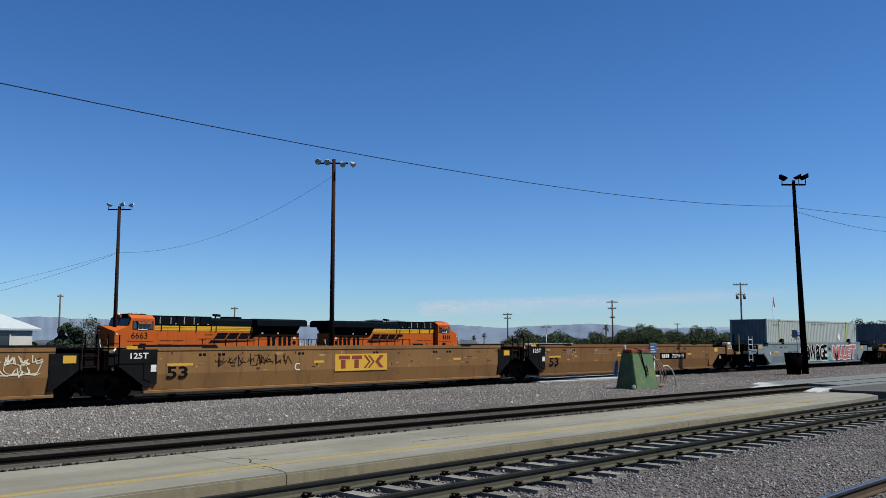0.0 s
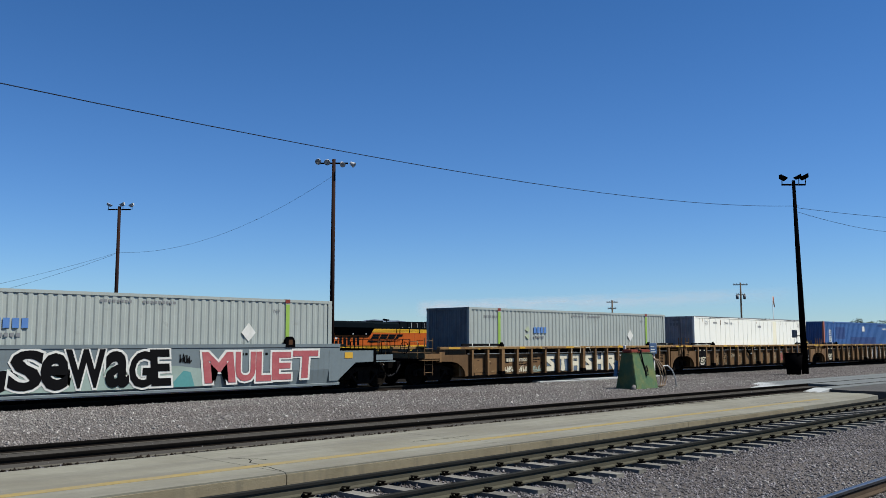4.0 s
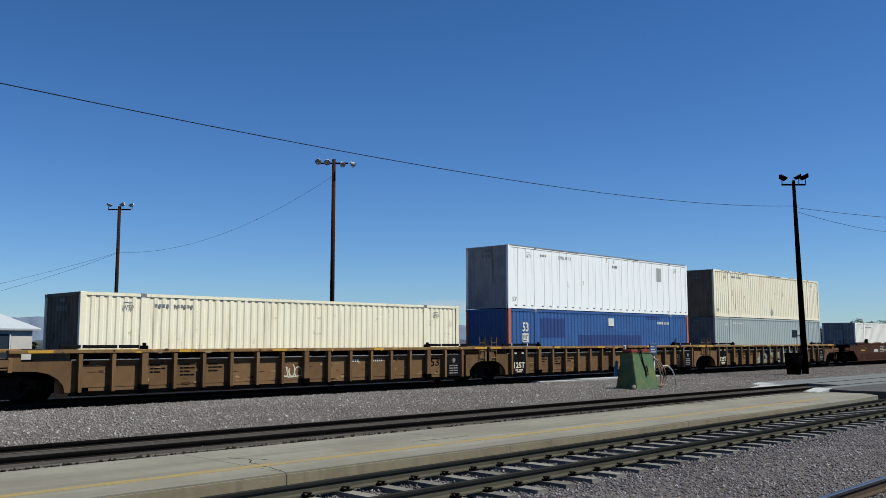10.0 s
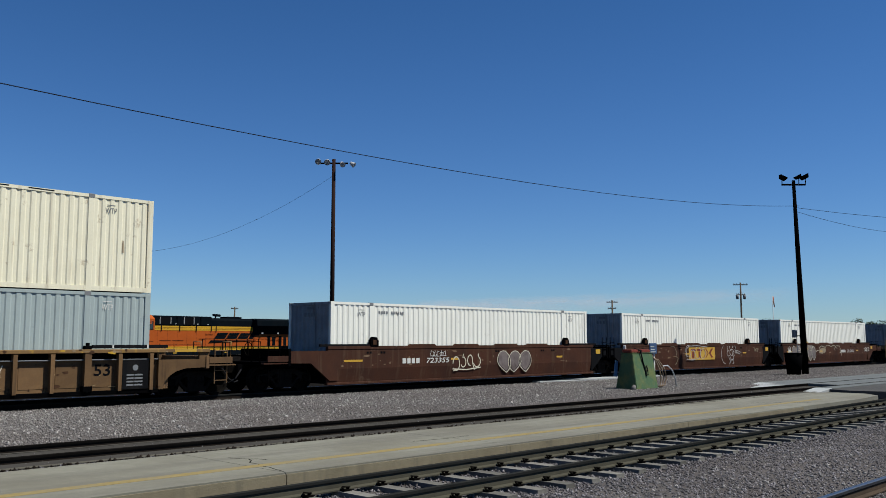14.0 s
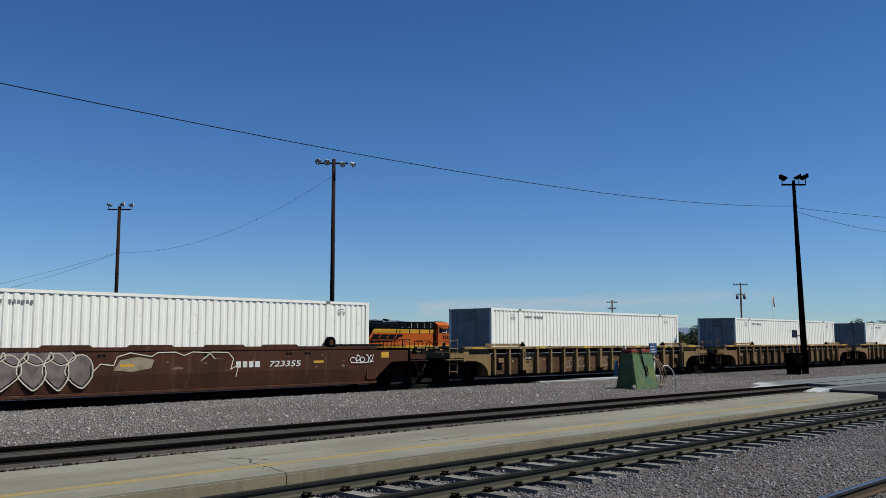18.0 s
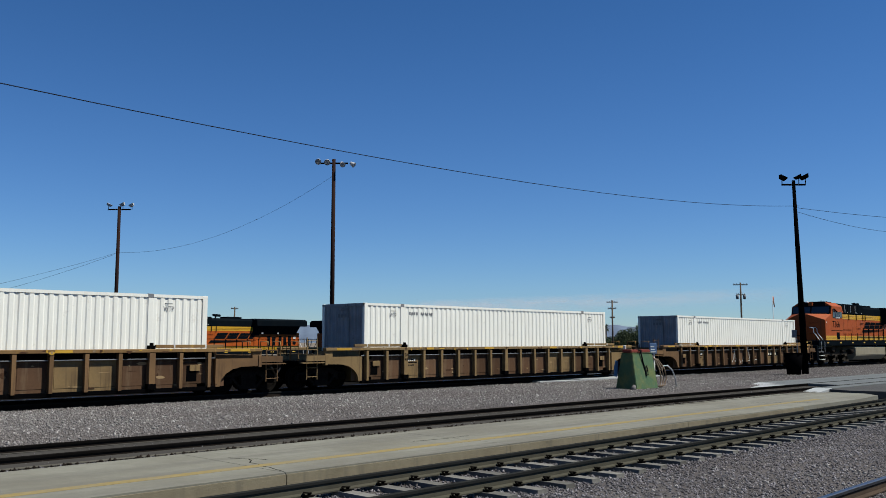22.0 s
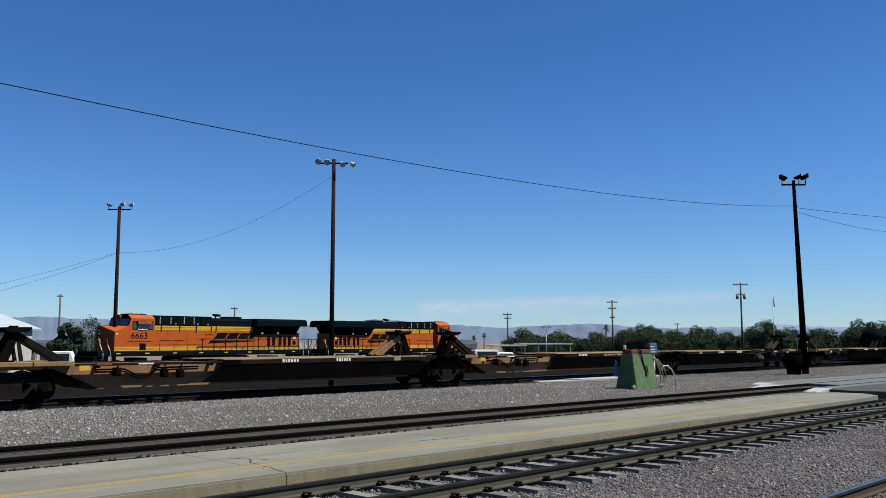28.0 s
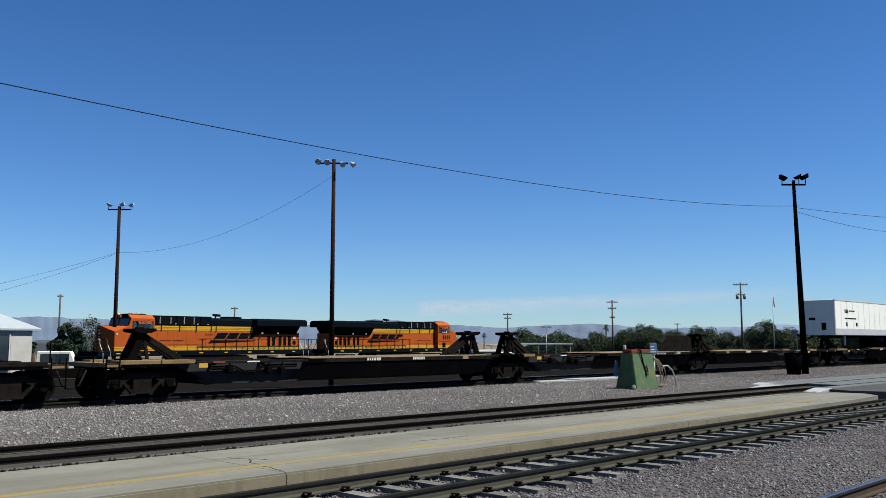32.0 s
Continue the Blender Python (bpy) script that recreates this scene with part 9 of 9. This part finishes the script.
# spine cars behind the engine
# left truck, length, ends, hitches as (place, way of the strut, paint), beam
for u0, L, l, r, hit, beam, flip, gd, tk, words in (
        (169.55, 17.45, "c", "a", ((0.0, 1, "casting"), (15.95, -1, "rustbeam")), "rust", False, 5.85, False, ""),
        (187.0, 18.05, "a", "a", ((0.75, 1, "casting"),), "rust", False, 6.5, False, "ALL PURPOSE SPINE CAR"),
        (205.05, 17.25, "a", "c", ((17.1, -1, "dusty"),), "grey", True, 6.9, True, ""),
        (226.2, 17.5, "c", "a", ((0.0, 1, "casting"), (16.3, -1, "casting")), "grey", False, 5.5, False, ""),
        (243.7, 17.5, "a", "a", ((0.8, 1, "casting"),), "grey", False, 6.2, False, "ALL PURPOSE SPINE CAR"),
        (261.2, 17.5, "a", "c", ((1.4, 1, "casting"),), "grey", True, 6.5, False, ""),
        (282.6, 17.5, "c", "a", ((0.3, 1, "casting"), (16.3, -1, "casting")), "grey", False, 6.0, False, ""),
        (300.1, 17.5, "a", "c", ((0.8, 1, "casting"),), "grey", False, 6.0, False, "")):
    s = spine(u0, "empty skeleton flat car with raised trailer hitches" if u0 < 282 else "skeleton flat car that carries a trailer", l, r, L, hit, beam, flip, gd, tk, words)
    if u0 == 243.7:
        # a broad wedge-shaped stand at one joint
        part("wedge_stand", prism(B(), [(15.6, 1.18), (17.6, 1.18), (17.45, 2.0), (17.0, 2.1), (16.6, 2.06)], -0.55, 0.55), M["casting"], s, "brown wedge-shaped hitch stand")
trailer(282.0, "white box trailer riding on a spine car")

# ---- parked engines ----
p = engine("orange and black locomotive parked beyond the train", "6663", 11.05)
p.matrix_basis = pose(29.27, 66.73, -0.82, 0, 0, 4.51)
p = engine("orange and black locomotive parked back to back with another", "", 0)
SHARED = {ws_me, _adm}
for o in p.children_recursive:
    # the same engine the other way round: its nose points up the line
    if o.type == "MESH" and o.data not in SHARED:
        o.data.transform(Matrix.Diagonal((-1, 1, 1, 1)))
        o.data.flip_normals()
    o.location.x = -o.location.x
    o.matrix_parent_inverse.translation.x *= -1
emblem_on(p, -15.1)
p.matrix_basis = pose(74.25, 70.28, -0.82, 0, 0, 4.51)


# ---- movement ----
def motions():
    """The train rolls past to the left, and every wheelset under it turns."""
    times = [0.0] + [1.0 * k for k in range(1, 32)] + [32.0]
    for ob, x0 in TRAIN:
        z = T_Z + ob.get("lift", 0.0)
        walk(ob, [(t, pose(x0 + shift(t), T_Y, z)) for t in times])
    rolling = [w for w in WHEELS if w.parent.parent in [o for o, _ in TRAIN]]
    first = rolling[0]
    walk(first, [(k / FPS, pose(0, 0, 0, 0, math.degrees(shift(k / FPS) / R_WHEEL), 0)) for k in range(0, 32 * FPS + 1)])
    for w in rolling[1:]:
        w.rotation_mode = "QUATERNION"
        w.animation_data_create()
        w.animation_data.action = first.animation_data.action
        w.animation_data.action_slot = first.animation_data.action_slot


motions()
